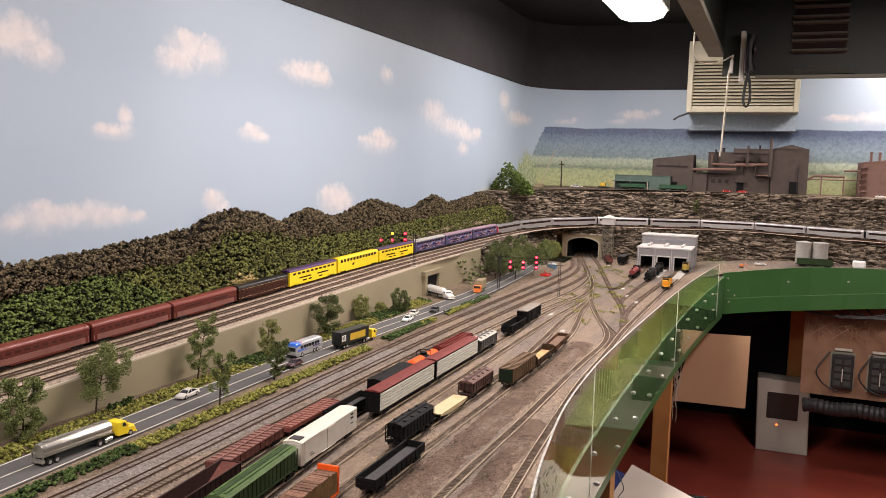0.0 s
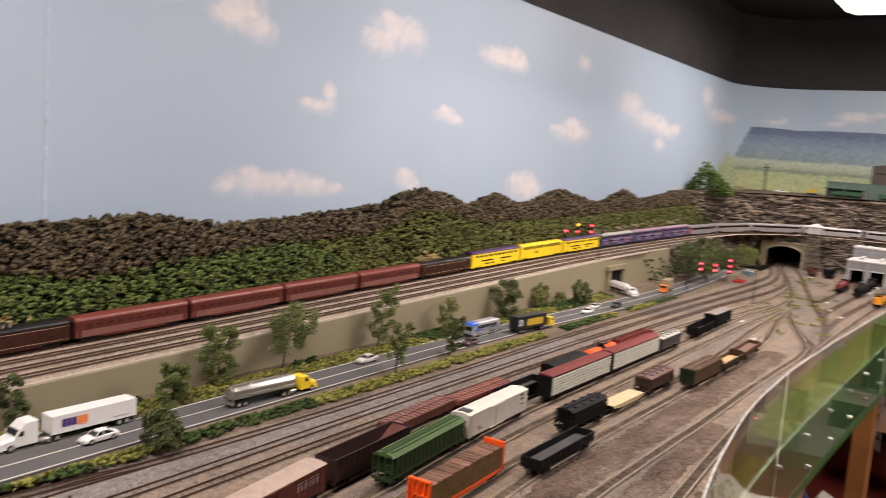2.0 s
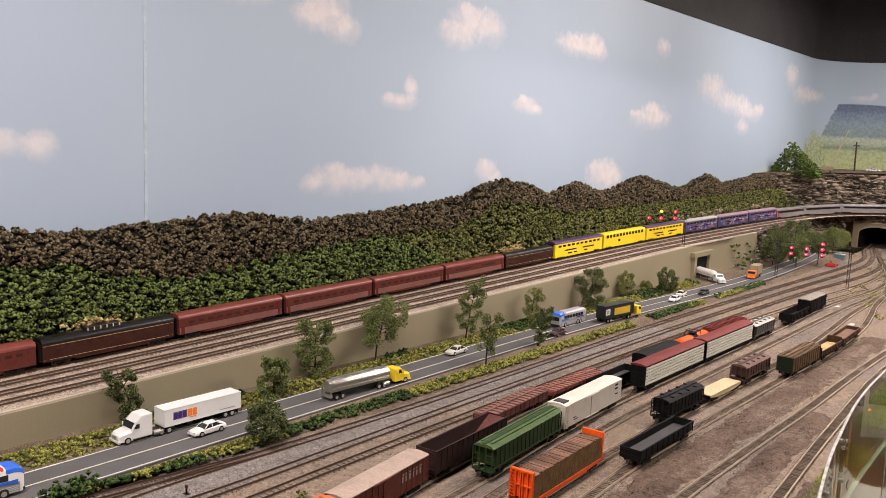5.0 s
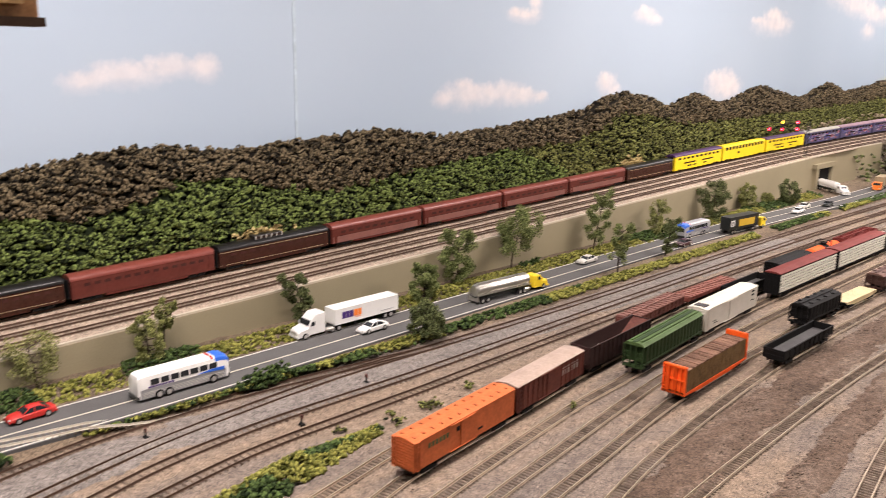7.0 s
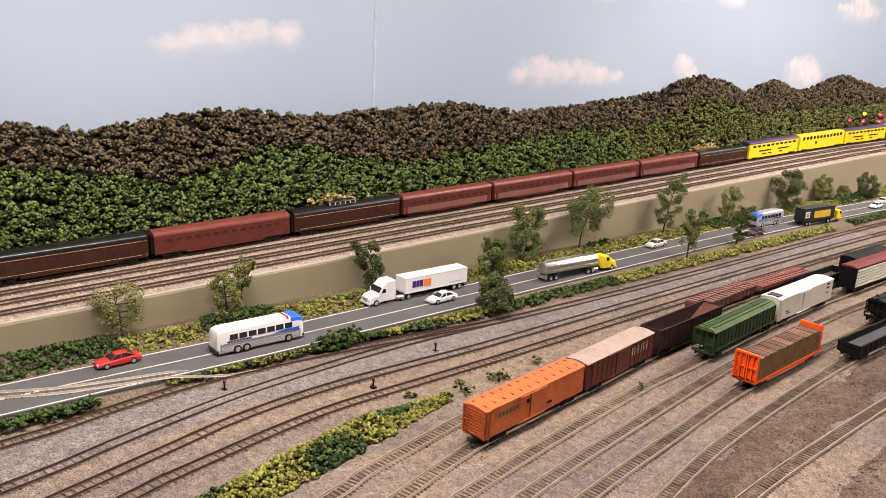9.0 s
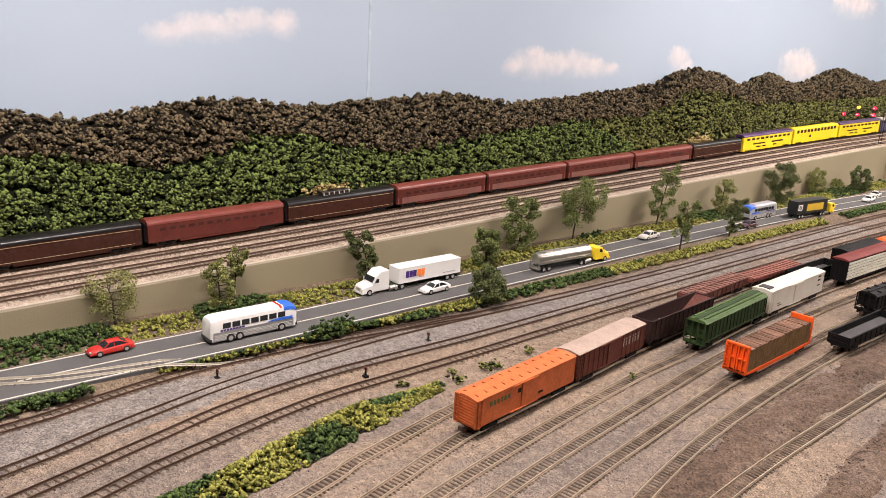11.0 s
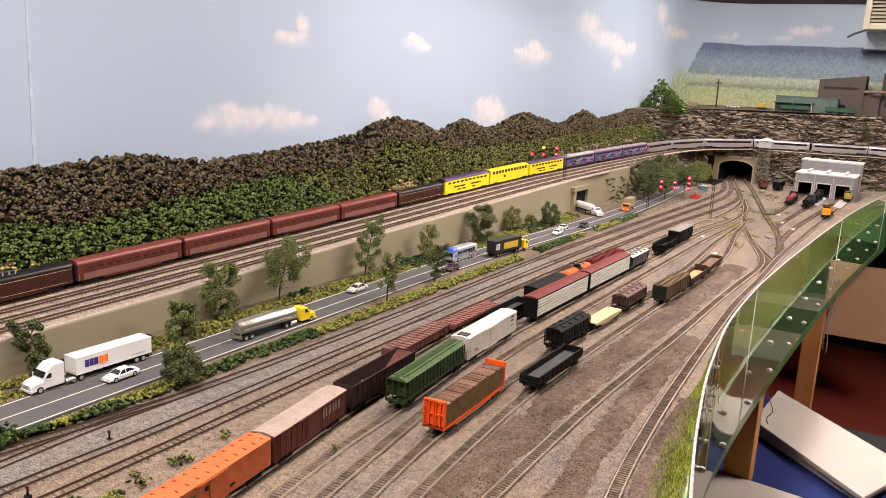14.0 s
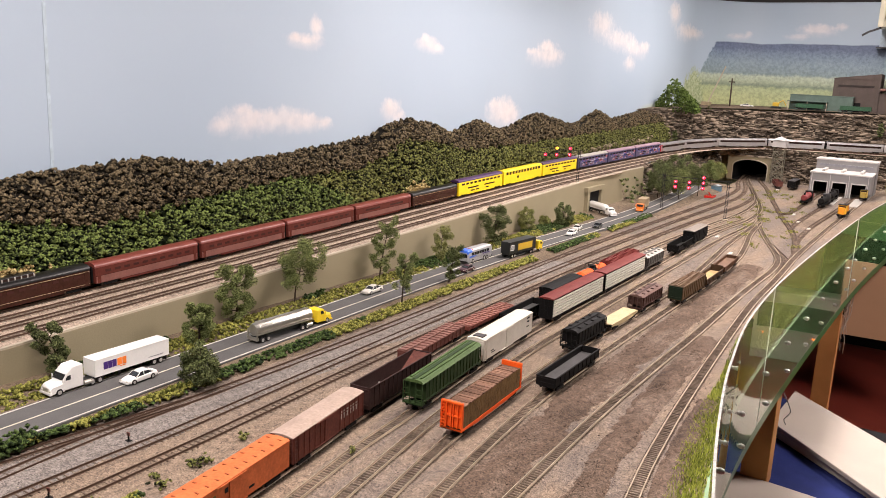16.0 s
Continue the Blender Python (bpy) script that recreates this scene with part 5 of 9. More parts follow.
def worn(name, color, rough=0.62, dirt=0.3):
    """Flat model paint with dust and rust streaks."""
    return mat(name, color, rough, vary=dirt, scale=45, bump=0.08, fine=260)


P_ORANGE = worn("orange_paint", (0.52, 0.13, 0.042), dirt=0.28)
P_SIGNAL = worn("bright_orange_paint", (0.80, 0.10, 0.012), dirt=0.12)
P_BROWN = worn("boxcar_brown", (0.12, 0.034, 0.024), dirt=0.35)
P_TANROOF = worn("weathered_tan_roof", (0.36, 0.275, 0.225), dirt=0.25)
P_MAROON = worn("maroon_paint", (0.125, 0.046, 0.036), dirt=0.4)
P_RED = worn("oxide_red_roof", (0.155, 0.03, 0.025), dirt=0.3)
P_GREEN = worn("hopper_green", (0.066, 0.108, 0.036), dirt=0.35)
# side green is the roof green darkened, shade put into the colour
P_GREEND = worn("hopper_green_shaded", (0.026, 0.048, 0.016), dirt=0.3)
P_WHITE = worn("reefer_white", (0.62, 0.58, 0.50), dirt=0.1)
P_BLACK = worn("car_black", (0.005, 0.0046, 0.0046), 0.72, dirt=0.3)
P_GREY = worn("grey_load", (0.055, 0.052, 0.053), dirt=0.3)
P_LGREY = worn("hopper_grey", (0.42, 0.40, 0.36), dirt=0.2)
P_SILVER = worn("rack_pale_grey", (0.62, 0.60, 0.52), dirt=0.12)
P_YELLOW = worn("flatcar_cream", (0.55, 0.44, 0.26), dirt=0.15)
P_LUMBER = mat("old_lumber", (0.13, 0.065, 0.04), 0.85, vary=0.5, scale=25, tint=(0.27, 0.15, 0.10), objvary=0.18)
P_LUMBERS = mat("mossy_lumber_side", (0.10, 0.06, 0.025), 0.9, vary=0.6, scale=60, tint=(0.20, 0.12, 0.05), objvary=0.5)
P_STEEL = mat("wheel_steel", (0.08, 0.06, 0.05), 0.5, 0.5)
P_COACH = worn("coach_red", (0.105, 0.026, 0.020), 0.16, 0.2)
# roof red is the side red lightened, light from above in the colour
P_COACHR = worn("coach_red_lit_roof", (0.19, 0.048, 0.036), 0.34, 0.2)
P_TUSCAN = worn("coach_dark_brown", (0.042, 0.015, 0.010), 0.18, 0.25)
P_COACHB = worn("coach_black_roof", (0.012, 0.011, 0.011), 0.3, 0.25)
P_GLASS = mat("coach_window", (0.025, 0.015, 0.013), 0.15, vary=0.2)
P_GLASSR = mat("coach_tinted_window", (0.05, 0.017, 0.014), 0.2, vary=0.2)
P_GOLD = worn("cream_stripe", (0.45, 0.33, 0.2), dirt=0.1)
P_YEL = worn("bright_yellow", (0.90, 0.66, 0.02), 0.35, 0.05)
P_PURPLE = worn("purple_roof", (0.07, 0.03, 0.10), 0.4, 0.15)
P_NAVY = worn("navy_purple_livery", (0.055, 0.05, 0.11), 0.4, 0.3)
P_STAINR = mat("stainless_roof", (0.52, 0.50, 0.50), 0.32, 0.75, vary=0.08)
P_STAIN = mat("stainless_coach", (0.50, 0.48, 0.48), 0.35, 0.7, vary=0.1)


def bogie(car, y, half=0.0155, wheelbase=0.019, r=0.0052):
    bg = part("bogie", Build().box(-half, -half + 0.003, y - 0.015, y + 0.015, 0.003, 0.0075).box(half - 0.003, half, y - 0.015, y + 0.015, 0.003, 0.0075)
              .box(-half, half, y - 0.003, y + 0.003, 0.004, 0.010), P_BLACK, car, "dark cast side frames", bevel=0.0006)
    for dy in (-wheelbase / 2, wheelbase / 2):
        for sx in (-1, 1):
            part("wheel", Build().tube([(sx * 0.0072, y + dy, r), (sx * 0.0082, y + dy, r), (sx * 0.0100, y + dy, r)], [r + 0.0008, r, r], 14), P_STEEL, bg, smooth=True)


def running_gear(car, L, inset=0.03):
    part("underframe", Build().box(-0.006, 0.006, -L / 2 + 0.004, L / 2 - 0.004, 0.0075, 0.0125).box(-0.013, 0.013, -L / 2 + 0.003, -L / 2 + 0.008, 0.009, 0.0125)
         .box(-0.013, 0.013, L / 2 - 0.008, L / 2 - 0.003, 0.009, 0.0125).box(-0.009, -0.002, -0.018, 0.012, 0.006, 0.0125), P_BLACK, car, "black underframe")
    for s in (-1, 1):
        bogie(car, s * (L / 2 - inset))
        part("coupler", Build().box(-0.002, 0.002, min(s * L / 2, s * (L / 2 + 0.006)), max(s * L / 2, s * (L / 2 + 0.006)), 0.0075, 0.0105).box(-0.003, 0.003, s * (L / 2 + 0.006) - 0.0015, s * (L / 2 + 0.006) + 0.0015, 0.006, 0.0118), P_STEEL, car)


def ladder(car, x, y, z0, z1, material, along="y", w=0.006, rungs=7):
    b = Build()
    for k in range(rungs):
        z = z0 + (z1 - z0) * k / (rungs - 1)
        if along == "x":
            b.box(x - w / 2, x + w / 2, y - 0.0005, y + 0.0005, z, z + 0.0009)
        else:
            b.box(x - 0.0005, x + 0.0005, y - w / 2, y + w / 2, z, z + 0.0009)
    if along == "x":
        b.box(x - w / 2, x - w / 2 + 0.0008, y - 0.0005, y + 0.0005, z0, z1).box(x + w / 2 - 0.0008, x + w / 2, y - 0.0005, y + 0.0005, z0, z1)
    else:
        b.box(x - 0.0005, x + 0.0005, y - w / 2, y - w / 2 + 0.0008, z0, z1).box(x - 0.0005, x + 0.0005, y + w / 2 - 0.0008, y + w / 2, z0, z1)
    part("ladder", b, material, car)


def boxcar(L, side, roof, label, H=0.0505, W=0.0345, ribs=0, slots=False, roofribs=14, endm=None, bars=None, hatch=None):
    car = thing("boxcar", label, "freight car", group="freight cars in the yard")
    hw, z0 = W / 2, 0.0115
    eave = H - 0.0035
    part("body", Build().box(-hw, hw, -L / 2, L / 2, z0, eave), side, car, bevel=0.0006)
    part("roof", Build().prism([(-hw - 0.0007, eave), (hw + 0.0007, eave), (hw + 0.0007, eave + 0.0011), (0.004, H), (-0.004, H), (-hw - 0.0007, eave + 0.0011)], -L / 2 - 0.0006, L / 2 + 0.0006), roof, car)
    b = Build()
    if slots:
        for k in range(12):
            y = -L / 2 + L * (k + 0.5) / 12
            for s in (-1, 1):
                b.box(s * 0.0085 - 0.0028, s * 0.0085 + 0.0028, y - 0.0009, y + 0.0009, H - 0.0028, H - 0.0002)
        part("roof_seams", b, worn("seam_dark_orange", (0.25, 0.06, 0.02)), car)
    elif roofribs:
        for k in range(roofribs + 1):
            y = -L / 2 + L * k / roofribs
            b.box(-hw, hw, y - 0.0005, y + 0.0005, eave, eave + 0.0017).box(-0.009, 0.009, y - 0.0005, y + 0.0005, eave, H - 0.0003)
        part("roof_seams", b, roof, car)
    for s in (-1, 1):
        b = Build()
        for k in range(9):
            z = z0 + 0.004 + k * (eave - z0 - 0.006) / 8
            b.box(-hw + 0.0025, hw - 0.0025, min(s * L / 2, s * (L / 2 + 0.0009)), max(s * L / 2, s * (L / 2 + 0.0014)), z - 0.0012, z + 0.0004)
        b.box(-hw, -hw + 0.0016, min(s * L / 2, s * (L / 2 + 0.0008)), max(s * L / 2, s * (L / 2 + 0.0008)), z0, eave).box(hw - 0.0016, hw, min(s * L / 2, s * (L / 2 + 0.0008)), max(s * L / 2, s * (L / 2 + 0.0008)), z0, eave)
        part("end_corrugation", b, endm or side, car)
    for s in (-1, 1):
        dw = 0.030
        part("door", Build().box(min(s * hw, s * (hw + 0.0011)), max(s * hw, s * (hw + 0.0011)), -dw / 2, dw / 2, z0 + 0.001, eave - 0.001)
             .box(min(s * hw, s * (hw + 0.0018)), max(s * hw, s * (hw + 0.0018)), -dw / 2 - 0.022, dw / 2 + 0.002, eave - 0.0014, eave - 0.0005)
             .box(min(s * hw, s * (hw + 0.0018)), max(s * hw, s * (hw + 0.0018)), -dw / 2 - 0.022, dw / 2 + 0.002, z0 + 0.0002, z0 + 0.0012), side, car)
        if ribs:
            for k in range(ribs + 1):
                y = -L / 2 + 0.001 + (L - 0.002) * k / ribs
                if abs(y) > dw / 2 + 0.002:
                    part("side_rib", Build().box(min(s * hw, s * (hw + 0.0008)), max(s * hw, s * (hw + 0.0008)), y - 0.0007, y + 0.0007, z0, eave), side, car)
        ladder(car, s * (hw + 0.001), -s * (L / 2 - 0.006), z0, eave, endm or side)
    ladder(car, -hw + 0.005, -L / 2 - 0.0016, z0, eave + 0.001, endm or side, "x")
    ladder(car, hw - 0.005, L / 2 + 0.0016, z0, eave + 0.001, endm or side, "x")
    if hatch:
        part("roof_hatch", Build().box(-0.010, 0.010, -L / 2 + 0.006, -L / 2 + 0.024, H - 0.0025, H + 0.0012), hatch, car, "dark roof hatch", bevel=0.0006)
    for mm, rows in (bars or ()):
        b = Build()
        for y, z, w, h in rows:
            b.box(hw + 0.00005, hw + 0.0004, y - w / 2, y + w / 2, z - h / 2, z + h / 2)
        part("lettering", b, mm, car, "small unreadable lettering")
    running_gear(car, L)
    return car


def covered_hopper(L, side, roof, label, H=0.0515, W=0.0345, round_hatches=0, trough=0, ribs=16):
    car = thing("covered_hopper", label, "freight car", group="freight cars in the yard")
    hw, z0 = W / 2, 0.018
    eave = H - 0.005
    yb = L / 2 - 0.012
    b = Build()
    b.add([(x, y, z) for y in (-yb, yb) for x, z in ((-hw, eave), (hw, eave), (hw, z0), (-hw, z0))], [(0, 1, 2, 3), (7, 6, 5, 4), (1, 5, 6, 2), (0, 3, 7, 4), (3, 2, 6, 7)])
    for k in (-1, 0, 1):
        yc = k * yb * 0.62
        b.add([(-hw, yc - 0.02, z0), (hw, yc - 0.02, z0), (hw, yc + 0.02, z0), (-hw, yc + 0.02, z0), (-0.007, yc - 0.006, 0.007), (0.007, yc - 0.006, 0.007), (0.007, yc + 0.006, 0.007), (-0.007, yc + 0.006, 0.007)],
              [(0, 1, 5, 4), (1, 2, 6, 5), (2, 3, 7, 6), (3, 0, 4, 7), (4, 5, 6, 7)])
    part("body", b, side, car)
    part("roof", Build().prism([(-hw - 0.0005, eave), (-hw * 0.75, H - 0.0012), (-0.004, H), (0.004, H), (hw * 0.75, H - 0.0012), (hw + 0.0005, eave)], -L / 2 + 0.003, L / 2 - 0.003), roof, car)
    for s in (-1, 1):
        b = Build()
        for k in range(ribs + 1):
            y = -yb + 2 * yb * k / ribs
            b.box(min(s * hw, s * (hw + 0.0011)), max(s * hw, s * (hw + 0.0011)), y - 0.0008, y + 0.0008, z0, eave)
        b.box(min(s * hw, s * (hw + 0.0013)), max(s * hw, s * (hw + 0.0013)), -L / 2 + 0.003, L / 2 - 0.003, z0 - 0.002, z0 + 0.001)
        part("ribbed_side", b, side, car)
    for s in (-1, 1):
        b = Build()
        y0, y1 = s * yb, s * (L / 2 - 0.002)
        for x in (-hw + 0.001, -0.005, 0.005, hw - 0.001):
            b.box(x - 0.0008, x + 0.0008, y1 - 0.0008, y1 + 0.0008, 0.011, eave)
        for z in (0.011, 0.019, 0.027, 0.035):
            b.box(-hw, -0.005, y1 - 0.0006, y1 + 0.0006, z, z + 0.0009).box(0.005, hw, y1 - 0.0006, y1 + 0.0006, z, z + 0.0009)
        b.box(-hw, hw, min(y0, y1), max(y0, y1), 0.0105, 0.013)
        part("end_cage", b, side, car)
        b = Build().add([(-hw + 0.002, y0, eave - 0.002), (hw - 0.002, y0, eave - 0.002), (hw - 0.006, y0 - s * 0.012, z0 + 0.002), (-hw + 0.006, y0 - s * 0.012, z0 + 0.002)], [(0, 1, 2, 3)])
        part("slope_sheet", b, P_BLACK, car)
    if trough:
        for s in (-1, 1):
            part("hatch_trough", Build().prism([(s * 0.0085 - 0.0022, H - 0.002), (s * 0.0085 - 0.0018, H + 0.0012), (s * 0.0085 + 0.0018, H + 0.0012), (s * 0.0085 + 0.0022, H - 0.002)], -L / 2 + 0.012, L / 2 - 0.008), roof, car)
        part("running_board", Build().box(-0.0035, 0.0035, -L / 2 + 0.004, L / 2 - 0.004, H + 0.0003, H + 0.001), side, car)
    for k in range(round_hatches):
        y = -yb + 2 * yb * (k + 0.5) / round_hatches
        for s in (-1, 1):
            part("round_hatch", Build().tube([(s * 0.0095, y, H - 0.003), (s * 0.0095, y, H + 0.0008), (s * 0.0095, y, H + 0.0014)], [0.0042, 0.0042, 0.0030], 12), side, car, smooth=True)
    if round_hatches:
        part("running_board", Build().box(-0.003, 0.003, -L / 2 + 0.004, L / 2 - 0.004, H + 0.0012, H + 0.002), side, car)
    running_gear(car, L, 0.024)
    return car


def gondola(L, side, label, H=0.029, W=0.034, load=None, slope=False, ribs=12, ends=0.0, cover=None, endm=None, name="gondola_car"):
    car = thing(name, label, "freight car", group="freight cars in the yard")
    hw, z0, t = W / 2, 0.0125, 0.0011
    b = Build().box(-hw, -hw + t, -L / 2, L / 2, z0, H).box(hw - t, hw, -L / 2, L / 2, z0, H).box(-hw + t, hw - t, -L / 2, L / 2, z0 - 0.0012, z0)
    part("sides", b, side, car)
    for s in (-1, 1):
        part("end_wall", Build().box(-hw, hw, min(s * (L / 2 - t), s * (L / 2)), max(s * (L / 2 - t), s * (L / 2)), z0, H + ends)
             .box(-hw + 0.002, hw - 0.002, min(s * L / 2, s * (L / 2 + 0.0009)), max(s * L / 2, s * (L / 2 + 0.0009)), z0 + 0.004, z0 + 0.006)
             .box(-hw + 0.002, hw - 0.002, min(s * L / 2, s * (L / 2 + 0.0009)), max(s * L / 2, s * (L / 2 + 0.0009)), H - 0.005, H - 0.003), endm or side, car)
    for s in (-1, 1):
        b = Build()
        for k in range(ribs + 1):
            y = -L / 2 + 0.001 + (L - 0.002) * k / ribs
            part("side_rib", Build().box(min(s * hw, s * (hw + 0.001)), max(s * hw, s * (hw + 0.001)), y - 0.0008, y + 0.0008, z0 - 0.001, H), side, car)
        b.box(min(s * (hw - 0.0006), s * (hw + 0.0014)), max(s * (hw - 0.0006), s * (hw + 0.0014)), -L / 2, L / 2, H - 0.001, H + 0.0004)
        part("top_chord", b, side, car)
    if slope:
        for s in (-1, 1):
            b = Build().add([(-hw + t, s * (L / 2 - t), H - 0.002), (hw - t, s * (L / 2 - t), H - 0.002), (hw - t, s * L * 0.20, z0 + 0.001), (-hw + t, s * L * 0.20, z0 + 0.001)], [(0, 1, 2, 3)])
            part("slope_sheet", b, P_MAROON, car, "rusty sloping sheet")
        for y in (-0.018, 0.018):
            part("cross_ridge", Build().prism([(y - 0.006, z0), (y + 0.006, z0), (y, z0 + 0.012)], -hw + t, hw - t, "x"), P_LGREY if y < 0 else P_MAROON, car)
    if load is not None:
        part("floor_load", Build().box(-hw + t + 0.0004, hw - t - 0.0004, -L / 2 + 0.004, L / 2 - 0.004, z0, z0 + 0.005), load, car, "flat dark grey load")
    if cover is not None:
        b = Build()
        for k in range(15):
            y = -L / 2 + 0.004 + (L - 0.008) * k / 14
            b.box(-hw - 0.0006, hw + 0.0006, y - 0.0014, y + 0.0014, H, H + 0.0028)
        b.box(-0.0012, 0.0012, -L / 2 + 0.003, L / 2 - 0.003, H + 0.0028, H + 0.0042).box(-hw, hw, -L / 2 + 0.002, L / 2 - 0.002, H - 0.0004, H + 0.0008)
        part("ribbed_cover", b, cover, car, "ribbed faded red cover")
    running_gear(car, L, 0.026)
    return car


def lumber_car(L):
    car = thing("bulkhead_flatcar", "orange bulkhead flatcar loaded with rough brown lumber", "freight car", group="freight cars in the yard")
    W, zf = 0.034, 0.014
    hw = W / 2
    part("deck", Build().box(-hw, hw, -L / 2, L / 2, zf - 0.004, zf), P_BLACK, car)
    part("side_sill", Build().prism([(-L / 2, zf), (L / 2, zf), (L / 2, zf - 0.003), (L / 4, zf - 0.006), (-L / 4, zf - 0.006), (-L / 2, zf - 0.003)], hw, hw + 0.0012, "x").prism([(-L / 2, zf), (L / 2, zf), (L / 2, zf - 0.003), (L / 4, zf - 0.006), (-L / 4, zf - 0.006), (-L / 2, zf - 0.003)], -hw - 0.0012, -hw, "x"), P_SIGNAL, car)
    for s in (-1, 1):
        y0 = s * (L / 2)
        yi = s * (L / 2 - 0.004)
        a, c = min(y0, yi), max(y0, yi)
        bh = part("bulkhead", Build().box(-hw - 0.001, hw + 0.001, s * (L / 2 - 0.004) - 0.0006, s * (L / 2 - 0.004) + 0.0006, zf - 0.004, 0.0535)
                  .box(-hw - 0.001, -hw + 0.0015, a, c, zf - 0.004, 0.0535).box(hw - 0.0015, hw + 0.001, a, c, zf - 0.004, 0.0535).box(-hw, hw, a, c, 0.0505, 0.0535).box(-hw, hw, a, c, zf - 0.004, zf), P_SIGNAL, car, bevel=0.0004)
        b = Build()
        for x in (-0.0085, -0.001, 0.001 + 0.0015, 0.010):
            b.box(x - 0.0008, x + 0.0008, a, c, zf, 0.0505)
        b.box(-0.016, 0.016, a + 0.0005, c - 0.0005, 0.031, 0.0325)
        part("post", b, P_SIGNAL, bh)
        b = Build()
        for k in range(8):
            z = zf + k * 0.0047
            b.box(-hw - 0.0005, -hw + 0.008, y0 - 0.0005, y0 + 0.0005, z, z + 0.001)
        b.box(-hw - 0.0005, -hw + 0.0004, y0 - 0.0006, y0 + 0.0006, zf, zf + 0.034).box(-hw + 0.0071, -hw + 0.008, y0 - 0.0006, y0 + 0.0006, zf, zf + 0.034)
        part("ladder", b, P_SIGNAL, bh)
    r = np.random.default_rng(4)
    n = 42
    for j in range(n):
        y0 = -L / 2 + 0.006 + (L - 0.012) * j / n
        y1 = y0 + (L - 0.012) / n - 0.0006
        x0 = -hw + 0.0016
        z1 = 0.0465 + r.uniform(-0.0006, 0.0006)
        part("plank", Build().box(x0 + r.uniform(-0.0008, 0.0008), x0 + W - 0.0032 + r.uniform(-0.0008, 0.0006), y0 + r.uniform(-0.0006, 0.0006), y1 + r.uniform(-0.0006, 0.0006), zf, z1, Matrix.Rotation(r.normal() * 0.006, 4, "Z")), P_LUMBER, car)
    for s in (-1, 1):
        k = 60
        rows = [[(s * (hw - 0.0002 + 0.0009 * lump(q * 0.9, z * 900, s * 5.0)), -L / 2 + 0.0055 + (L - 0.011) * q / k, zf + (0.0462 - zf) * z) for z in (0, 0.2, 0.4, 0.6, 0.8, 1.0)] for q in range(k + 1)]
        part("load_side", Build().add([p for row_pts in rows for p in row_pts], [(q * 6 + i, q * 6 + i + 1, q * 6 + i + 7, q * 6 + i + 6) for q in range(k) for i in range(5)]), P_LUMBERS, car, "rough mossy side of the lumber load")
    running_gear(car, L, 0.028)
    return car


def rack_car(L, label):
    """A tall white-sided car with horizontal ribs and a rust-red roof."""
    car = thing("rack_car", label, "freight car", group="freight cars in the yard")
    W, H, z0 = 0.0345, 0.0575, 0.0105
    hw = W / 2
    part("body", Build().box(-hw + 0.0015, hw - 0.0015, -L / 2, L / 2, z0, H - 0.003), P_BLACK, car)
    part("roof", Build().prism([(-hw, H - 0.004), (-hw, H - 0.0022), (-0.006, H), (0.006, H), (hw, H - 0.0022), (hw, H - 0.004)], -L / 2 - 0.0006, L / 2 + 0.0006), P_RED, car, "rust-red roof")
    for s in (-1, 1):
        for k in range(6):
            z = z0 + 0.004 + k * 0.0062
            part("side_panel", Build().prism([(s * (hw - 0.0016), z), (s * (hw + 0.0002), z + 0.0008), (s * (hw + 0.0002), z + 0.0042), (s * (hw - 0.0016), z + 0.0054)], -L / 2 + 0.004, L / 2 - 0.004), P_SILVER, car)
        for x in (-0.012, -0.004, 0.004, 0.012):
            part("end_post", Build().box(x - 0.0009, x + 0.0009, min(s * L / 2, s * (L / 2 + 0.0014)), max(s * L / 2, s * (L / 2 + 0.0014)), z0, H - 0.004), P_BLACK, car)
        for z in (0.018, 0.028, 0.038, 0.048):
            part("end_rung", Build().box(-hw + 0.001, hw - 0.001, min(s * L / 2, s * (L / 2 + 0.001)), max(s * L / 2, s * (L / 2 + 0.001)), z, z + 0.0009), P_BLACK, car)
    running_gear(car, L, 0.035)
    return car


def tank_car(L):
    car = thing("tank_car", "orange tank car with a black dome platform", "freight car", group="freight cars in the yard")
    part("tank", Build().tube([(0, -L / 2 + 0.004, 0.030), (0, -L / 2 + 0.006, 0.030), (0, -L / 2 + 0.012, 0.030), (0, L / 2 - 0.012, 0.030), (0, L / 2 - 0.006, 0.030), (0, L / 2 - 0.004, 0.030)], [0.004, 0.012, 0.0165, 0.0165, 0.012, 0.004], 24), P_SIGNAL, car, smooth=True)
    part("dome", Build().tube([(0, 0, 0.044), (0, 0, 0.052), (0, 0, 0.0535)], [0.0075, 0.0075, 0.004], 16), P_BLACK, car, "black dome", smooth=True)
    b = Build()
    for x in (-0.014, 0.014):
        for y in (-0.012, 0.012):
            b.box(x - 0.0006, x + 0.0006, y - 0.0006, y + 0.0006, 0.043, 0.056)
        b.box(x - 0.0006, x + 0.0006, -0.012, 0.012, 0.0553, 0.0565)
    for y in (-0.012, 0.012):
        b.box(-0.014, 0.014, y - 0.0006, y + 0.0006, 0.0553, 0.0565)
    part("platform_rail", b, P_BLACK, car, "black railing")
    part("band", Build().tube([(0, -0.0135, 0.030), (0, 0.0135, 0.030)], 0.0168, 24), P_BLACK, car, "black saddle band", smooth=True)
    running_gear(car, L)
    return car


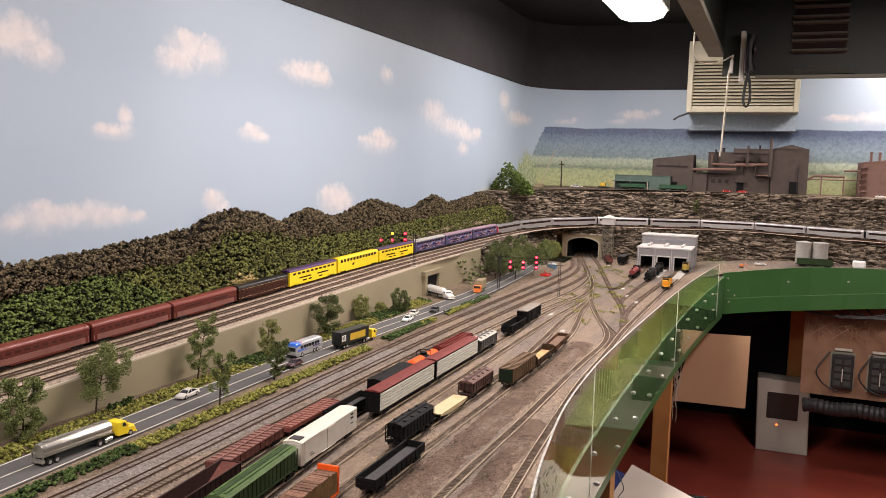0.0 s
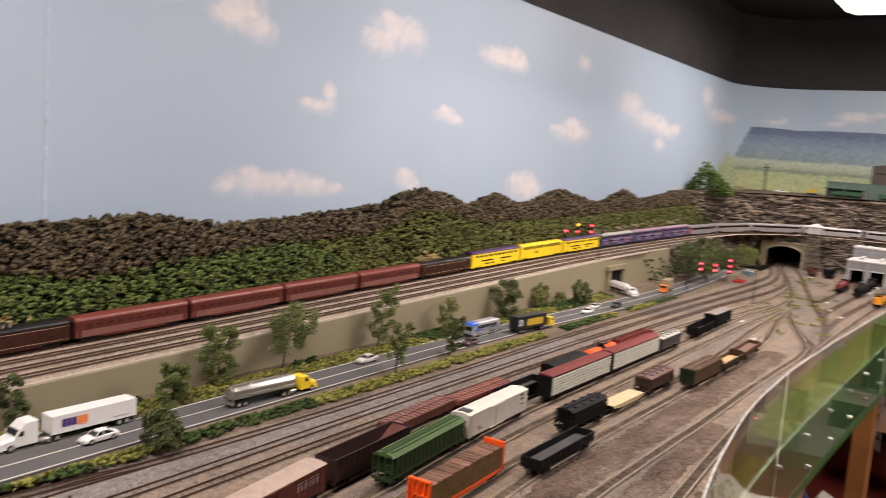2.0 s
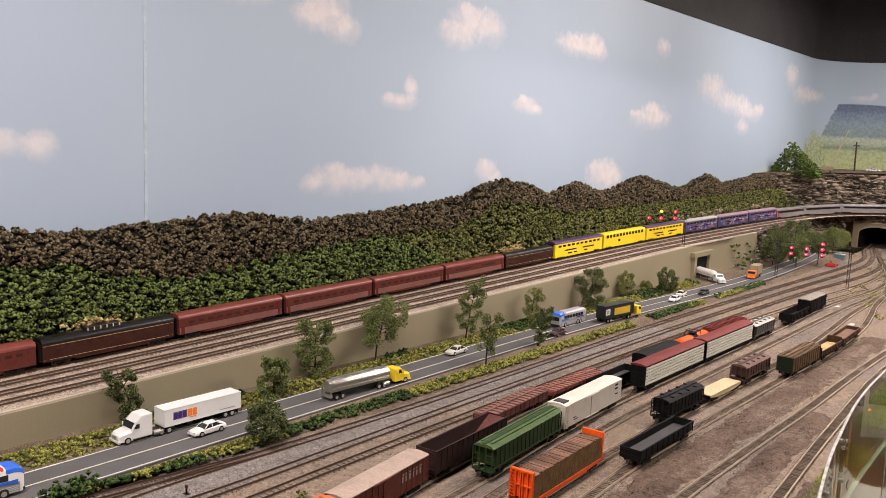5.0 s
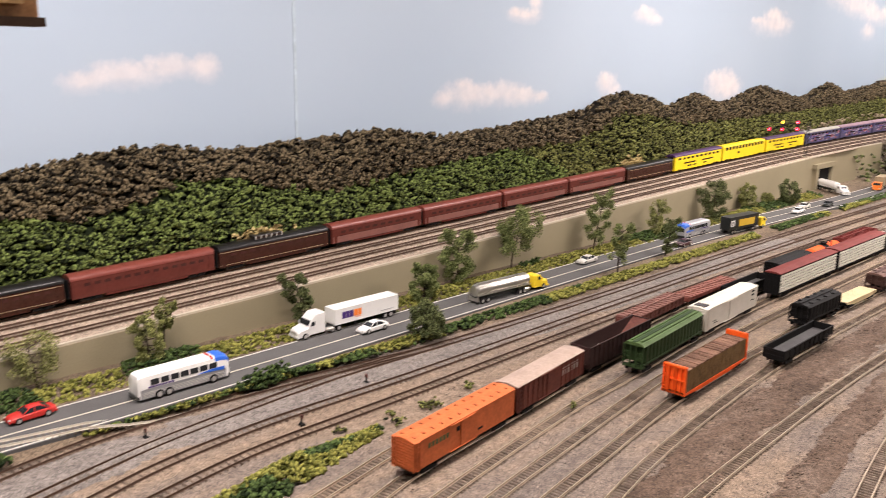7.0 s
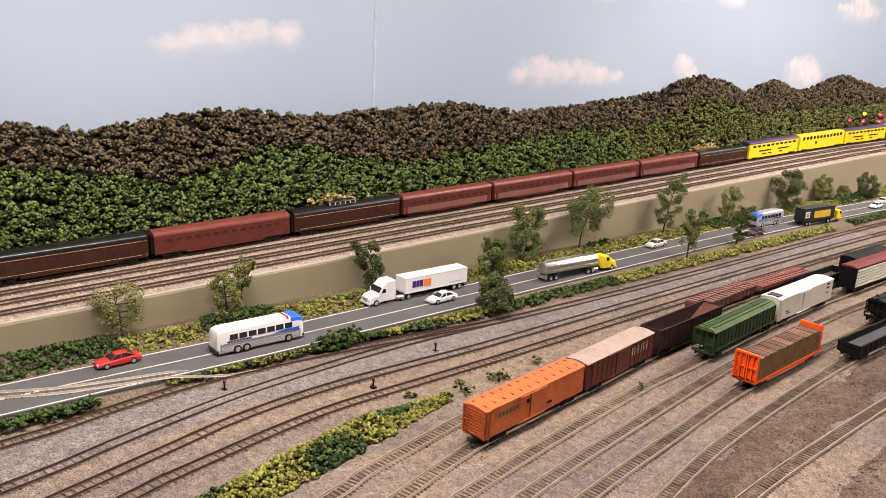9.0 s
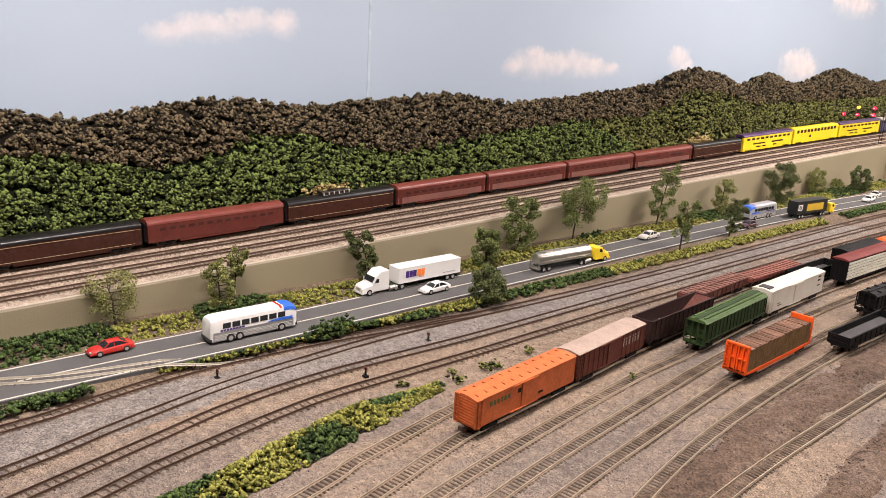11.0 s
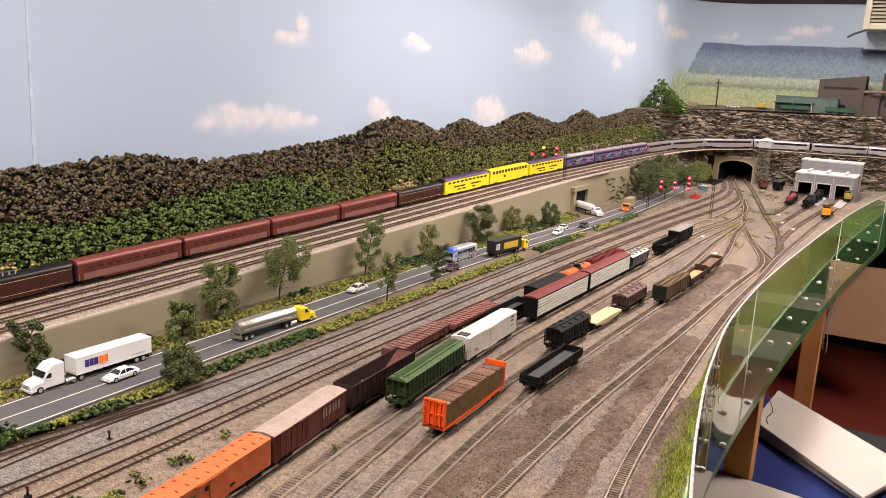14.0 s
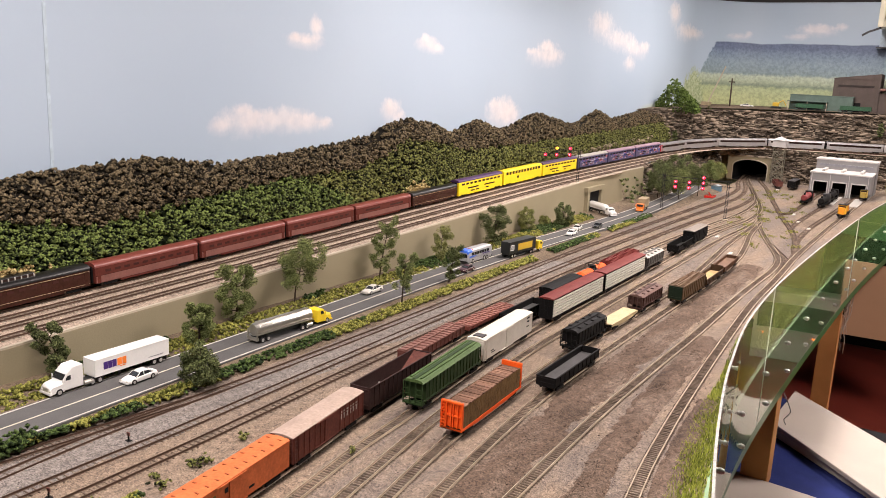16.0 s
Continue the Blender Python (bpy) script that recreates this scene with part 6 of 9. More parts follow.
def flat_car(L):
    car = thing("flatcar", "empty cream-yellow fishbelly flatcar", "freight car", group="freight cars in the yard")
    hw, z = 0.017, 0.0165
    b = Build()
    for s in (-1, 1):
        b.prism([(-L / 2, z), (L / 2, z), (L / 2, z - 0.004), (L / 4, z - 0.0085), (-L / 4, z - 0.0085), (-L / 2, z - 0.004)], min(s * hw, s * (hw - 0.0015)), max(s * hw, s * (hw - 0.0015)), "x")
    part("side_sill", b, P_YELLOW, car)
    for k in range(22):
        y0 = -L / 2 + L * k / 22
        part("deck_plank", Build().box(-hw, hw, y0 + 0.0002, y0 + L / 22 - 0.0002, z - 0.0012, z + 0.0006), P_YELLOW, car)
    running_gear(car, L, 0.024)
    return car


T_LINES = {k: spline(v, 0.02) for k, v in dict(O=T_O, O1=T_O1, A=T_A, T3=T_3, T4=T_4, T9=T_9, T6=T_6, T7=T_7, T8=T_8, T10=T_10).items()}


def set_on(car, track_name, y, L=0.15, z=RAILTOP, flip=False):
    ln = T_LINES[track_name]
    x0, x1 = (float(np.interp(v, ln[:, 1], ln[:, 0])) for v in (y - L * 0.35, y + L * 0.35))
    car.matrix_world = pose((x0 + x1) / 2, y, z, 0, 0, -math.degrees(math.atan2(x1 - x0, L * 0.7)) + (180 if flip else 0))
    return car


M_LETTER = worn("pale_lettering", (0.35, 0.30, 0.26))
M_LETTERG = worn("faded_green_lettering", (0.10, 0.12, 0.05))
set_on(boxcar(0.204, P_ORANGE, P_ORANGE, "weathered orange boxcar with slotted roof seams", slots=True, bars=((M_LETTERG, [(-0.075 + i * 0.0068, 0.036, 0.0045, 0.0065) for i in range(6)]), (P_BLACK, [(0.026, 0.021, 0.010, 0.003), (-0.020, 0.037, 0.006, 0.006)]))), "O", 0.782, 0.2)
set_on(boxcar(0.182, P_BROWN, P_TANROOF, "dark brown boxcar with a dusty tan roof", ribs=14, roofribs=0, endm=P_MAROON, bars=((M_LETTER, [(0.028 + i * 0.0085, 0.039 - 0.004 * (k % 2), 0.0045, 0.0018) for i in range(6) for k in range(2)] + [(0.028 + i * 0.0085, 0.031, 0.003, 0.006) for i in range(6)]),)), "O", 0.980, 0.18)
set_on(gondola(0.195, worn("dark_hopper_brown", (0.04, 0.02, 0.018)), "empty dark brown open hopper with sloping ends", H=0.046, slope=True, ribs=14, name="open_hopper"), "O", 1.187, 0.19)
set_on(gondola(0.165, P_BLACK, "low black gondola with a flat load", H=0.030, load=P_GREY), "O", 1.70, 0.16)
set_on(boxcar(0.17, P_BLACK, P_BLACK, "sooty black ribbed boxcar", H=0.049, ribs=12), "O", 1.90, 0.16)
set_on(tank_car(0.165), "O", 2.09, 0.16)
set_on(gondola(0.21, P_RED, "rust-red gondola with a ribbed cover", H=0.042, cover=P_RED), "O", 2.30, 0.2)
set_on(gondola(0.20, P_MAROON, "faded maroon gondola with a ribbed cover", H=0.027, cover=worn("faded_maroon_cover", (0.22, 0.11, 0.09))), "O1", 1.405, 0.2)
set_on(gondola(0.20, worn("faded_red_oxide", (0.19, 0.06, 0.045)), "faded red gondola with raised ribs", H=0.0195, cover=worn("faded_red_ribs", (0.27, 0.12, 0.095))), "O1", 1.625, 0.2)
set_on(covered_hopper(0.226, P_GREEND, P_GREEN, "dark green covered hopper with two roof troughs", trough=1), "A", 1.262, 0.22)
set_on(boxcar(0.219, P_WHITE, P_WHITE, "off-white refrigerator boxcar with a roof hatch", H=0.0535, roofribs=0, hatch=P_GREY, bars=((P_BLACK, [(0.088, 0.045, 0.012, 0.003), (0.088, 0.038, 0.012, 0.003), (0.088, 0.028, 0.012, 0.002), (-0.075, 0.024, 0.012, 0.0015), (-0.07, 0.020, 0.016, 0.0015)]),)), "A", 1.496, 0.21)
set_on(rack_car(0.292, "tall pale-sided rack car with a rust-red roof"), "A", 1.855, 0.28)
set_on(rack_car(0.292, "tall pale-sided rack car with a rust-red roof"), "A", 2.16, 0.28)
# sides take a darker grey than the hatched roof
set_on(covered_hopper(0.15, worn("dark_hopper_grey", (0.085, 0.078, 0.070)), P_LGREY, "grey covered hopper with darker sides and a pale hatched roof", H=0.046, round_hatches=4, ribs=8), "A", 2.395, 0.15)
set_on(gondola(0.17, P_BLACK, "black gondola on a far yard track", H=0.032), "A", 2.70, 0.16)
set_on(boxcar(0.17, P_BLACK, worn("dusty_grey_roof", (0.24, 0.21, 0.18)), "dark boxcar with a pale dusty roof", ribs=10), "A", 2.885, 0.16)
set_on(lumber_car(0.21), "T3", 1.215, 0.2)
set_on(covered_hopper(0.15, P_BLACK, P_BLACK, "black covered hopper with round hatches", H=0.047, round_hatches=4, ribs=9), "T3", 1.635, 0.15)
set_on(flat_car(0.145), "T3", 1.815, 0.14)
set_on(covered_hopper(0.145, worn("grimy_brown", (0.075, 0.04, 0.033)), worn("grimy_brown_roof", (0.15, 0.09, 0.075)), "grimy brown covered hopper", H=0.043, round_hatches=4, ribs=8), "T3", 1.985, 0.15)
set_on(gondola(0.195, P_BLACK, "black gondola with a flat dark grey load", H=0.0285, load=P_GREY, ribs=10), "T4", 1.447, 0.19)
set_on(gondola(0.185, mat("weathered_brown_side", (0.045, 0.038, 0.022), 0.7, vary=0.4, scale=22, tint=(0.15, 0.085, 0.04)), "weathered brown high-sided car with a green end and brown load", H=0.044, load=None, ends=0.0, cover=worn("scrap_brown", (0.19, 0.125, 0.08), dirt=0.45), endm=worn("green_end", (0.014, 0.026, 0.014)), name="scrap_car"), "T4", 2.145, 0.18)
set_on(gondola(0.165, worn("dark_rust", (0.06, 0.035, 0.02)), "rusty low gondola with a tan load", H=0.026, load=worn("tan_load", (0.40, 0.27, 0.12)), ends=0.008), "T4", 2.335, 0.16)
set_on(gondola(0.185, worn("rusty_brown", (0.10, 0.05, 0.028)), "empty rusty brown gondola", H=0.026, load=worn("rust_floor", (0.14, 0.08, 0.05))), "T4", 2.53, 0.18)


def locomotive(L, side, hood, label, steam=False):
    car = thing("locomotive", label, "locomotive", group="engines by the engine house")
    part("walkway", Build().box(-0.016, 0.016, -L / 2, L / 2, 0.0115, 0.015), P_BLACK, car)
    if steam:
        part("boiler", Build().tube([(0, -L / 2 + 0.002, 0.030), (0, -L / 2 + 0.006, 0.030), (0, L * 0.2, 0.031)], [0.010, 0.0135, 0.0145], 16), side, car, smooth=True)
        part("stack", Build().tube([(0, -L / 2 + 0.016, 0.040), (0, -L / 2 + 0.016, 0.051)], [0.0035, 0.0045], 10), P_BLACK, car, smooth=True)
        part("sand_dome", Build().tube([(0, -0.01, 0.040), (0, -0.01, 0.049)], [0.006, 0.004], 12), side, car, smooth=True)
        part("cab", Build().box(-0.016, 0.016, L * 0.2, L * 0.34, 0.013, 0.050), hood, car, bevel=0.001)
        part("tender", Build().box(-0.015, 0.015, L * 0.36, L / 2, 0.013, 0.037), side, car, bevel=0.001)
    else:
        part("hood", Build().box(-0.010, 0.010, -L / 2 + 0.006, L / 2 - 0.006, 0.015, 0.043), side, car, bevel=0.0015)
        part("cab", Build().box(-0.0155, 0.0155, -L / 2 + 0.022, -L / 2 + 0.05, 0.015, 0.052), hood, car, bevel=0.001)
        part("roof", Build().box(-0.016, 0.016, -L / 2 + 0.02, -L / 2 + 0.052, 0.052, 0.0535).box(-0.0105, 0.0105, -L / 2 + 0.052, L / 2 - 0.006, 0.043, 0.0445), P_BLACK, car, "black roof")
        part("windscreen", Build().box(-0.013, 0.013, -L / 2 + 0.0212, -L / 2 + 0.0222, 0.042, 0.049), P_GLASS, car)
    running_gear(car, L)
    return car


set_on(locomotive(0.19, worn("steam_red", (0.22, 0.05, 0.05)), P_BLACK, "red and black steam locomotive", True), "T9", 4.27, 0.18)
set_on(locomotive(0.20, P_BLACK, P_GREY, "black steam locomotive on the engine lead", True), "T10", 4.22, 0.18)
set_on(locomotive(0.20, P_BLACK, P_BLACK, "black steam locomotive by the engine house", True), "T10", 4.45, 0.18)
set_on(locomotive(0.16, worn("engine_orange", (0.75, 0.28, 0.02)), worn("engine_yellow", (0.7, 0.36, 0.03)), "orange and black diesel switcher"), "T6", 3.95, 0.15)
set_on(locomotive(0.16, worn("dull_yellow", (0.36, 0.25, 0.06)), worn("dull_yellow_cab", (0.4, 0.28, 0.06)), "dull yellow diesel beside the engine house"), "T6", 4.63, 0.15)
set_on(gondola(0.15, P_MAROON, "small maroon gondola near the tunnel", H=0.034), "T7", 4.78, 0.14).location = (-0.405, 4.78, RAILTOP)
set_on(boxcar(0.16, P_BLACK, P_GREY, "dark grey boxcar near the tunnel", H=0.046), "T9", 4.66, 0.14).location = (-0.328, 4.80, RAILTOP)

# ---- passenger trains on the upper main line ----
ULINE = offset(upper_line, 0.0)
USS = zline(ULINE)


def at_s(s):
    return np.array([np.interp(s, USS, ULINE[:, 0]), np.interp(s, USS, ULINE[:, 1]), np.interp(s, USS, UZ)])


def put_on_main(car, s, L):
    a, c = at_s(s - L * 0.36), at_s(s + L * 0.36)
    m = (a + c) / 2
    d = c - a
    car.matrix_world = pose(m[0], m[1], m[2] + 0.0042, math.degrees(math.atan2(d[2], math.hypot(d[0], d[1]))), 0, -math.degrees(math.atan2(d[0], d[1])))
    return car


def coach(L, side, roofm, label, H=0.050, stripe=None, dome=False, windows=12, lower=None, name="passenger_coach", group="coaches of the long passenger train", glass=None):
    glass = glass or P_GLASSR
    car = thing(name, label, "passenger coach", group=group)
    hw, z0 = 0.0172, 0.0085
    eave = H - 0.010
    part("body", Build().box(-hw, hw, -L / 2 + 0.004, L / 2 - 0.004, z0, eave), side, car, bevel=0.0008)
    prof = [(-hw - 0.0004, eave)] + [(-hw * math.cos(a) * (1.02), eave + 0.0095 * math.sin(a) ** (0.6)) for a in np.linspace(0.15, math.pi - 0.15, 11)] + [(hw + 0.0004, eave)]
    part("roof", Build().prism(prof, -L / 2 + 0.0035, L / 2 - 0.0035), roofm, car, smooth=True)
    for s in (-1, 1):
        for k in range(windows):
            y = -L / 2 + 0.022 + (L - 0.044) * (k + 0.5) / windows
            wl = (L - 0.044) / windows * 0.58 if windows > 1 else L - 0.02
            part("window", Build().box(min(s * hw, s * (hw + 0.0004)), max(s * hw, s * (hw + 0.0004)), y - wl / 2, y + wl / 2, eave - (0.0115 if windows > 1 else 0.0125), eave - (0.0065 if windows > 1 else 0.002)), glass, car)
        for y in (-L / 2 + 0.012, L / 2 - 0.012):
            part("vestibule_door", Build().box(min(s * hw, s * (hw + 0.0005)), max(s * hw, s * (hw + 0.0005)), y - 0.004, y + 0.004, z0 + 0.001, eave - 0.003), side, car)
        if lower:
            part("lower_panel", Build().box(min(s * hw, s * (hw + 0.0003)), max(s * hw, s * (hw + 0.0003)), -L / 2 + 0.006, L / 2 - 0.006, z0 + 0.001, z0 + 0.0145), lower, car, "paler red lower side")
            part("belt_line", Build().box(min(s * hw, s * (hw + 0.0005)), max(s * hw, s * (hw + 0.0005)), -L / 2 + 0.006, L / 2 - 0.006, z0 + 0.0145, z0 + 0.0152), P_TUSCAN, car, "dark belt line")
        if stripe:
            part("stripe", Build().box(min(s * hw, s * (hw + 0.0003)), max(s * hw, s * (hw + 0.0003)), -L / 2 + 0.006, L / 2 - 0.006, eave - 0.0035, eave - 0.0028)
                 .box(min(s * hw, s * (hw + 0.0003)), max(s * hw, s * (hw + 0.0003)), -L / 2 + 0.006, L / 2 - 0.006, z0 + 0.004, z0 + 0.0046), stripe, car, "thin cream stripe")
        part("skirt", Build().box(s * hw - 0.002 if s > 0 else -hw, s * hw if s > 0 else -hw + 0.002, -L / 2 + 0.06, L / 2 - 0.06, 0.005, z0), side, car)
        part("diaphragm", Build().box(-0.010, 0.010, min(s * (L / 2 - 0.004), s * L / 2), max(s * (L / 2 - 0.004), s * L / 2), 0.010, eave + 0.002), P_BLACK, car, "black gangway")
        bogie(car, s * (L / 2 - 0.038), wheelbase=0.026)
    if dome:
        part("dome", Build().prism([(-0.012, H - 0.002), (-0.009, H + 0.006), (0.009, H + 0.006), (0.012, H - 0.002)], -0.045, 0.02), P_COACHB, car, bevel=0.001)
        part("dome_glazing", Build().box(0.0098, 0.0118, -0.042, 0.017, H + 0.0, H + 0.0045), P_GLASS, car, "dome windows")
        b = Build()
        for k in range(6):
            y = -0.042 + k * 0.0118
            b.box(0.0105, 0.0124, y - 0.001, y + 0.001, H - 0.0005, H + 0.005)
        part("dome_frame", b, P_LGREY, car, "pale window bars")
    return car


def bilevel(L, side, roofm, label, H=0.0575, upper=11, dots=None, fullglass=False, strip=None):
    car = thing("bilevel_coach", label, "passenger coach", group="coaches of the long passenger train")
    hw, z0 = 0.0175, 0.0055
    eave = H - 0.008
    part("body", Build().prism([(-hw, z0), (hw, z0), (hw, eave), (-hw, eave)], -L / 2 + 0.004, L / 2 - 0.004), side, car, bevel=0.0008)
    prof = [(-hw, eave)] + [(-hw * math.cos(a), eave + 0.008 * math.sin(a) ** 0.6) for a in np.linspace(0.1, math.pi - 0.1, 11)] + [(hw, eave)]
    part("roof", Build().prism(prof, -L / 2 + 0.0035, L / 2 - 0.0035), roofm, car, smooth=True)
    for s in (-1, 1):
        for k in range(upper):
            y = -L / 2 + 0.018 + (L - 0.036) * (k + 0.5) / upper
            wl = (L - 0.036) / upper * 0.66
            zt = (eave - 0.011, eave - 0.0045) if not fullglass else (eave - 0.010, eave + 0.0005)
            part("window", Build().box(min(s * hw, s * (hw + 0.0004)), max(s * hw, s * (hw + 0.0004)), y - wl / 2, y + wl / 2, *zt), P_GLASS, car)
        if not fullglass:
            for y0, y1, z in ((-0.09, -0.02, 0.026), (0.02, 0.09, 0.026), (-0.07, -0.045, 0.016), (-0.035, -0.015, 0.016), (0.03, 0.05, 0.016)):
                part("lower_window", Build().box(min(s * hw, s * (hw + 0.0004)), max(s * hw, s * (hw + 0.0004)), y0 * L / 0.3, y1 * L / 0.3, z - 0.002, z + 0.0022), P_GLASS, car)
        else:
            part("lower_window", Build().box(min(s * hw, s * (hw + 0.0004)), max(s * hw, s * (hw + 0.0004)), -0.05, -0.036, 0.022, 0.030), P_GLASS, car)
        part("diaphragm", Build().box(-0.010, 0.010, min(s * (L / 2 - 0.004), s * L / 2), max(s * (L / 2 - 0.004), s * L / 2), 0.012, eave), P_BLACK, car, "black gangway")
        bogie(car, s * (L / 2 - 0.04), wheelbase=0.026)
        part("wheel_well", Build().box(min(s * hw, -s * hw), max(s * hw, -s * hw), s * (L / 2 - 0.04) - 0.02, s * (L / 2 - 0.04) + 0.02, z0 - 0.0005, z0 + 0.004), P_BLACK, car)
    if strip:
        r = np.random.default_rng(int(L * 1e4) + len(label))
        for mm in strip:
            for k in range(26):
                y = r.uniform(-L / 2 + 0.012, L / 2 - 0.02); z = r.uniform(0.010, eave - 0.014)
                w, h = r.uniform(0.006, 0.022), r.uniform(0.002, 0.006)
                part("graffiti_patch", Build().prism([(y, z), (y + w, z + r.uniform(0, 0.004)), (y + w * 0.8, z + h + 0.002), (y + w * 0.1, z + h)], hw + 0.0001, hw + 0.0004, "x"), mm, car, "painted graffiti patch")
    return car


S0 = 0.6
coach_ends = [-0.50, -0.235, 0.033, 0.301, 0.570, 0.842, 1.103, 1.366, 1.641, 1.912, 2.188, 2.453]
kinds = ["r", "r", "r", "t", "r", "d", "p", "p", "p", "r2", "t"]
# lower panel red, paler than the rest of the side
P_COACH2 = worn("coach_pale_lower_side", (0.20, 0.085, 0.07), 0.3, 0.25)
for a, c, kd in zip(coach_ends, coach_ends[1:], kinds):
    L = c - a - 0.003
    if kd == "t":
        car = coach(L, P_TUSCAN, P_COACHB, "dark brown streamlined coach with a black roof and cream stripes", stripe=P_GOLD, windows=14)
    elif kd == "d":
        car = coach(L, P_TUSCAN, P_COACHB, "dark brown dome coach with a black roof", stripe=P_GOLD, dome=True, windows=10)
    elif kd == "r2":
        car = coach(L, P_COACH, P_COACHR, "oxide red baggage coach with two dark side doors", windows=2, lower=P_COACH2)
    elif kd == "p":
        car = coach(L, P_COACH, P_COACHR, "oxide red coach with a paler lower side", windows=10, lower=P_COACH2)
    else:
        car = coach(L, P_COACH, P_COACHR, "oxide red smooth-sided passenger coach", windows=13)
    put_on_main(car, S0 + (a + c) / 2, L)
for a, c, kd in ((2.456, 2.766, 0), (2.768, 3.085, 1), (3.087, 3.395, 0)):
    L = c - a - 0.003
    car = bilevel(L, P_YEL, P_PURPLE if kd == 0 else P_YEL, "bright yellow bilevel coach with a purple roof" if kd == 0 else "bright yellow bilevel lounge coach with a tall window row", fullglass=kd == 1, upper=12 if kd else 10)
    put_on_main(car, S0 + (a + c) / 2, L)
P_GR1, P_GR2, P_GR3 = worn("graffiti_pink", (0.38, 0.12, 0.13)), worn("graffiti_white", (0.5, 0.45, 0.5)), worn("graffiti_blue", (0.05, 0.07, 0.28))
y = 3.397
for k in range(3):
    L = 0.30
    car = bilevel(L, P_NAVY, P_LGREY if k == 0 else worn("pink_grey_roof", (0.32, 0.22, 0.26)), "navy and purple bilevel coach covered in graffiti", strip=(P_GR1, P_GR2, P_GR3), upper=9)
    put_on_main(car, S0 + y + L / 2, L)
    y += L + 0.003
for k in range(10):
    L = 0.30
    if S0 + y + L > USS[-1] - 0.1:
        break
    car = coach(L, P_STAIN, P_STAINR, "stainless silver streamlined coach with a dark window band", windows=1, name="silver_coach", group="coaches of the silver train", glass=P_GLASS)
    if k == 0:
        part("tail_stripe", Build().box(-0.0176, 0.0176, -L / 2 + 0.0035, -L / 2 + 0.022, 0.010, 0.041), worn("tail_red", (0.5, 0.03, 0.05)), car, "red tail")
        part("marker_light", Build().tube([(0, -L / 2 + 0.003, 0.040), (0, -L / 2 - 0.002, 0.040)], 0.004, 10), emit("marker_red", (1.0, 0.05, 0.12), 12.0), car, "glowing red marker lamp")
    put_on_main(car, S0 + y + L / 2, L)
    y += L + 0.003

# ---- road vehicles ----
V_RED = worn("car_red", (0.46, 0.03, 0.024), 0.25, 0.06)
V_WHITE = worn("vehicle_white", (0.74, 0.73, 0.70), 0.35, 0.05)
V_SILVER = worn("car_silver", (0.55, 0.53, 0.48), 0.3, 0.06)
V_MAROON = worn("car_maroon", (0.06, 0.02, 0.025), 0.3, 0.1)
V_BLACK = worn("car_black_paint", (0.015, 0.017, 0.016), 0.3, 0.1)
V_GLASS = mat("vehicle_glass", (0.02, 0.022, 0.025), 0.1, vary=0.1)
V_TYRE = mat("tyre_rubber", (0.018, 0.017, 0.017), 0.8)
V_RIM = mat("wheel_rim", (0.55, 0.53, 0.5), 0.3, 0.6)
V_CHROME = mat("tank_chrome", (0.60, 0.57, 0.52), 0.30, 0.9, vary=0.08, bump=0)
V_BLUE = worn("bus_blue", (0.035, 0.14, 0.62), 0.3, 0.06)
V_BGREY = mat("bus_grey", (0.36, 0.36, 0.375), 0.3, 0.55, vary=0.12, scale=45)
V_BUS2 = mat("bus_silver", (0.44, 0.44, 0.45), 0.35, 0.35, vary=0.1, scale=45)
V_YEL = worn("cab_yellow", (0.85, 0.62, 0.03), 0.3, 0.06)
V_PURP = worn("sign_purple", (0.055, 0.02, 0.16), 0.4, 0.05)
V_ORNG = worn("sign_orange", (0.85, 0.22, 0.03), 0.4, 0.05)
V_LAMP = mat("lamp_lens", (0.6, 0.58, 0.5), 0.15)
V_TAN = worn("tan_box", (0.30, 0.24, 0.15), 0.6, 0.15)
V_OCHRE = worn("ochre_sign", (0.55, 0.36, 0.03), 0.5, 0.08)


def wheels(car, ys, hw, r=0.0037, w=0.0026):
    for y in ys:
        for s in (-1, 1):
            wh = part("wheel", Build().tube([(s * (hw - w), y, r), (s * (hw - w * 0.1), y, r), (s * hw, y, r)], [r, r, r * 0.9], 14), V_TYRE, car, smooth=True)
            part("rim", Build().tube([(s * hw, y, r), (s * (hw + 0.0002), y, r)], r * 0.58, 12), V_RIM, wh, smooth=True)


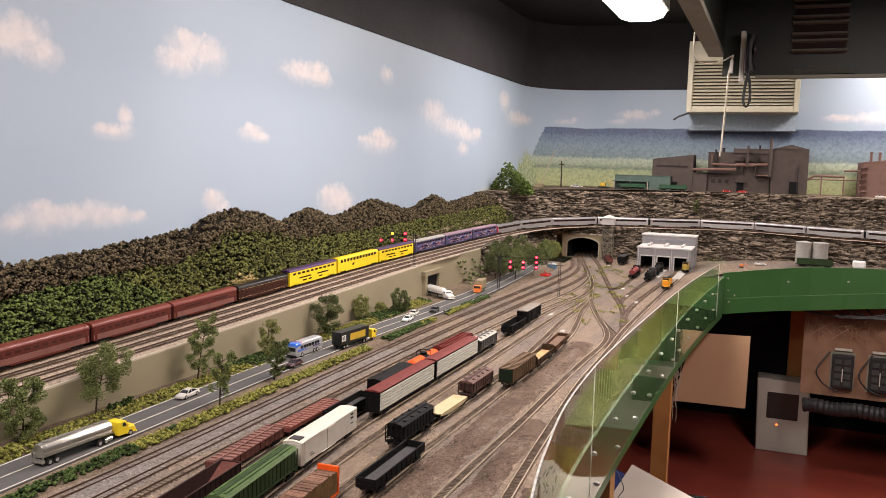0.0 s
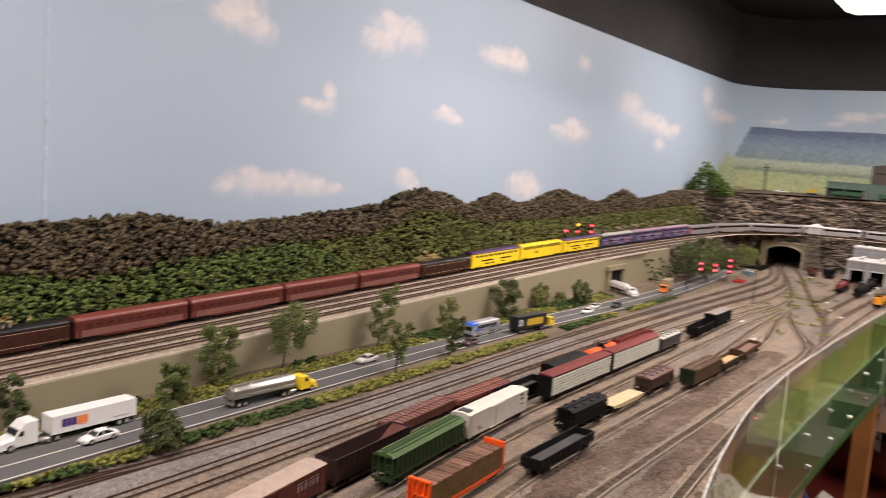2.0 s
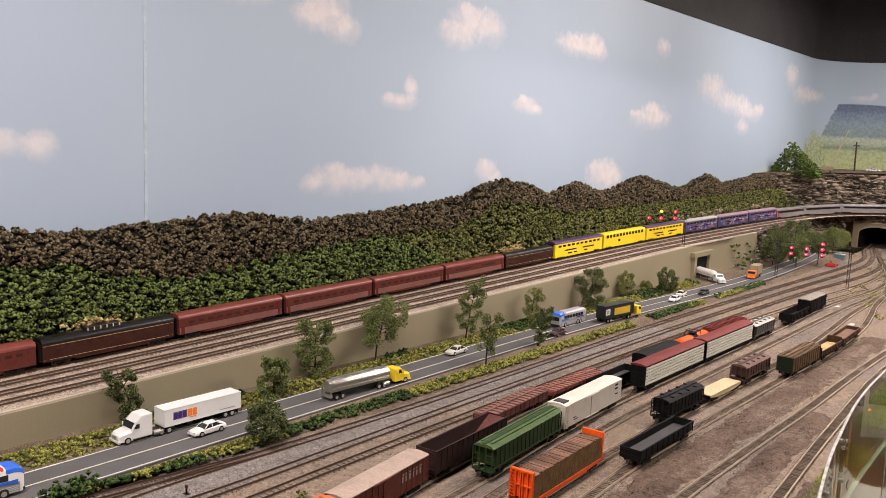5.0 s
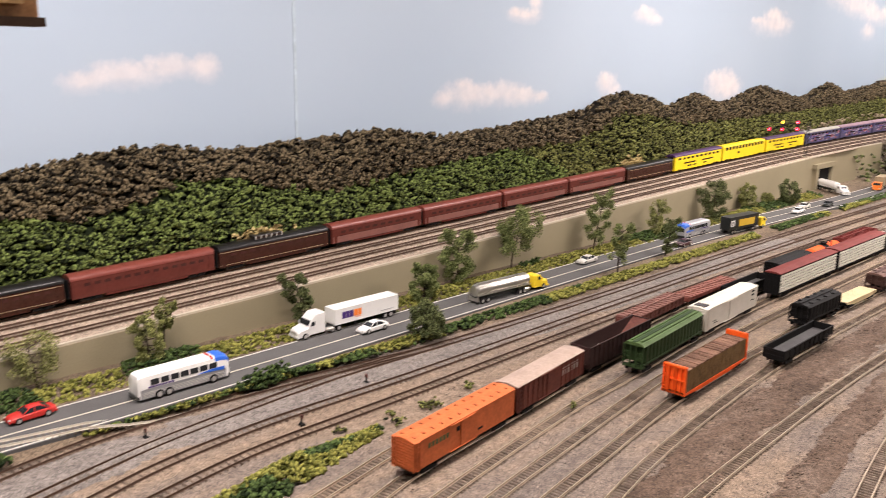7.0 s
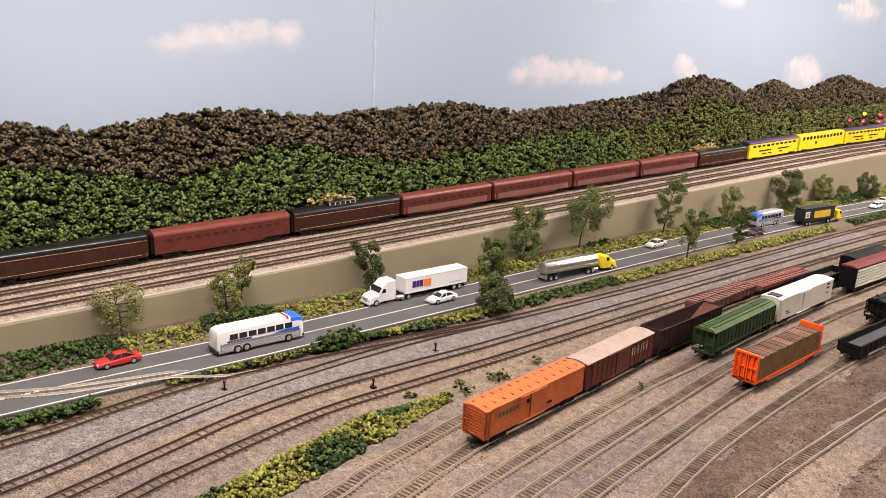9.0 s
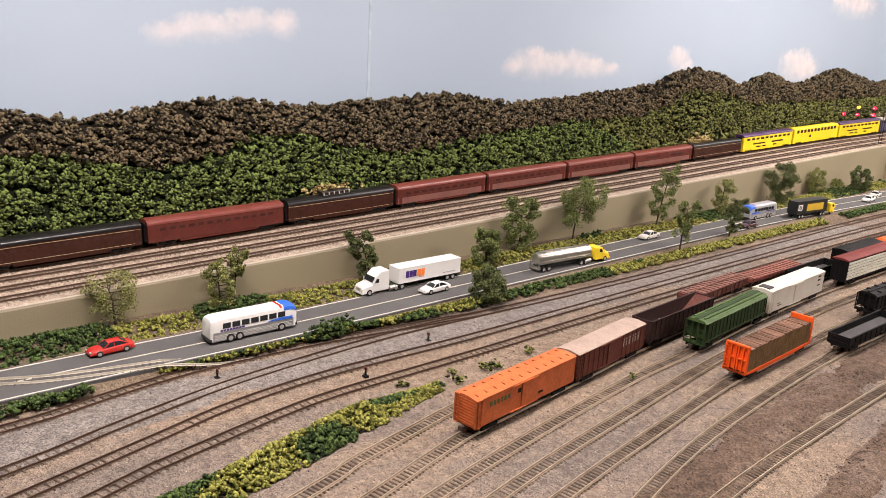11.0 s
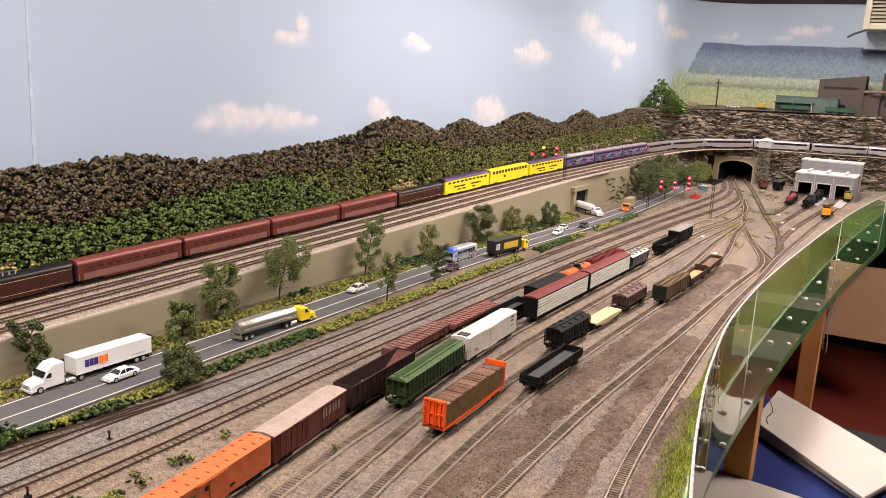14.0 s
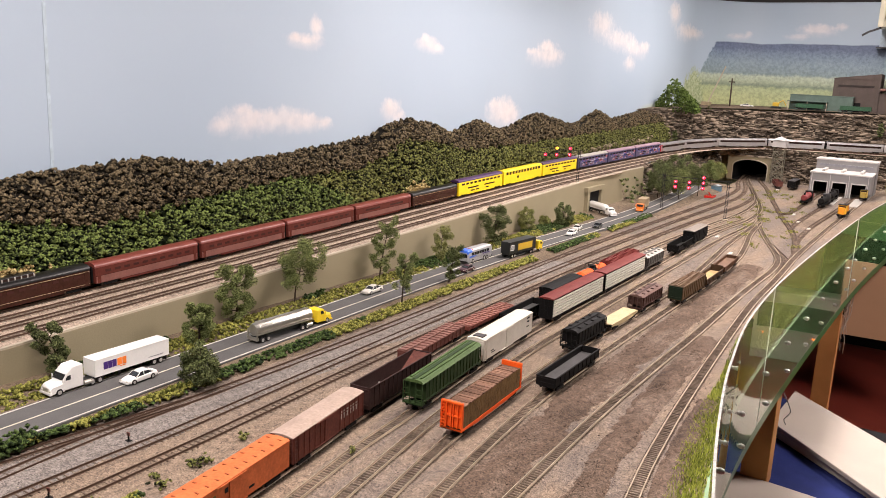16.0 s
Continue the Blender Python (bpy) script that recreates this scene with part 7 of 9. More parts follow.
def sedan(paint, label, L=0.054, W=0.0232):
    """A rounded die-cast saloon, its front at -y."""
    L = L * 1.1
    car = thing("toy_car", label, "car", group="model cars on the road")
    hw, h = W / 2, L / 2
    rings = []
    for f, q, zb, zt in ((-1.0, 0.66, 0.0046, 0.0070), (-0.96, 0.84, 0.0034, 0.0082), (-0.84, 0.94, 0.0028, 0.0093), (-0.62, 0.99, 0.0025, 0.0103), (-0.35, 1.0, 0.0024, 0.0111), (0.0, 1.0, 0.0024, 0.0114), (0.40, 1.0, 0.0024, 0.0117), (0.70, 0.99, 0.0026, 0.0119), (0.88, 0.94, 0.0030, 0.0115), (0.97, 0.84, 0.0038, 0.0105), (1.0, 0.70, 0.0050, 0.0090)):
        w, y = hw * q, h * f
        half = [(0.86 * w, zb), (w, zb + 0.0014), (1.01 * w, zb + (zt - zb) * 0.5), (0.97 * w, zt - 0.0016), (0.84 * w, zt - 0.0003), (0.45 * w, zt + 0.0003)]
        rings.append([(x, y, z) for x, z in half] + [(-x, y, z) for x, z in reversed(half)])
    part("body", Build().loft(rings), paint, car, smooth=True)
    roofline = ((-0.44, 0.0110), (-0.30, 0.0136), (-0.14, 0.0159), (0.06, 0.0169), (0.28, 0.0168), (0.48, 0.0152), (0.74, 0.0119))
    glass = [[(-hw * 0.87, h * f, 0.0104), (-hw * (0.87 - 0.20 * (z - 0.0104) / 0.0065), h * f, z), (hw * (0.87 - 0.20 * (z - 0.0104) / 0.0065), h * f, z), (hw * 0.87, h * f, 0.0104)] for f, z in roofline]
    part("window_glass", Build().loft(glass), V_GLASS, car, smooth=True)
    top = [[(x * hw, h * f, z) for x, z in ((-0.70, zt - 0.0007), (-0.55, zt + 0.0002), (0, zt + 0.0006), (0.55, zt + 0.0002), (0.70, zt - 0.0007))] for f, zt in ((-0.17, 0.0158), (-0.06, 0.0167), (0.08, 0.0172), (0.26, 0.0171), (0.42, 0.0162))]
    part("roof", Build().loft(top), paint, car, smooth=True)
    for s in (-1, 1):
        for ya, za, yb, zb in ((-0.44, 0.0108, -0.15, 0.0160), (0.07, 0.0108, 0.07, 0.0166), (0.72, 0.0116, 0.40, 0.0162)):
            part("pillar", Build().tube([(s * hw * 0.885, h * ya, za), (s * hw * 0.70, h * yb, zb)], 0.0007, 5), paint, car)
    for s in (-1, 1):
        part("headlight", Build().box(s * hw * 0.62 - 0.0018, s * hw * 0.62 + 0.0018, -h - 0.0003, -h + 0.0012, 0.0066, 0.0082), V_LAMP, car)
        part("tail_light", Build().box(s * hw * 0.65 - 0.0016, s * hw * 0.65 + 0.0016, h - 0.001, h + 0.0003, 0.0070, 0.0086), V_RED, car)
    part("bumper", Build().box(-hw * 0.9, hw * 0.9, -h - 0.0006, -h + 0.001, 0.0034, 0.0056), paint, car, bevel=0.0003)
    part("bumper", Build().box(-hw * 0.9, hw * 0.9, h - 0.001, h + 0.0006, 0.0036, 0.0058), paint, car, bevel=0.0003)
    wheels(car, (-h * 0.62, h * 0.60), hw + 0.0004, 0.0045, 0.003)
    return car


def bus(label, L=0.138, body=None):
    """Front at -y."""
    car = thing("toy_bus", label, "bus", group="model buses on the road")
    hw, h, z1 = 0.0148, L / 2, 0.0385
    sec = lambda q, zt: [(-hw * q, 0.0042), (-hw * q, zt * 0.80), (-hw * q * 0.93, zt * 0.93), (-hw * q * 0.7, zt), (hw * q * 0.7, zt), (hw * q * 0.93, zt * 0.93), (hw * q, zt * 0.80), (hw * q, 0.0042)]
    rings = [[(x, y, z) for x, z in sec(q, zt)] for y, q, zt in ((-h, 0.90, 0.031), (-h + 0.004, 0.98, 0.0365), (-h + 0.012, 1, z1), (h - 0.008, 1, z1), (h - 0.002, 0.98, z1 - 0.002), (h, 0.92, z1 - 0.006))]
    part("body", Build().loft(rings), body or V_WHITE, car, smooth=True)
    blue = [[(x * 1.012, y, z * 1.008 + (0.0002 if z > 0.02 else 0)) for x, z in sec(q, zt)][1:7] for y, q, zt in ((-h - 0.0002, 0.90, 0.031), (-h + 0.004, 0.98, 0.0365), (-h + 0.012, 1, z1), (-h + 0.022, 1, z1))]
    b = Build(); k = 6
    b.add([p for r in blue for p in r], [(j * k + i, j * k + i + 1, (j + 1) * k + i + 1, (j + 1) * k + i) for j in range(3) for i in range(k - 1)])
    part("roof_front", b, V_BLUE, car, "blue painted front roof", smooth=True)
    red = [[(x * 1.012, y, z * 1.008) for x, z in sec(1, z1)][2:6] for y in (-h + 0.0245, -h + 0.0285)]
    part("roof_stripe", Build().add([p for r in red for p in r], [(i, i + 1, 5 + i, 4 + i) for i in range(3)]), V_RED, car, "red roof stripe")
    for s in (-1, 1):
        part("lower_side", Build().box(min(s * (hw - 0.0002), s * (hw + 0.0004)), max(s * (hw - 0.0002), s * (hw + 0.0004)), -h + 0.006, h - 0.004, 0.0042, 0.0178), V_BGREY, car, "grey lower panel")
        for q in range(4):
            part("flute", Build().box(min(s * hw, s * (hw + 0.0007)), max(s * hw, s * (hw + 0.0007)), -h + 0.008, h - 0.006, 0.006 + q * 0.0022, 0.0066 + q * 0.0022), V_SILVER, car)
        part("blue_flash", Build().prism([(-h + 0.008, 0.0165), (-h + 0.05, 0.019), (-h + 0.03, 0.0215), (-h + 0.008, 0.0215)], min(s * (hw + 0.0001), s * (hw + 0.0007)), max(s * (hw + 0.0001), s * (hw + 0.0007)), "x"), V_BLUE, car, "blue side flash")
        for i in range(7):
            y = -h + 0.020 + i * (L - 0.036) / 7
            part("window", Build().box(min(s * (hw - 0.0002), s * (hw + 0.0005)), max(s * (hw - 0.0002), s * (hw + 0.0005)), y, y + (L - 0.036) / 7 - 0.0026, 0.0222, 0.0302), V_GLASS, car)
        b = Build()
        for i in range(8):
            y = h - 0.052 + i * 0.0048
            b.box(min(s * hw, s * (hw + 0.0007)), max(s * hw, s * (hw + 0.0007)), y, y + 0.0036, 0.0185, 0.0208)
        part("lettering", b, V_PURP, car, "dark bars of lettering")
    part("windscreen", Build().box(-hw * 0.8, hw * 0.8, -h - 0.0004, -h + 0.001, 0.018, 0.028), V_GLASS, car)
    part("bumper", Build().box(-hw, hw, h - 0.002, h + 0.0012, 0.0042, 0.009), V_BLACK, car, "dark bumper", bevel=0.0005)
    part("bumper", Build().box(-hw * 0.95, hw * 0.95, -h - 0.0012, -h + 0.002, 0.0042, 0.0085), V_BLACK, car, "dark bumper", bevel=0.0005)
    wheels(car, (-h + 0.026, h - 0.044, h - 0.030), hw + 0.0014, 0.0064, 0.004)
    return car


def tractor(t, y, paint, hood=True, tall=True, z=0.0):
    """The cab of a lorry, its front at y, facing -y."""
    hw = 0.0142
    if hood:
        part("hood", Build().loft([[(x * q, yy, zz) for x, zz in ((-hw, 0.005), (-hw, zt * 0.8), (-hw * 0.75, zt), (hw * 0.75, zt), (hw, zt * 0.8), (hw, 0.005))] for yy, q, zt in ((y, 0.82, 0.015), (y + 0.003, 0.9, 0.0185), (y + 0.022, 1, 0.0225))]), paint, t, smooth=True)
        part("grille", Build().box(-0.006, 0.006, y - 0.0006, y + 0.0004, 0.007, 0.0145), V_RIM, t)
    y0 = y + (0.020 if hood else 0.0)
    top = 0.040 if tall else 0.031
    part("cab", Build().prism([(y0, 0.006), (y0, 0.022), (y0 + 0.006, 0.0315), (y0 + 0.016, top), (y0 + 0.034, top + 0.001), (y0 + 0.034, 0.006)] if tall else [(y0, 0.006), (y0, 0.020), (y0 + 0.004, top), (y0 + 0.022, top), (y0 + 0.022, 0.006)], -hw, hw, "x"), paint, t, bevel=0.0012)
    part("windscreen", Build().prism([(y0 + 0.0002, 0.0226), (y0 + 0.0054, 0.0308), (y0 + 0.0045, 0.0312), (y0 - 0.0007, 0.0230)] if tall else [(y0 - 0.0004, 0.0205), (y0 + 0.0034, 0.0285), (y0 + 0.0028, 0.0288), (y0 - 0.001, 0.0208)], -hw * 0.86, hw * 0.86, "x"), V_GLASS, t)
    for s in (-1, 1):
        part("side_window", Build().prism([(y0 + 0.003, 0.0215), (y0 + 0.0125, 0.0215), (y0 + 0.0125, 0.0285), (y0 + 0.0075, 0.0285)], min(s * (hw - 0.0002), s * (hw + 0.0004)), max(s * (hw - 0.0002), s * (hw + 0.0004)), "x"), V_GLASS, t)
        part("mirror", Build().box(s * (hw + 0.002) - 0.0008, s * (hw + 0.002) + 0.0008, y0 + 0.001, y0 + 0.0025, 0.020, 0.027), paint, t)
        part("headlight", Build().box(s * 0.0098 - 0.002, s * 0.0098 + 0.002, y - 0.0006, y + 0.002, 0.0085, 0.0112), V_LAMP, t)
        part("fuel_tank", Build().tube([(s * 0.0115, y0 + 0.036, 0.0075), (s * 0.0115, y0 + 0.052, 0.0075)], 0.0038, 12), V_CHROME, t, smooth=True)
    part("bumper", Build().box(-hw, hw, y - 0.0012, y + 0.002, 0.004, 0.008), paint, t, bevel=0.0006)
    part("chassis", Build().box(-0.006, 0.006, y + 0.004, y0 + 0.07, 0.0065, 0.0095), V_BLACK, t)
    wheels(t, (y + 0.014, y0 + 0.050, y0 + 0.063), hw, 0.0056, 0.0045)


def box_truck(label, paint, boxm, L, boxlen, hood=True, tall=True, bars=(), boxz=(0.0125, 0.0465)):
    t = thing("toy_truck", label, "truck", group="model trucks on the road")
    y = -L / 2
    tractor(t, y, paint, hood, tall)
    b0 = L / 2 - boxlen
    hw = 0.0148
    tr = part("trailer", Build().box(-hw, hw, b0, L / 2, *boxz), boxm, t, bevel=0.0006)
    part("trailer_rail", Build().box(-hw - 0.0003, hw + 0.0003, b0, L / 2, boxz[0], boxz[0] + 0.0015).box(-hw - 0.0003, hw + 0.0003, b0, L / 2, boxz[1] - 0.001, boxz[1] + 0.0004), boxm, tr)
    for s in (-1, 1):
        for mm, rows in bars:
            for q in rows:
                part("sign_shape", Build().prism(q, min(s * hw, s * (hw + 0.0004)), max(s * hw, s * (hw + 0.0004)), "x"), mm, tr, "painted sign shape")
        part("landing_leg", Build().box(s * 0.010 - 0.0008, s * 0.010 + 0.0008, b0 + 0.045, b0 + 0.048, 0.002, boxz[0]), V_BLACK, t)
        part("mud_flap", Build().box(s * 0.010 - 0.004, s * 0.010 + 0.004, L / 2 - 0.006, L / 2 - 0.0052, 0.003, boxz[0]), V_BLACK, t)
    part("trailer_chassis", Build().box(-0.007, 0.007, b0 + 0.05, L / 2 - 0.004, 0.009, boxz[0]), V_BLACK, t)
    wheels(t, (L / 2 - 0.030, L / 2 - 0.017), 0.0142, 0.0056, 0.0045)
    return t


def tank_truck(label, cab, tankm, L=0.20, hood=True, R=0.0125):
    t = thing("toy_tank_truck", label, "truck", group="model trucks on the road")
    y = -L / 2
    tractor(t, y, cab, hood, False)
    b0, zc = y + 0.050, 0.0250
    part("tank", Build().tube([(0, b0, zc), (0, b0 + 0.001, zc), (0, b0 + 0.005, zc), (0, L / 2 - 0.006, zc), (0, L / 2 - 0.002, zc), (0, L / 2 - 0.0005, zc)], [0.004, 0.009, R, R, R * 0.85, 0.005], 24), tankm, t, smooth=True)
    for k in range(5):
        yy = b0 + 0.012 + k * (L / 2 - b0 - 0.022) / 4
        part("tank_band", Build().tube([(0, yy - 0.0006, zc), (0, yy + 0.0006, zc)], R + 0.0004, 24), tankm, t, smooth=True)
    for s in (-1, 1):
        part("side_rail", Build().box(s * (R + 0.001) - 0.001, s * (R + 0.001) + 0.001, b0 + 0.004, L / 2 - 0.001, 0.0165, 0.0185), tankm, t)
    part("top_walkway", Build().box(-0.004, 0.004, b0 + 0.008, L / 2 - 0.01, zc + R - 0.0005, zc + R + 0.0008), tankm, t)
    part("rear_frame", Build().box(-0.0135, 0.0135, L / 2 - 0.004, L / 2 + 0.001, 0.006, 0.012).box(-0.0135, -0.0115, L / 2 - 0.002, L / 2, 0.012, 0.026).box(0.0115, 0.0135, L / 2 - 0.002, L / 2, 0.012, 0.026), V_CHROME, t)
    part("trailer_chassis", Build().box(-0.006, 0.006, b0 + 0.03, L / 2 - 0.002, 0.0075, 0.0135), V_BLACK, t)
    wheels(t, (L / 2 - 0.028, L / 2 - 0.014), 0.0138, 0.0056, 0.0045)
    return t


def drive(v, x, y, turn=0.0):
    v.matrix_world = pose(x, y, RZ + 0.0002, 0, 0, turn)
    return v


def letters(y0, z0, widths, h):
    out, y = [], y0
    for w in widths:
        out.append([(y, z0), (y + w * 0.9, z0), (y + w * 0.9, z0 + h * (1 if w > 0.0042 else 0.75)), (y, z0 + h * (1 if w > 0.0042 else 0.75))])
        y += w
    return out


drive(box_truck("white articulated lorry with purple and orange sign shapes", V_WHITE, V_WHITE, 0.217, 0.143, boxz=(0.0115, 0.0390),
                bars=((V_PURP, letters(-0.019, 0.0205, (0.0085, 0.0075, 0.0085), 0.0120)), (V_ORNG, letters(0.0062, 0.0205, (0.0095, 0.0080), 0.0120) + [[(0.011, 0.0178), (0.022, 0.0178), (0.022, 0.0190), (0.011, 0.0190)]]), (V_BGREY, [[(0.066, 0.0165), (0.096, 0.0165), (0.096, 0.0176), (0.066, 0.0176)]]))), -0.733, 0.9435)
drive(sedan(V_WHITE, "white model sports sedan", 0.054), -0.683, 0.963, 2)
drive(sedan(V_RED, "bright red model sedan"), -0.712, 0.414, 3)
drive(bus("white and grey model bus, blue nose, red roof stripe"), -0.674, 0.604, 180)
drive(tank_truck("chrome tanker lorry with a yellow cab", V_YEL, V_CHROME), -0.670, 1.305, 180 - 3)
drive(sedan(V_SILVER, "silver model sedan in the far lane", 0.055), -0.722, 1.634, 2)
drive(bus("silver-grey model bus with a blue nose", 0.130, V_BUS2), -0.712, 2.095, -1)
drive(sedan(V_MAROON, "dark maroon model car", 0.05), -0.664, 1.965, 0)
drive(box_truck("black box lorry with an ochre sign and yellow cab", V_YEL, V_BLACK, 0.178, 0.138, hood=False, tall=False, bars=((V_OCHRE, [[(-0.030, 0.019), (0.045, 0.019), (0.045, 0.038), (-0.030, 0.038)]]), (V_WHITE, [[(0.066, 0.022), (0.084, 0.022), (0.084, 0.038), (0.066, 0.038)]]), (V_BLACK, [[(0.0685, 0.0245), (0.0815, 0.0245), (0.0815, 0.0355), (0.0685, 0.0355)]]))), -0.652, 2.262, 180 - 6)
drive(sedan(V_WHITE, "white model car with a low roof", 0.055), -0.662, 2.645, 4)
drive(sedan(V_SILVER, "pale grey model car", 0.05), -0.685, 2.745, 5)
drive(sedan(V_BLACK, "black model sedan on the highway", 0.052), -0.648, 2.84, 5)
drive(tank_truck("white tanker lorry leaving the underpass", V_WHITE, V_WHITE, 0.165), -0.752, 3.145, 55)
drive(box_truck("small tan box lorry with an orange cab", V_ORNG, V_TAN, 0.120, 0.082, hood=False, tall=False), -0.664, 3.36, 8)

# ---- trees and shrubs ----
def leaf_mesh(centres, size, seed):
    """Many small folded leaves."""
    r = np.random.default_rng(seed)
    n = len(centres)
    base = np.array([(0, -1, 0), (0.55, 0, 0.25), (0, 1, 0), (-0.55, 0, 0.25)])
    q = r.normal(size=(n, 4)); q /= np.linalg.norm(q, axis=1, keepdims=True)
    w, x, y, z = q.T
    R = np.stack([1 - 2 * (y * y + z * z), 2 * (x * y - w * z), 2 * (x * z + w * y), 2 * (x * y + w * z), 1 - 2 * (x * x + z * z), 2 * (y * z - w * x), 2 * (x * z - w * y), 2 * (y * z + w * x), 1 - 2 * (x * x + y * y)], -1).reshape(n, 3, 3)
    p = np.einsum("nij,kj->nki", R, base) * (size * r.uniform(0.6, 1.3, n))[:, None, None] + centres[:, None, :]
    f = np.array([(0, 1, 2), (0, 2, 3)])
    return p.reshape(-1, 3), (f[None] + (np.arange(n) * 4)[:, None, None]).reshape(-1, 3)


M_LEAFD = mat("tree_leaf_dark", (0.055, 0.072, 0.026), 0.85, vary=0.45, scale=60, bump=0.3, tint=(0.21, 0.24, 0.095), island=0.8)
M_LEAFY = mat("tree_leaf_olive", (0.17, 0.18, 0.055), 0.85, vary=0.4, scale=60, bump=0.3, tint=(0.36, 0.37, 0.13), island=0.8)


def tree(x, y, h, w, seed, leaf=M_LEAF, low=0.25, dense=1.0, z=None, label="model tree with feathery grey-green foliage beside the road", lean=0.0, wide=0.6, bare=0.0):
    """A wire-and-foam tree. low: where the crown begins; wide: where it is widest, both as shares of the height; lean: how far its top drifts along the road; bare: thinner foliage low down."""
    r = np.random.default_rng(seed)
    t = thing("model_tree", label, "tree", pose(x, y, RZ - 0.003 if z is None else z), group="roadside model trees")
    drift = lambda f: np.array([lean * 0.45 * f ** 1.5, lean * 0.9 * f ** 1.5, 0.0])
    stem = [np.array([r.uniform(-0.02, 0.02) * w, r.uniform(-0.02, 0.02) * w, h * f]) * (1 if f else 0) + drift(f) for f in (0.0, 0.25, 0.5, 0.72, 0.9)]
    part("trunk", Build().tube([tuple(p) for p in stem], [0.0021, 0.0016, 0.0011, 0.0008, 0.0004], 7), M_BARK, t)
    girth = lambda f: max(0.12, 1 - abs((f - wide) / ((1.02 - wide) if f > wide else (wide - low + 0.12))) ** 1.8) ** 0.5
    c = []
    turn = r.uniform(0, 6.28)
    for k in range(17):
        f = low + (0.93 - low) * (k + r.uniform(0, 0.9)) / 17
        a = turn + k * 2.4 + r.normal() * 0.3
        p0 = np.array([0, 0, h * f * 0.86]) + drift(f * 0.86)
        reach = w * 0.5 * girth(f) * r.uniform(0.45, 1.0)
        p2 = np.array([math.cos(a) * reach, math.sin(a) * reach, h * f]) + drift(f)
        p1 = p0 * 0.5 + p2 * 0.5 + np.array([0, 0, -h * 0.012])
        part("limb", Build().tube([tuple(p0), tuple(p1), tuple(p2)], [0.0009, 0.0006, 0.0003], 5), M_BARK, t)
        thin = 1 - bare * max(0.0, 1 - (f - low) / 0.4)
        for q, share in ((p2, 1.0), (p1 * 0.35 + p2 * 0.65, 0.6)):
            for _ in range(3):
                sub_c = q + r.normal(size=3) * w * 0.06
                m = int(150 * dense * share * thin * r.uniform(0.5, 1.5))
                o = r.normal(size=(m, 3)); o *= np.minimum(1.0, 1.7 / np.maximum(1e-6, np.linalg.norm(o, axis=1)))[:, None]
                c.append(sub_c + o * w * 0.064)
    c = np.vstack(c)
    c[:, 2] = np.clip(c[:, 2], 0.001, h * 1.03)
    v, f = leaf_mesh(c, 0.00165, seed)
    cr = part("crown", array_mesh("crown", v, f, leaf), None, t)
    cr["kind"] = "stuff"
    return t


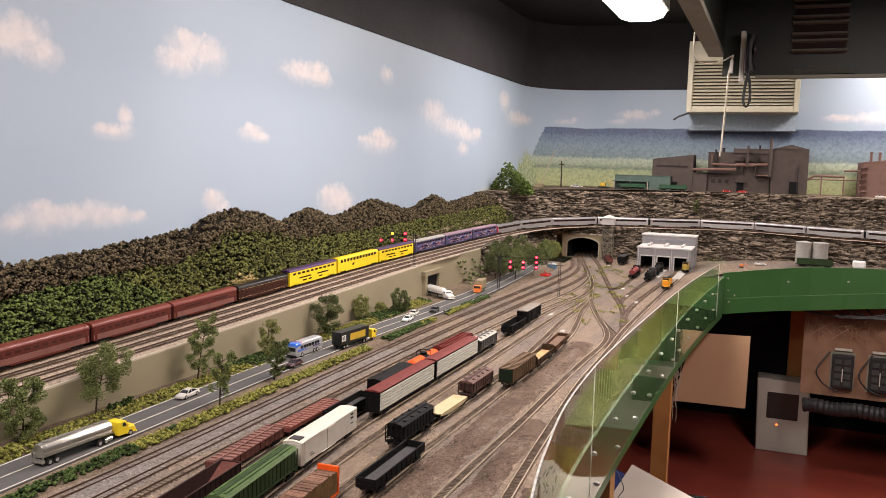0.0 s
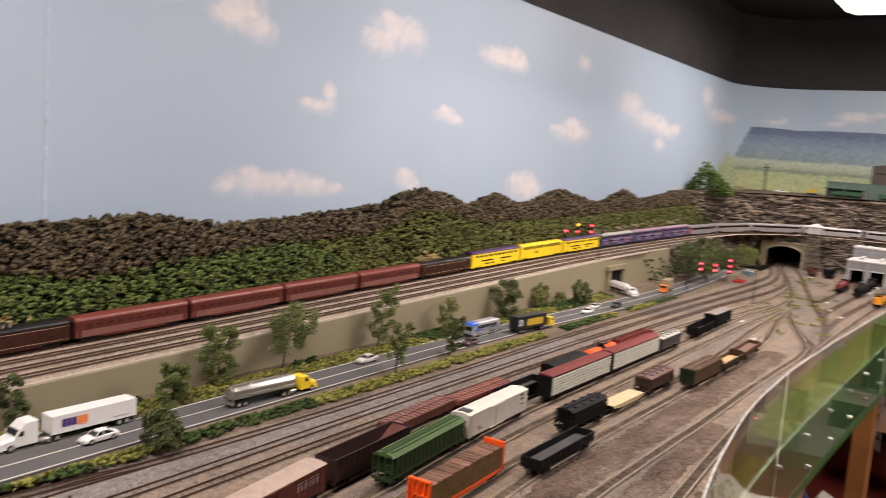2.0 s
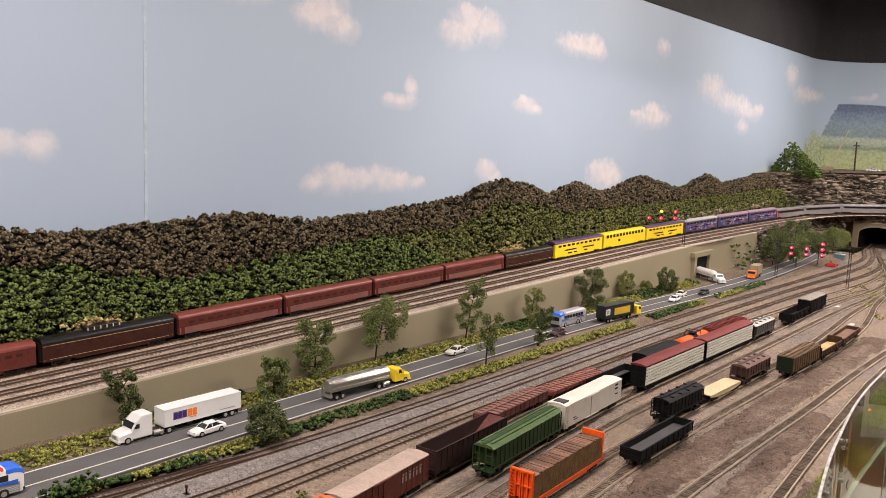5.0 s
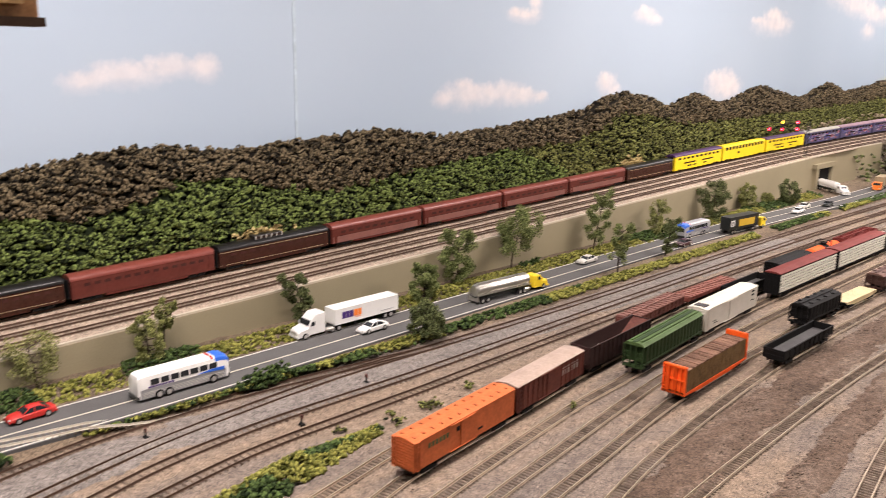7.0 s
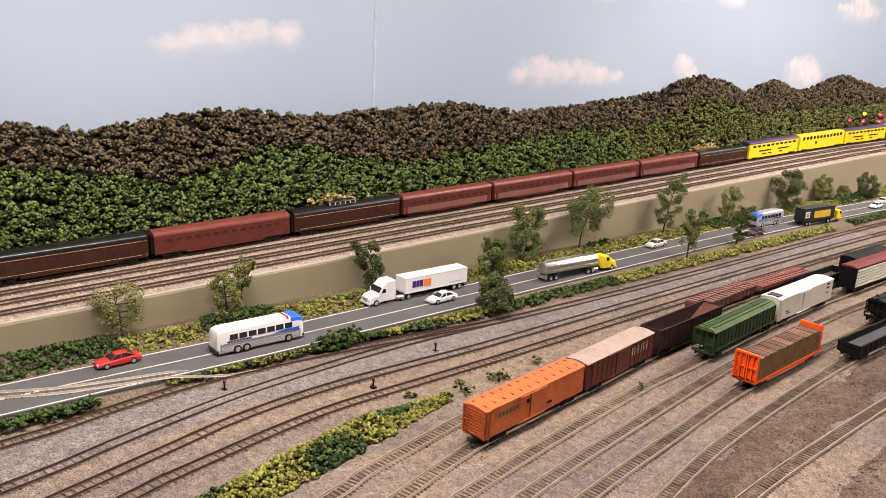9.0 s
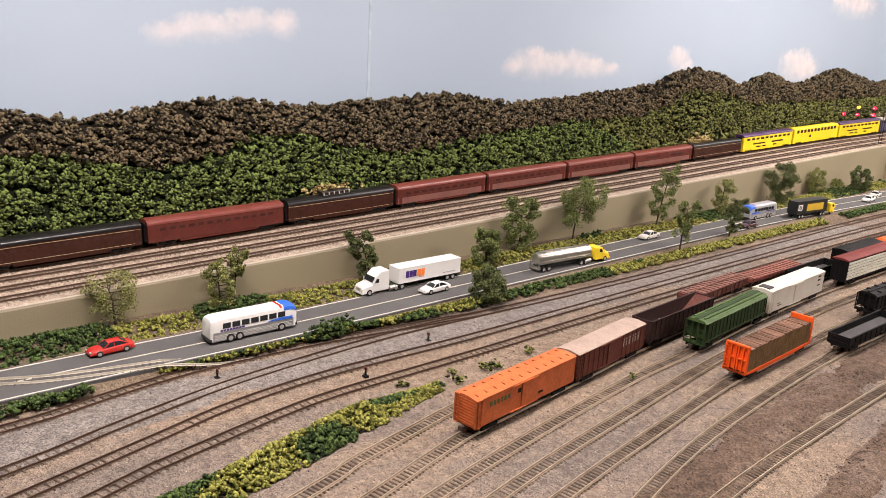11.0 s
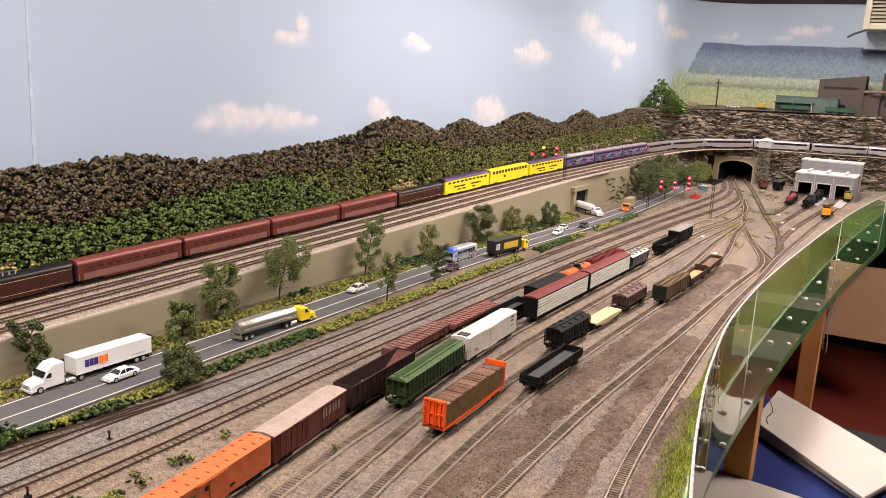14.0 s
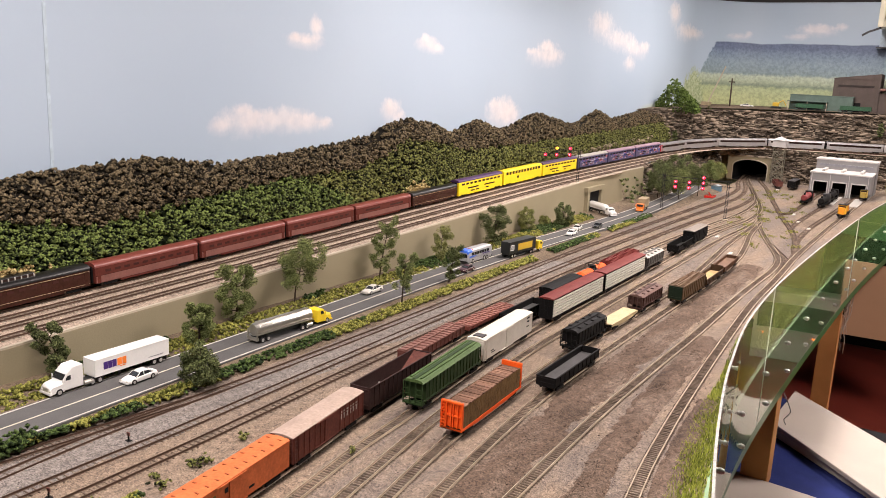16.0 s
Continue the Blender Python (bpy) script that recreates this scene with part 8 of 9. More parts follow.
for i, (x, y, h, w, leaf, low, wide, dense, lean, bare) in enumerate((
        (-0.811, 0.455, 0.078, 0.078, M_LEAFY, 0.25, 0.72, 0.36, -0.012, 0.5), (-0.792, 0.612, 0.085, 0.050, M_LEAFY, 0.12, 0.62, 0.5, -0.006, 0.0), (-0.80, 0.637, 0.103, 0.034, M_LEAFY, 0.50, 0.80, 0.3, 0.012, 0.0),
        (-0.793, 0.902, 0.102, 0.052, M_LEAFD, 0.06, 0.45, 0.95, -0.030, 0.0), (-0.755, 1.150, 0.078, 0.058, M_LEAF, 0.06, 0.55, 1.4, 0.0, 0.0), (-0.604, 1.020, 0.061, 0.062, M_LEAFD, 0.05, 0.5, 1.1, 0.0, 0.0),
        (-0.798, 1.286, 0.127, 0.078, M_LEAF, 0.10, 0.55, 1.3, 0.0, 0.2), (-0.795, 1.451, 0.145, 0.096, M_LEAF, 0.34, 0.66, 1.3, 0.030, 0.2), (-0.786, 1.748, 0.157, 0.070, M_LEAF, 0.18, 0.66, 0.95, 0.028, 0.4),
        (-0.630, 1.623, 0.120, 0.052, M_LEAF, 0.20, 0.72, 0.55, 0.008, 0.7), (-0.780, 2.018, 0.103, 0.064, M_LEAFY, 0.08, 0.45, 0.6, 0.010, 0.0), (-0.642, 1.843, 0.099, 0.046, M_LEAFD, 0.12, 0.60, 0.7, 0.022, 0.2),
        (-0.778, 2.325, 0.126, 0.088, M_LEAFD, 0.08, 0.60, 1.3, 0.004, 0.0), (-0.803, 2.592, 0.084, 0.066, M_LEAFY, 0.06, 0.50, 0.8, 0.0, 0.0), (-0.799, 2.72, 0.038, 0.045, M_LEAFY, 0.1, 0.5, 0.7, 0.0, 0.0), (-0.753, 2.779, 0.080, 0.066, M_LEAFD, 0.06, 0.55, 1.0, 0.0, 0.0),
        (-0.688, 3.70, 0.148, 0.10, M_LEAFD, 0.3, 0.6, 1.4, 0.0, 0.0), (-0.735, 3.78, 0.176, 0.13, M_LEAFD, 0.25, 0.6, 1.5, 0.0, 0.0), (-0.645, 3.80, 0.143, 0.10, M_LEAF, 0.3, 0.6, 1.3, 0.0, 0.0), (-0.70, 3.95, 0.19, 0.14, M_LEAFD, 0.3, 0.6, 1.7, 0.0, 0.0), (-0.68, 4.48, 0.126, 0.11, M_LEAF, 0.25, 0.6, 1.3, 0.0, 0.0),
        (-0.615, 4.00, 0.13, 0.09, M_LEAFD, 0.4, 0.65, 1.2, 0.0, 0.0), (-0.73, 4.2, 0.13, 0.11, M_LEAF, 0.3, 0.6, 1.2, 0.0, 0.0), (-0.71, 4.75, 0.095, 0.095, M_LEAFY, 0.2, 0.6, 1.2, 0.0, 0.0))):
    tree(x, y, h, w, 40 + i, leaf, low, dense, label="feathery model tree on a thin brown trunk by the wall" if x < -0.7 else "feathery model tree between the road and the yard", lean=lean, wide=wide, bare=bare)
for i, (x, y, z, h) in enumerate(((-0.93, 4.62, 0.168, 0.11), (-0.885, 5.08, 0.30, 0.10), (0.0, 5.36, 0.26, 0.10))):
    tree(x, y, h, 0.035, 90 + i, M_LEAFD, 0.2, 0.9, z, "slender dark green model tree on the rocks")


def shrubs(name, n, area, material, label, seed, rmin=0.0035, rmax=0.0065):
    r = np.random.default_rng(seed)
    pts = np.array([area(r) for _ in range(n)])
    return tagged(part(name, tufted(name, pts, rmin * 0.8, rmax * 0.9, 5, (rmin + rmax) * 0.22, material, seed)), label, "shrub", kind="stuff")


def patchy(x0, x1, y0, y1, z, hi, key, want, gap=-0.42, limit=None, bias=None):
    def area(r):
        for _ in range(60):
            y, x = r.uniform(y0, y1), r.uniform(x0, x1)
            if limit and x > limit(y):
                continue
            mid = 1 - abs((x - (x0 + x1) / 2) / ((x1 - x0) / 2)) ** 2
            v = lump(y * 3.4 + key, x * 9, 1.5) + 0.25 * lump(y * 14, x * 22, key) + (bias(y) if bias else 0.0)
            if (v > 0.06) == want and lump(y * 4.1, 4.0 + key) > gap:
                break
        return x, y, z + hi * mid * r.uniform(0.15, 1.0)
    return area


GAPS = ((0.955, 0.120), (2.27, 0.160))


def track_side(y):
    """How far the roadside shrubs reach towards the nearest track."""
    return float(np.interp(y, [0.0, 0.37, 0.5, 0.62, 0.72, 0.9, 1.1], [-0.60, -0.630, -0.624, -0.620, -0.617, -0.604, -0.59]))


def verge_bias(y):
    """Yellow tufts stand in two stretches along the wall, dark green ones before them."""
    return float(np.interp(y, [0.40, 0.46, 0.56, 0.60, 0.64, 0.70, 0.90, 0.96, 1.05, 1.15], [-0.5, 0.5, 0.5, -0.4, -0.4, 0.5, 0.5, -0.4, -0.4, 0.0]))


shrubs("verge_shrubs", 2900, patchy(-0.828, -0.738, 0.1, 3.05, 0.010, 0.015, 0.0, False, -0.6, bias=verge_bias), M_SHRUB, "dark green shrubs along the foot of the retaining wall", 21)
shrubs("verge_shrubs", 2700, patchy(-0.81, -0.736, 0.1, 3.05, 0.010, 0.010, 0.0, True, -0.6, bias=verge_bias), M_SHRUBY, "yellow-green shrubs along the foot of the retaining wall", 22)
shrubs("roadside_shrubs", 1500, patchy(-0.633, -0.600, 0.40, 3.3, 0.006, 0.009, 5.0, False, limit=track_side), M_SHRUB, "green shrubs between the road and the yard", 23)
shrubs("roadside_shrubs", 2100, patchy(-0.633, -0.598, 0.45, 3.3, 0.006, 0.008, 5.0, True, limit=track_side, bias=lambda y: 0.5 if y < 0.75 else 0.0), M_SHRUBY, "yellow-green shrubs between the road and the yard", 24)


def yard_clump(want):
    def area(r):
        for _ in range(40):
            y = r.uniform(0.28, 0.74)
            cx = float(np.interp(y, [0.28, 0.40, 0.54, 0.62, 0.67, 0.74], [-0.315, -0.335, -0.370, -0.388, -0.392, -0.397]))
            w = float(np.interp(y, [0.28, 0.40, 0.54, 0.62, 0.67, 0.74], [0.028, 0.028, 0.030, 0.029, 0.018, 0.006]))
            u = r.uniform(-1, 1)
            if (lump(y * 8 + 2, u * 0.7, 3.0) > 0) == want:
                break
        return cx + u * w, y, 0.002 + 0.015 * (1 - u * u) * r.uniform(0.1, 1.0) * (1 if y < 0.62 else 0.6)
    return area


shrubs("yard_shrubs", 800, yard_clump(False), M_SHRUB, "dark green weeds between the yard tracks", 25)
shrubs("yard_shrubs", 1000, yard_clump(True), M_SHRUBY, "yellow-green weeds between the yard tracks", 26)
spots = [(-0.41, 0.836, 0.010), (-0.405, 0.85, 0.008), (-0.418, 0.93, 0.008), (-0.422, 0.782, 0.006), (-0.395, 0.775, 0.009), (-0.43, 0.70, 0.005), (-0.36, 0.80, 0.006), (-0.27, 0.99, 0.005), (-0.345, 0.77, 0.006)]
shrubs("roadside_shrubs", 330, lambda r: (lambda y: (r.uniform(-0.630, float(np.interp(y, [0.0, 0.25, 0.42], [-0.572, -0.606, -0.620]))), y, 0.006 + 0.008 * r.uniform(0, 1)))(r.uniform(0.05, 0.36)), M_SHRUB, "low dark green shrubs beside the near road edge", 34)
shrubs("verge_bush", 130, lambda r: (-0.624 + r.normal() * 0.006, 0.712 + r.normal() * 0.020, 0.004 + abs(r.normal()) * 0.013), M_SHRUB, "dark green bush beside the turnout", 33, 0.004, 0.007)
shrubs("weed_tufts", 160, lambda r: (lambda s: (s[0] + r.normal() * s[2] * 0.6, s[1] + r.normal() * s[2] * 0.6, 0.003 + r.uniform(0, 1) * s[2] * 0.7))(spots[int(r.integers(len(spots)))]), M_GREENF, "small weed tufts between the tracks", 27, 0.002, 0.0045)
weed_rng = np.random.default_rng(91)
weed_spots = [(float(np.interp(y, [2.9, 4.6], [-0.09, -0.40])) + weed_rng.normal() * 0.075, y) for y in weed_rng.uniform(2.9, 4.6, 60)]
shrubs("throat_weeds", 900, lambda r: (lambda w: (w[0] + r.normal() * 0.010, w[1] + r.normal() * 0.016, 0.002 + 0.003 * r.random()))(weed_spots[int(r.integers(60))]), M_SHRUBY, "dry yellow weeds among the far turnouts", 28, 0.002, 0.0042)
shrubs("slope_shrubs", 26, lambda r: (lambda y, t: (-0.765 - 0.05 * t, y, 0.01 + 0.10 * t))(r.uniform(3.5, 3.78), r.uniform(0, 1)), M_LEAFD, "dark shrubs at the end of the retaining wall", 29, 0.008, 0.015)
shrubs("corner_shrubs", 1300, lambda r: (lambda x: (x, 4.87 + r.uniform(-0.05, 0.05), 0.355 + (float(np.interp(x, [-1.13, -1.04, -0.92, -0.885], [0.39, 0.545, 0.435, 0.39])) - 0.355) * r.uniform(0.0, 1.0) ** 0.7))(r.uniform(-1.125, -0.885)), mat("bright_bush", (0.045, 0.08, 0.018), 0.9, vary=0.5, scale=40, tint=(0.165, 0.235, 0.055), island=0.6), "bright green bushes where the hills meet the cliff", 30, 0.005, 0.009)
shrubs("bank_shrubs", 260, lambda r: (lambda y: (-1.035 + r.normal() * 0.01, y, zup(y) + 0.02 + r.uniform(0, 0.05)))(r.uniform(3.4, 4.5)), mat("dry_bank", (0.20, 0.15, 0.09), 0.9, vary=0.4, tint=(0.42, 0.34, 0.24), island=0.5), "pale dry brush along the track bank", 31, 0.006, 0.012)
for y, z in GAPS:
    shrubs("autumn_bushes", 150, lambda r: (-1.024 + r.normal() * 0.005, y + r.normal() * 0.026, z + r.normal() * 0.009), mat("dry_gold", (0.22, 0.15, 0.05), 0.9, vary=0.4, tint=(0.55, 0.43, 0.20), island=0.5), "golden brown bushes behind the train", 32 + int(y), 0.005, 0.009)

# ---- signals, engine house, tower ----
M_POST = mat("signal_black", (0.02, 0.02, 0.02), 0.5)
M_REDLAMP = emit("signal_red_lamp", (1.0, 0.012, 0.05), 1.25)
M_REDCORE = emit("signal_red_core", (1.0, 0.30, 0.40), 3.0)
M_YLAMP = emit("signal_yellow_lamp", (1.0, 0.5, 0.05), 1.5)


def signal_bridge(x0, x1, y, z0, zb, heads, label, posts):
    t = thing("signal_bridge", label, "railway signal", group="signal bridges")
    for x in posts:
        for d in (-0.004, 0.004):
            part("post", Build().box(x + d - 0.0009, x + d + 0.0009, y - 0.001, y + 0.001, z0, zb + 0.012), M_POST, t)
        b = Build()
        for k in range(9):
            z = z0 + (zb - z0) * k / 9
            b.tube([(x - 0.004, y, z), (x + 0.004, y, z + (zb - z0) / 9)], 0.0006, 4)
        part("bracing", b, M_POST, t)
        part("footing", Build().box(x - 0.011, x + 0.011, y - 0.008, y + 0.008, z0 - 0.004, z0 + 0.003), M_CAP, t, "pale concrete footing")
    part("beam", Build().box(x0, x1, y - 0.001, y + 0.001, zb + 0.002, zb + 0.0038).box(x0, x1, y - 0.001, y + 0.001, zb - 0.018, zb - 0.0165), M_POST, t)
    for x, zs in heads:
        hd = part("signal_head", Build().box(x - 0.006, x + 0.006, y - 0.006, y - 0.002, min(z for z, _ in zs) - 0.009, max(z for z, _ in zs) + 0.009), M_POST, t, "black target plate", bevel=0.002)
        for z, mm in zs:
            part("lamp", Build().tube([(x, y - 0.0062, z), (x, y - 0.0085, z), (x, y - 0.0098, z)], [0.0064, 0.0056, 0.0024], 12), mm, hd, "glowing red lamp" if mm is M_REDLAMP else "small yellow lamp", smooth=True)
            if mm is M_REDLAMP:
                part("bulb", Build().tube([(x, y - 0.0096, z), (x, y - 0.0106, z), (x, y - 0.0112, z)], [0.0022, 0.0018, 0.0008], 10), M_REDCORE, hd, "bright centre of the lamp", smooth=True)
            part("hood", Build().tube([(x, y - 0.006, z + 0.0066), (x, y - 0.013, z + 0.0062)], 0.0011, 6), M_POST, hd)
    return t


signal_bridge(-1.06, -0.84, 3.12, zup(3.12), 0.245, ((-1.05, ((0.223, M_REDLAMP),)), (-0.993, ((0.222, M_REDLAMP),)), (-0.945, ((0.251, M_YLAMP), (0.225, M_REDLAMP))), (-0.89, ((0.254, M_REDLAMP), (0.230, M_REDLAMP)))), "black cantilever signal with glowing red lamps over the main line", (-0.853,))
signal_bridge(-0.64, -0.345, 3.46, 0.0, 0.148, ((-0.567, ((0.132, M_REDLAMP), (0.110, M_REDLAMP))), (-0.512, ((0.134, M_REDLAMP), (0.112, M_REDLAMP))), (-0.457, ((0.158, M_REDLAMP), (0.137, M_REDLAMP), (0.116, M_REDLAMP)))), "black signal bridge with glowing red lamps over the yard leads", (-0.617, -0.361))
relay = thing("relay_cabin", "small blue-grey cabin beside the tracks", "cabin", pose(-0.615, 4.35, 0.0))
part("cabin_body", Build().box(-0.022, 0.022, -0.018, 0.018, 0.0, 0.026), worn("blue_grey_cabin", (0.12, 0.20, 0.26)), relay, bevel=0.001)
part("roof", Build().prism([(-0.024, 0.026), (0.024, 0.026), (0.0, 0.033)], -0.020, 0.020), worn("pale_cabin_roof", (0.4, 0.46, 0.48)), relay)
red_crane = thing("track_crane", "small red maintenance crane", "crane", pose(-0.575, 4.07, 0.0))
part("base", Build().box(-0.02, 0.02, -0.03, 0.03, 0.002, 0.012), V_RED, red_crane, bevel=0.001)
part("boom", Build().tube([(0.0, 0.01, 0.012), (0.0, -0.03, 0.03)], 0.002, 6), V_RED, red_crane)

M_SHED = mat("engine_house_grey", (0.25, 0.24, 0.24), 0.7, vary=0.1, scale=30)
M_SHEDR = mat("engine_house_roof", (0.52, 0.49, 0.47), 0.7, vary=0.1, scale=30)
shed = thing("engine_house", "grey engine house with three doorways and a pale roof", "building")
x0, x1, yf, ym, yk, zl, zh = -0.232, 0.043, 4.65, 4.86, 4.99, 0.112, 0.165
doors = [(-0.212, -0.150), (-0.125, -0.063), (-0.038, 0.024)]
b = Build()
edges = [x0] + [v for d in doors for v in d] + [x1]
for a, c in zip(edges[::2], edges[1::2]):
    b.box(a, c, yf, yf + 0.006, 0.0, 0.07)
b.box(x0, x1, yf, yf + 0.006, 0.07, zl)
part("front_wall", b, M_SHED, shed)
part("side_wall", Build().box(x0, x0 + 0.006, yf + 0.006, ym, 0, zl), M_SHED, shed)
part("side_wall", Build().box(x1 - 0.006, x1, yf + 0.006, ym, 0, zl), M_SHED, shed)
part("rear_block", Build().box(x0 - 0.006, x1 + 0.004, ym, yk, 0, zh), M_SHED, shed)
part("roof", Build().box(x0 - 0.003, x1 + 0.003, yf - 0.003, ym, zl, zl + 0.006), M_SHEDR, shed, "pale flat roof")
part("rear_roof", Build().box(x0 - 0.01, x1 + 0.008, ym - 0.004, yk, zh, zh + 0.006), M_SHEDR, shed, "pale flat roof")
for a, c in doors:
    part("door_frame", Build().box(a - 0.004, a, yf - 0.003, yf, 0, 0.074).box(c, c + 0.004, yf - 0.003, yf, 0, 0.074).box(a - 0.004, c + 0.004, yf - 0.003, yf, 0.07, 0.076), M_SHEDR, shed)
    part("skylight", Build().box((a + c) / 2 - 0.007, (a + c) / 2 + 0.007, yf + 0.06, ym - 0.03, zl + 0.006, zl + 0.018), M_SHEDR, shed, bevel=0.002)
for k in range(13):
    xs = x0 + 0.006 + k * 0.0215
    if not any(a - 0.006 < xs < c + 0.004 for a, c in doors):
        part("wall_batten", Build().box(xs, xs + 0.0022, yf - 0.0022, yf, 0.0, zl), M_SHEDR, shed)
# dark sheet standing for the shaded inside of the house
part("inner_dark", Build().box(x0 + 0.01, x1 - 0.01, ym - 0.008, ym - 0.004, 0, zl), M_BLACKHOLE, shed)
part("window_strip", Build().box(x0 + 0.01, x1 - 0.01, ym - 0.003, ym, zl + 0.022, zl + 0.034), mat("dusty_glass", (0.2, 0.2, 0.22), 0.3), shed)

tower = thing("water_tower", "timber trestle tower with a white cabin on top", "tower")
M_TIMB = mat("weathered_timber", (0.20, 0.18, 0.135), 0.85, vary=0.3)
tx0, tx1, ty0, ty1 = -0.472, -0.418, 4.93, 4.98
for x in (tx0, tx1):
    for yy in (ty0, ty1):
        part("leg", Build().box(x - 0.0022, x + 0.0022, yy - 0.0022, yy + 0.0022, 0.0, 0.205), M_TIMB, tower)
for z in (0.02, 0.06, 0.10, 0.14):
    for yy in (ty0 - 0.003, ty1 + 0.001):
        part("brace", Build().tube([(tx0, yy, z), (tx1, yy, z + 0.04)], 0.002, 4).tube([(tx1, yy, z), (tx0, yy, z + 0.04)], 0.002, 4).box(tx0, tx1, yy - 0.001, yy + 0.001, z + 0.038, z + 0.042), M_TIMB, tower)
part("cabin", Build().box(tx0 - 0.008, tx1 + 0.008, ty0 - 0.008, ty1 + 0.008, 0.205, 0.243), M_SHEDR, tower, "pale cabin", bevel=0.001)
part("roof", Build().add([(tx0 - 0.014, ty0 - 0.014, 0.243), (tx1 + 0.014, ty0 - 0.014, 0.243), (tx1 + 0.014, ty1 + 0.014, 0.243), (tx0 - 0.014, ty1 + 0.014, 0.243), ((tx0 + tx1) / 2, (ty0 + ty1) / 2, 0.262)], [(0, 1, 4), (1, 2, 4), (2, 3, 4), (3, 0, 4), (3, 2, 1, 0)]), M_SHEDR, tower, "hipped pale roof")

# silos and odds and ends on the far side
M_CONC = mat("silo_concrete", (0.36, 0.34, 0.31), 0.8, vary=0.12)
for xs in (0.585, 0.666):
    silo = thing("silo", "pale grey concrete silo", "silo", pose(xs, 4.90, 0.05), group="twin silos")
    part("drum", Build().tube([(0, 0, 0.0), (0, 0, 0.115)], 0.037, 24), M_CONC, silo, smooth=True)
    part("cap", Build().tube([(0, 0, 0.115), (0, 0, 0.122), (0, 0, 0.124)], [0.0385, 0.0385, 0.03], 24), M_CONC, silo, smooth=True)
    part("label_bar", Build().box(-0.012, 0.012, -0.0382, -0.0365, 0.096, 0.103), M_LETTER, silo)
far_car = gondola(0.17, P_GREEND, "olive green gondola in front of the silos", H=0.040, name="gondola_car")
far_car.matrix_world = pose(0.64, 4.835, 0.052, 0, 0, 90)
tank = thing("fuel_tank", "small white fuel tank by the cliff", "tank", pose(0.846, 4.86, 0.058))
part("shell", Build().box(-0.03, 0.03, -0.02, 0.02, 0, 0.036), V_WHITE, tank, bevel=0.008)
apron = part("far_ground", Build().add([(0.10, 4.40, 0.0), (0.212, 4.565, 0.016), (0.34, 4.655, 0.028), (0.62, 4.785, 0.052), (1.0, 4.825, 0.061), (1.7, 4.90, 0.061), (1.7, 5.2, 0.064), (0.62, 5.2, 0.055), (0.34, 5.2, 0.03), (0.1, 5.2, 0.006), (0.06, 4.7, 0.001)], [(0, 1, 2, 10), (2, 3, 7, 8), (3, 4, 5, 6, 7), (2, 8, 9, 10)]), M_BALLAST)
tagged(apron, "pale gravel ground beside the far fascia", "ground", kind="structure")
pickup = sedan(V_SILVER, "silver model car parked by the far rocks", 0.055)
pickup.matrix_world = pose(0.38, 4.90, 0.034, 0, 0, 80)
digger = thing("toy_excavator", "small yellow excavator by the far fascia", "excavator", pose(0.29, 4.80, 0.026))
part("tracks", Build().box(-0.012, 0.012, -0.008, 0.008, 0, 0.007), V_BLACK, digger, bevel=0.002)
part("cab", Build().box(-0.009, 0.007, -0.007, 0.007, 0.007, 0.019), V_ORNG, digger, bevel=0.001)
part("arm", Build().tube([(0.006, 0, 0.012), (0.018, 0, 0.024), (0.028, 0, 0.010)], 0.0016, 5), V_ORNG, digger)

# ---- steel mill on the shelf ----
M_MILL = mat("mill_brown", (0.085, 0.067, 0.059), 0.8, vary=0.2, scale=30)
M_MILLR = mat("mill_red_brown", (0.20, 0.12, 0.10), 0.8, vary=0.2, scale=30)
M_MILLG = mat("shed_grey_green", (0.10, 0.14, 0.12), 0.8, vary=0.2, scale=30)
ZS = 0.40
M_MILLD = mat("mill_dark_sheet", (0.035, 0.028, 0.025), 0.7, vary=0.25, scale=30)


def block(name, label, x0, x1, y0, y1, z1, material, gable=0.0, z0=ZS):
    t = thing(name, label, "building", group="mill buildings on the shelf")
    part("wall_block", Build().box(x0, x1, y0, y1, z0 - 0.012, z1), material, t)
    if gable:
        part("roof", Build().prism([(x0 - 0.003, z1), ((x0 + x1) / 2, z1 + gable), (x1 + 0.003, z1)], y0 - 0.004, y1 + 0.003), material, t)
    else:
        part("roof", Build().box(x0 - 0.003, x1 + 0.003, y0 - 0.003, y1, z1, z1 + 0.004), material, t)
    b = Build()
    for k in range(int((x1 - x0) / 0.02)):
        b.box(x0 + 0.01 + k * 0.02, x0 + 0.0112 + k * 0.02, y0 - 0.0012, y0, z0, z1)
    part("siding", b, material, t)
    return t


wh = block("warehouse", "long dark brown mill warehouse", -0.296, -0.050, 5.55, 5.75, 0.590, M_MILL)
# mill doorways are flat panels coloured as shaded insides
part("doorway", Build().box(-0.20, -0.14, 5.543, 5.549, 0.40, 0.455), M_BLACKHOLE, wh)
part("window_row", Build().box(-0.27, -0.08, 5.5465, 5.549, 0.545, 0.556), M_MILLD, wh, "dark window strip")
part("roof_wedge", Build().prism([(-0.296, 0.594), (-0.05, 0.594), (-0.05, 0.624)], 5.55, 5.75), M_MILL, wh)
mill = block("steel_mill", "dark brown steel mill with pipes and stacks", 0.035, 0.395, 5.58, 5.80, 0.640, M_MILL)
part("upper_block", Build().box(0.18, 0.39, 5.57, 5.7, 0.64, 0.668), M_MILL, mill)
part("stack", Build().tube([(0.393, 5.54, 0.50), (0.393, 5.54, 0.726), (0.393, 5.54, 0.73)], [0.009, 0.009, 0.007], 12), M_MILL, mill, smooth=True)
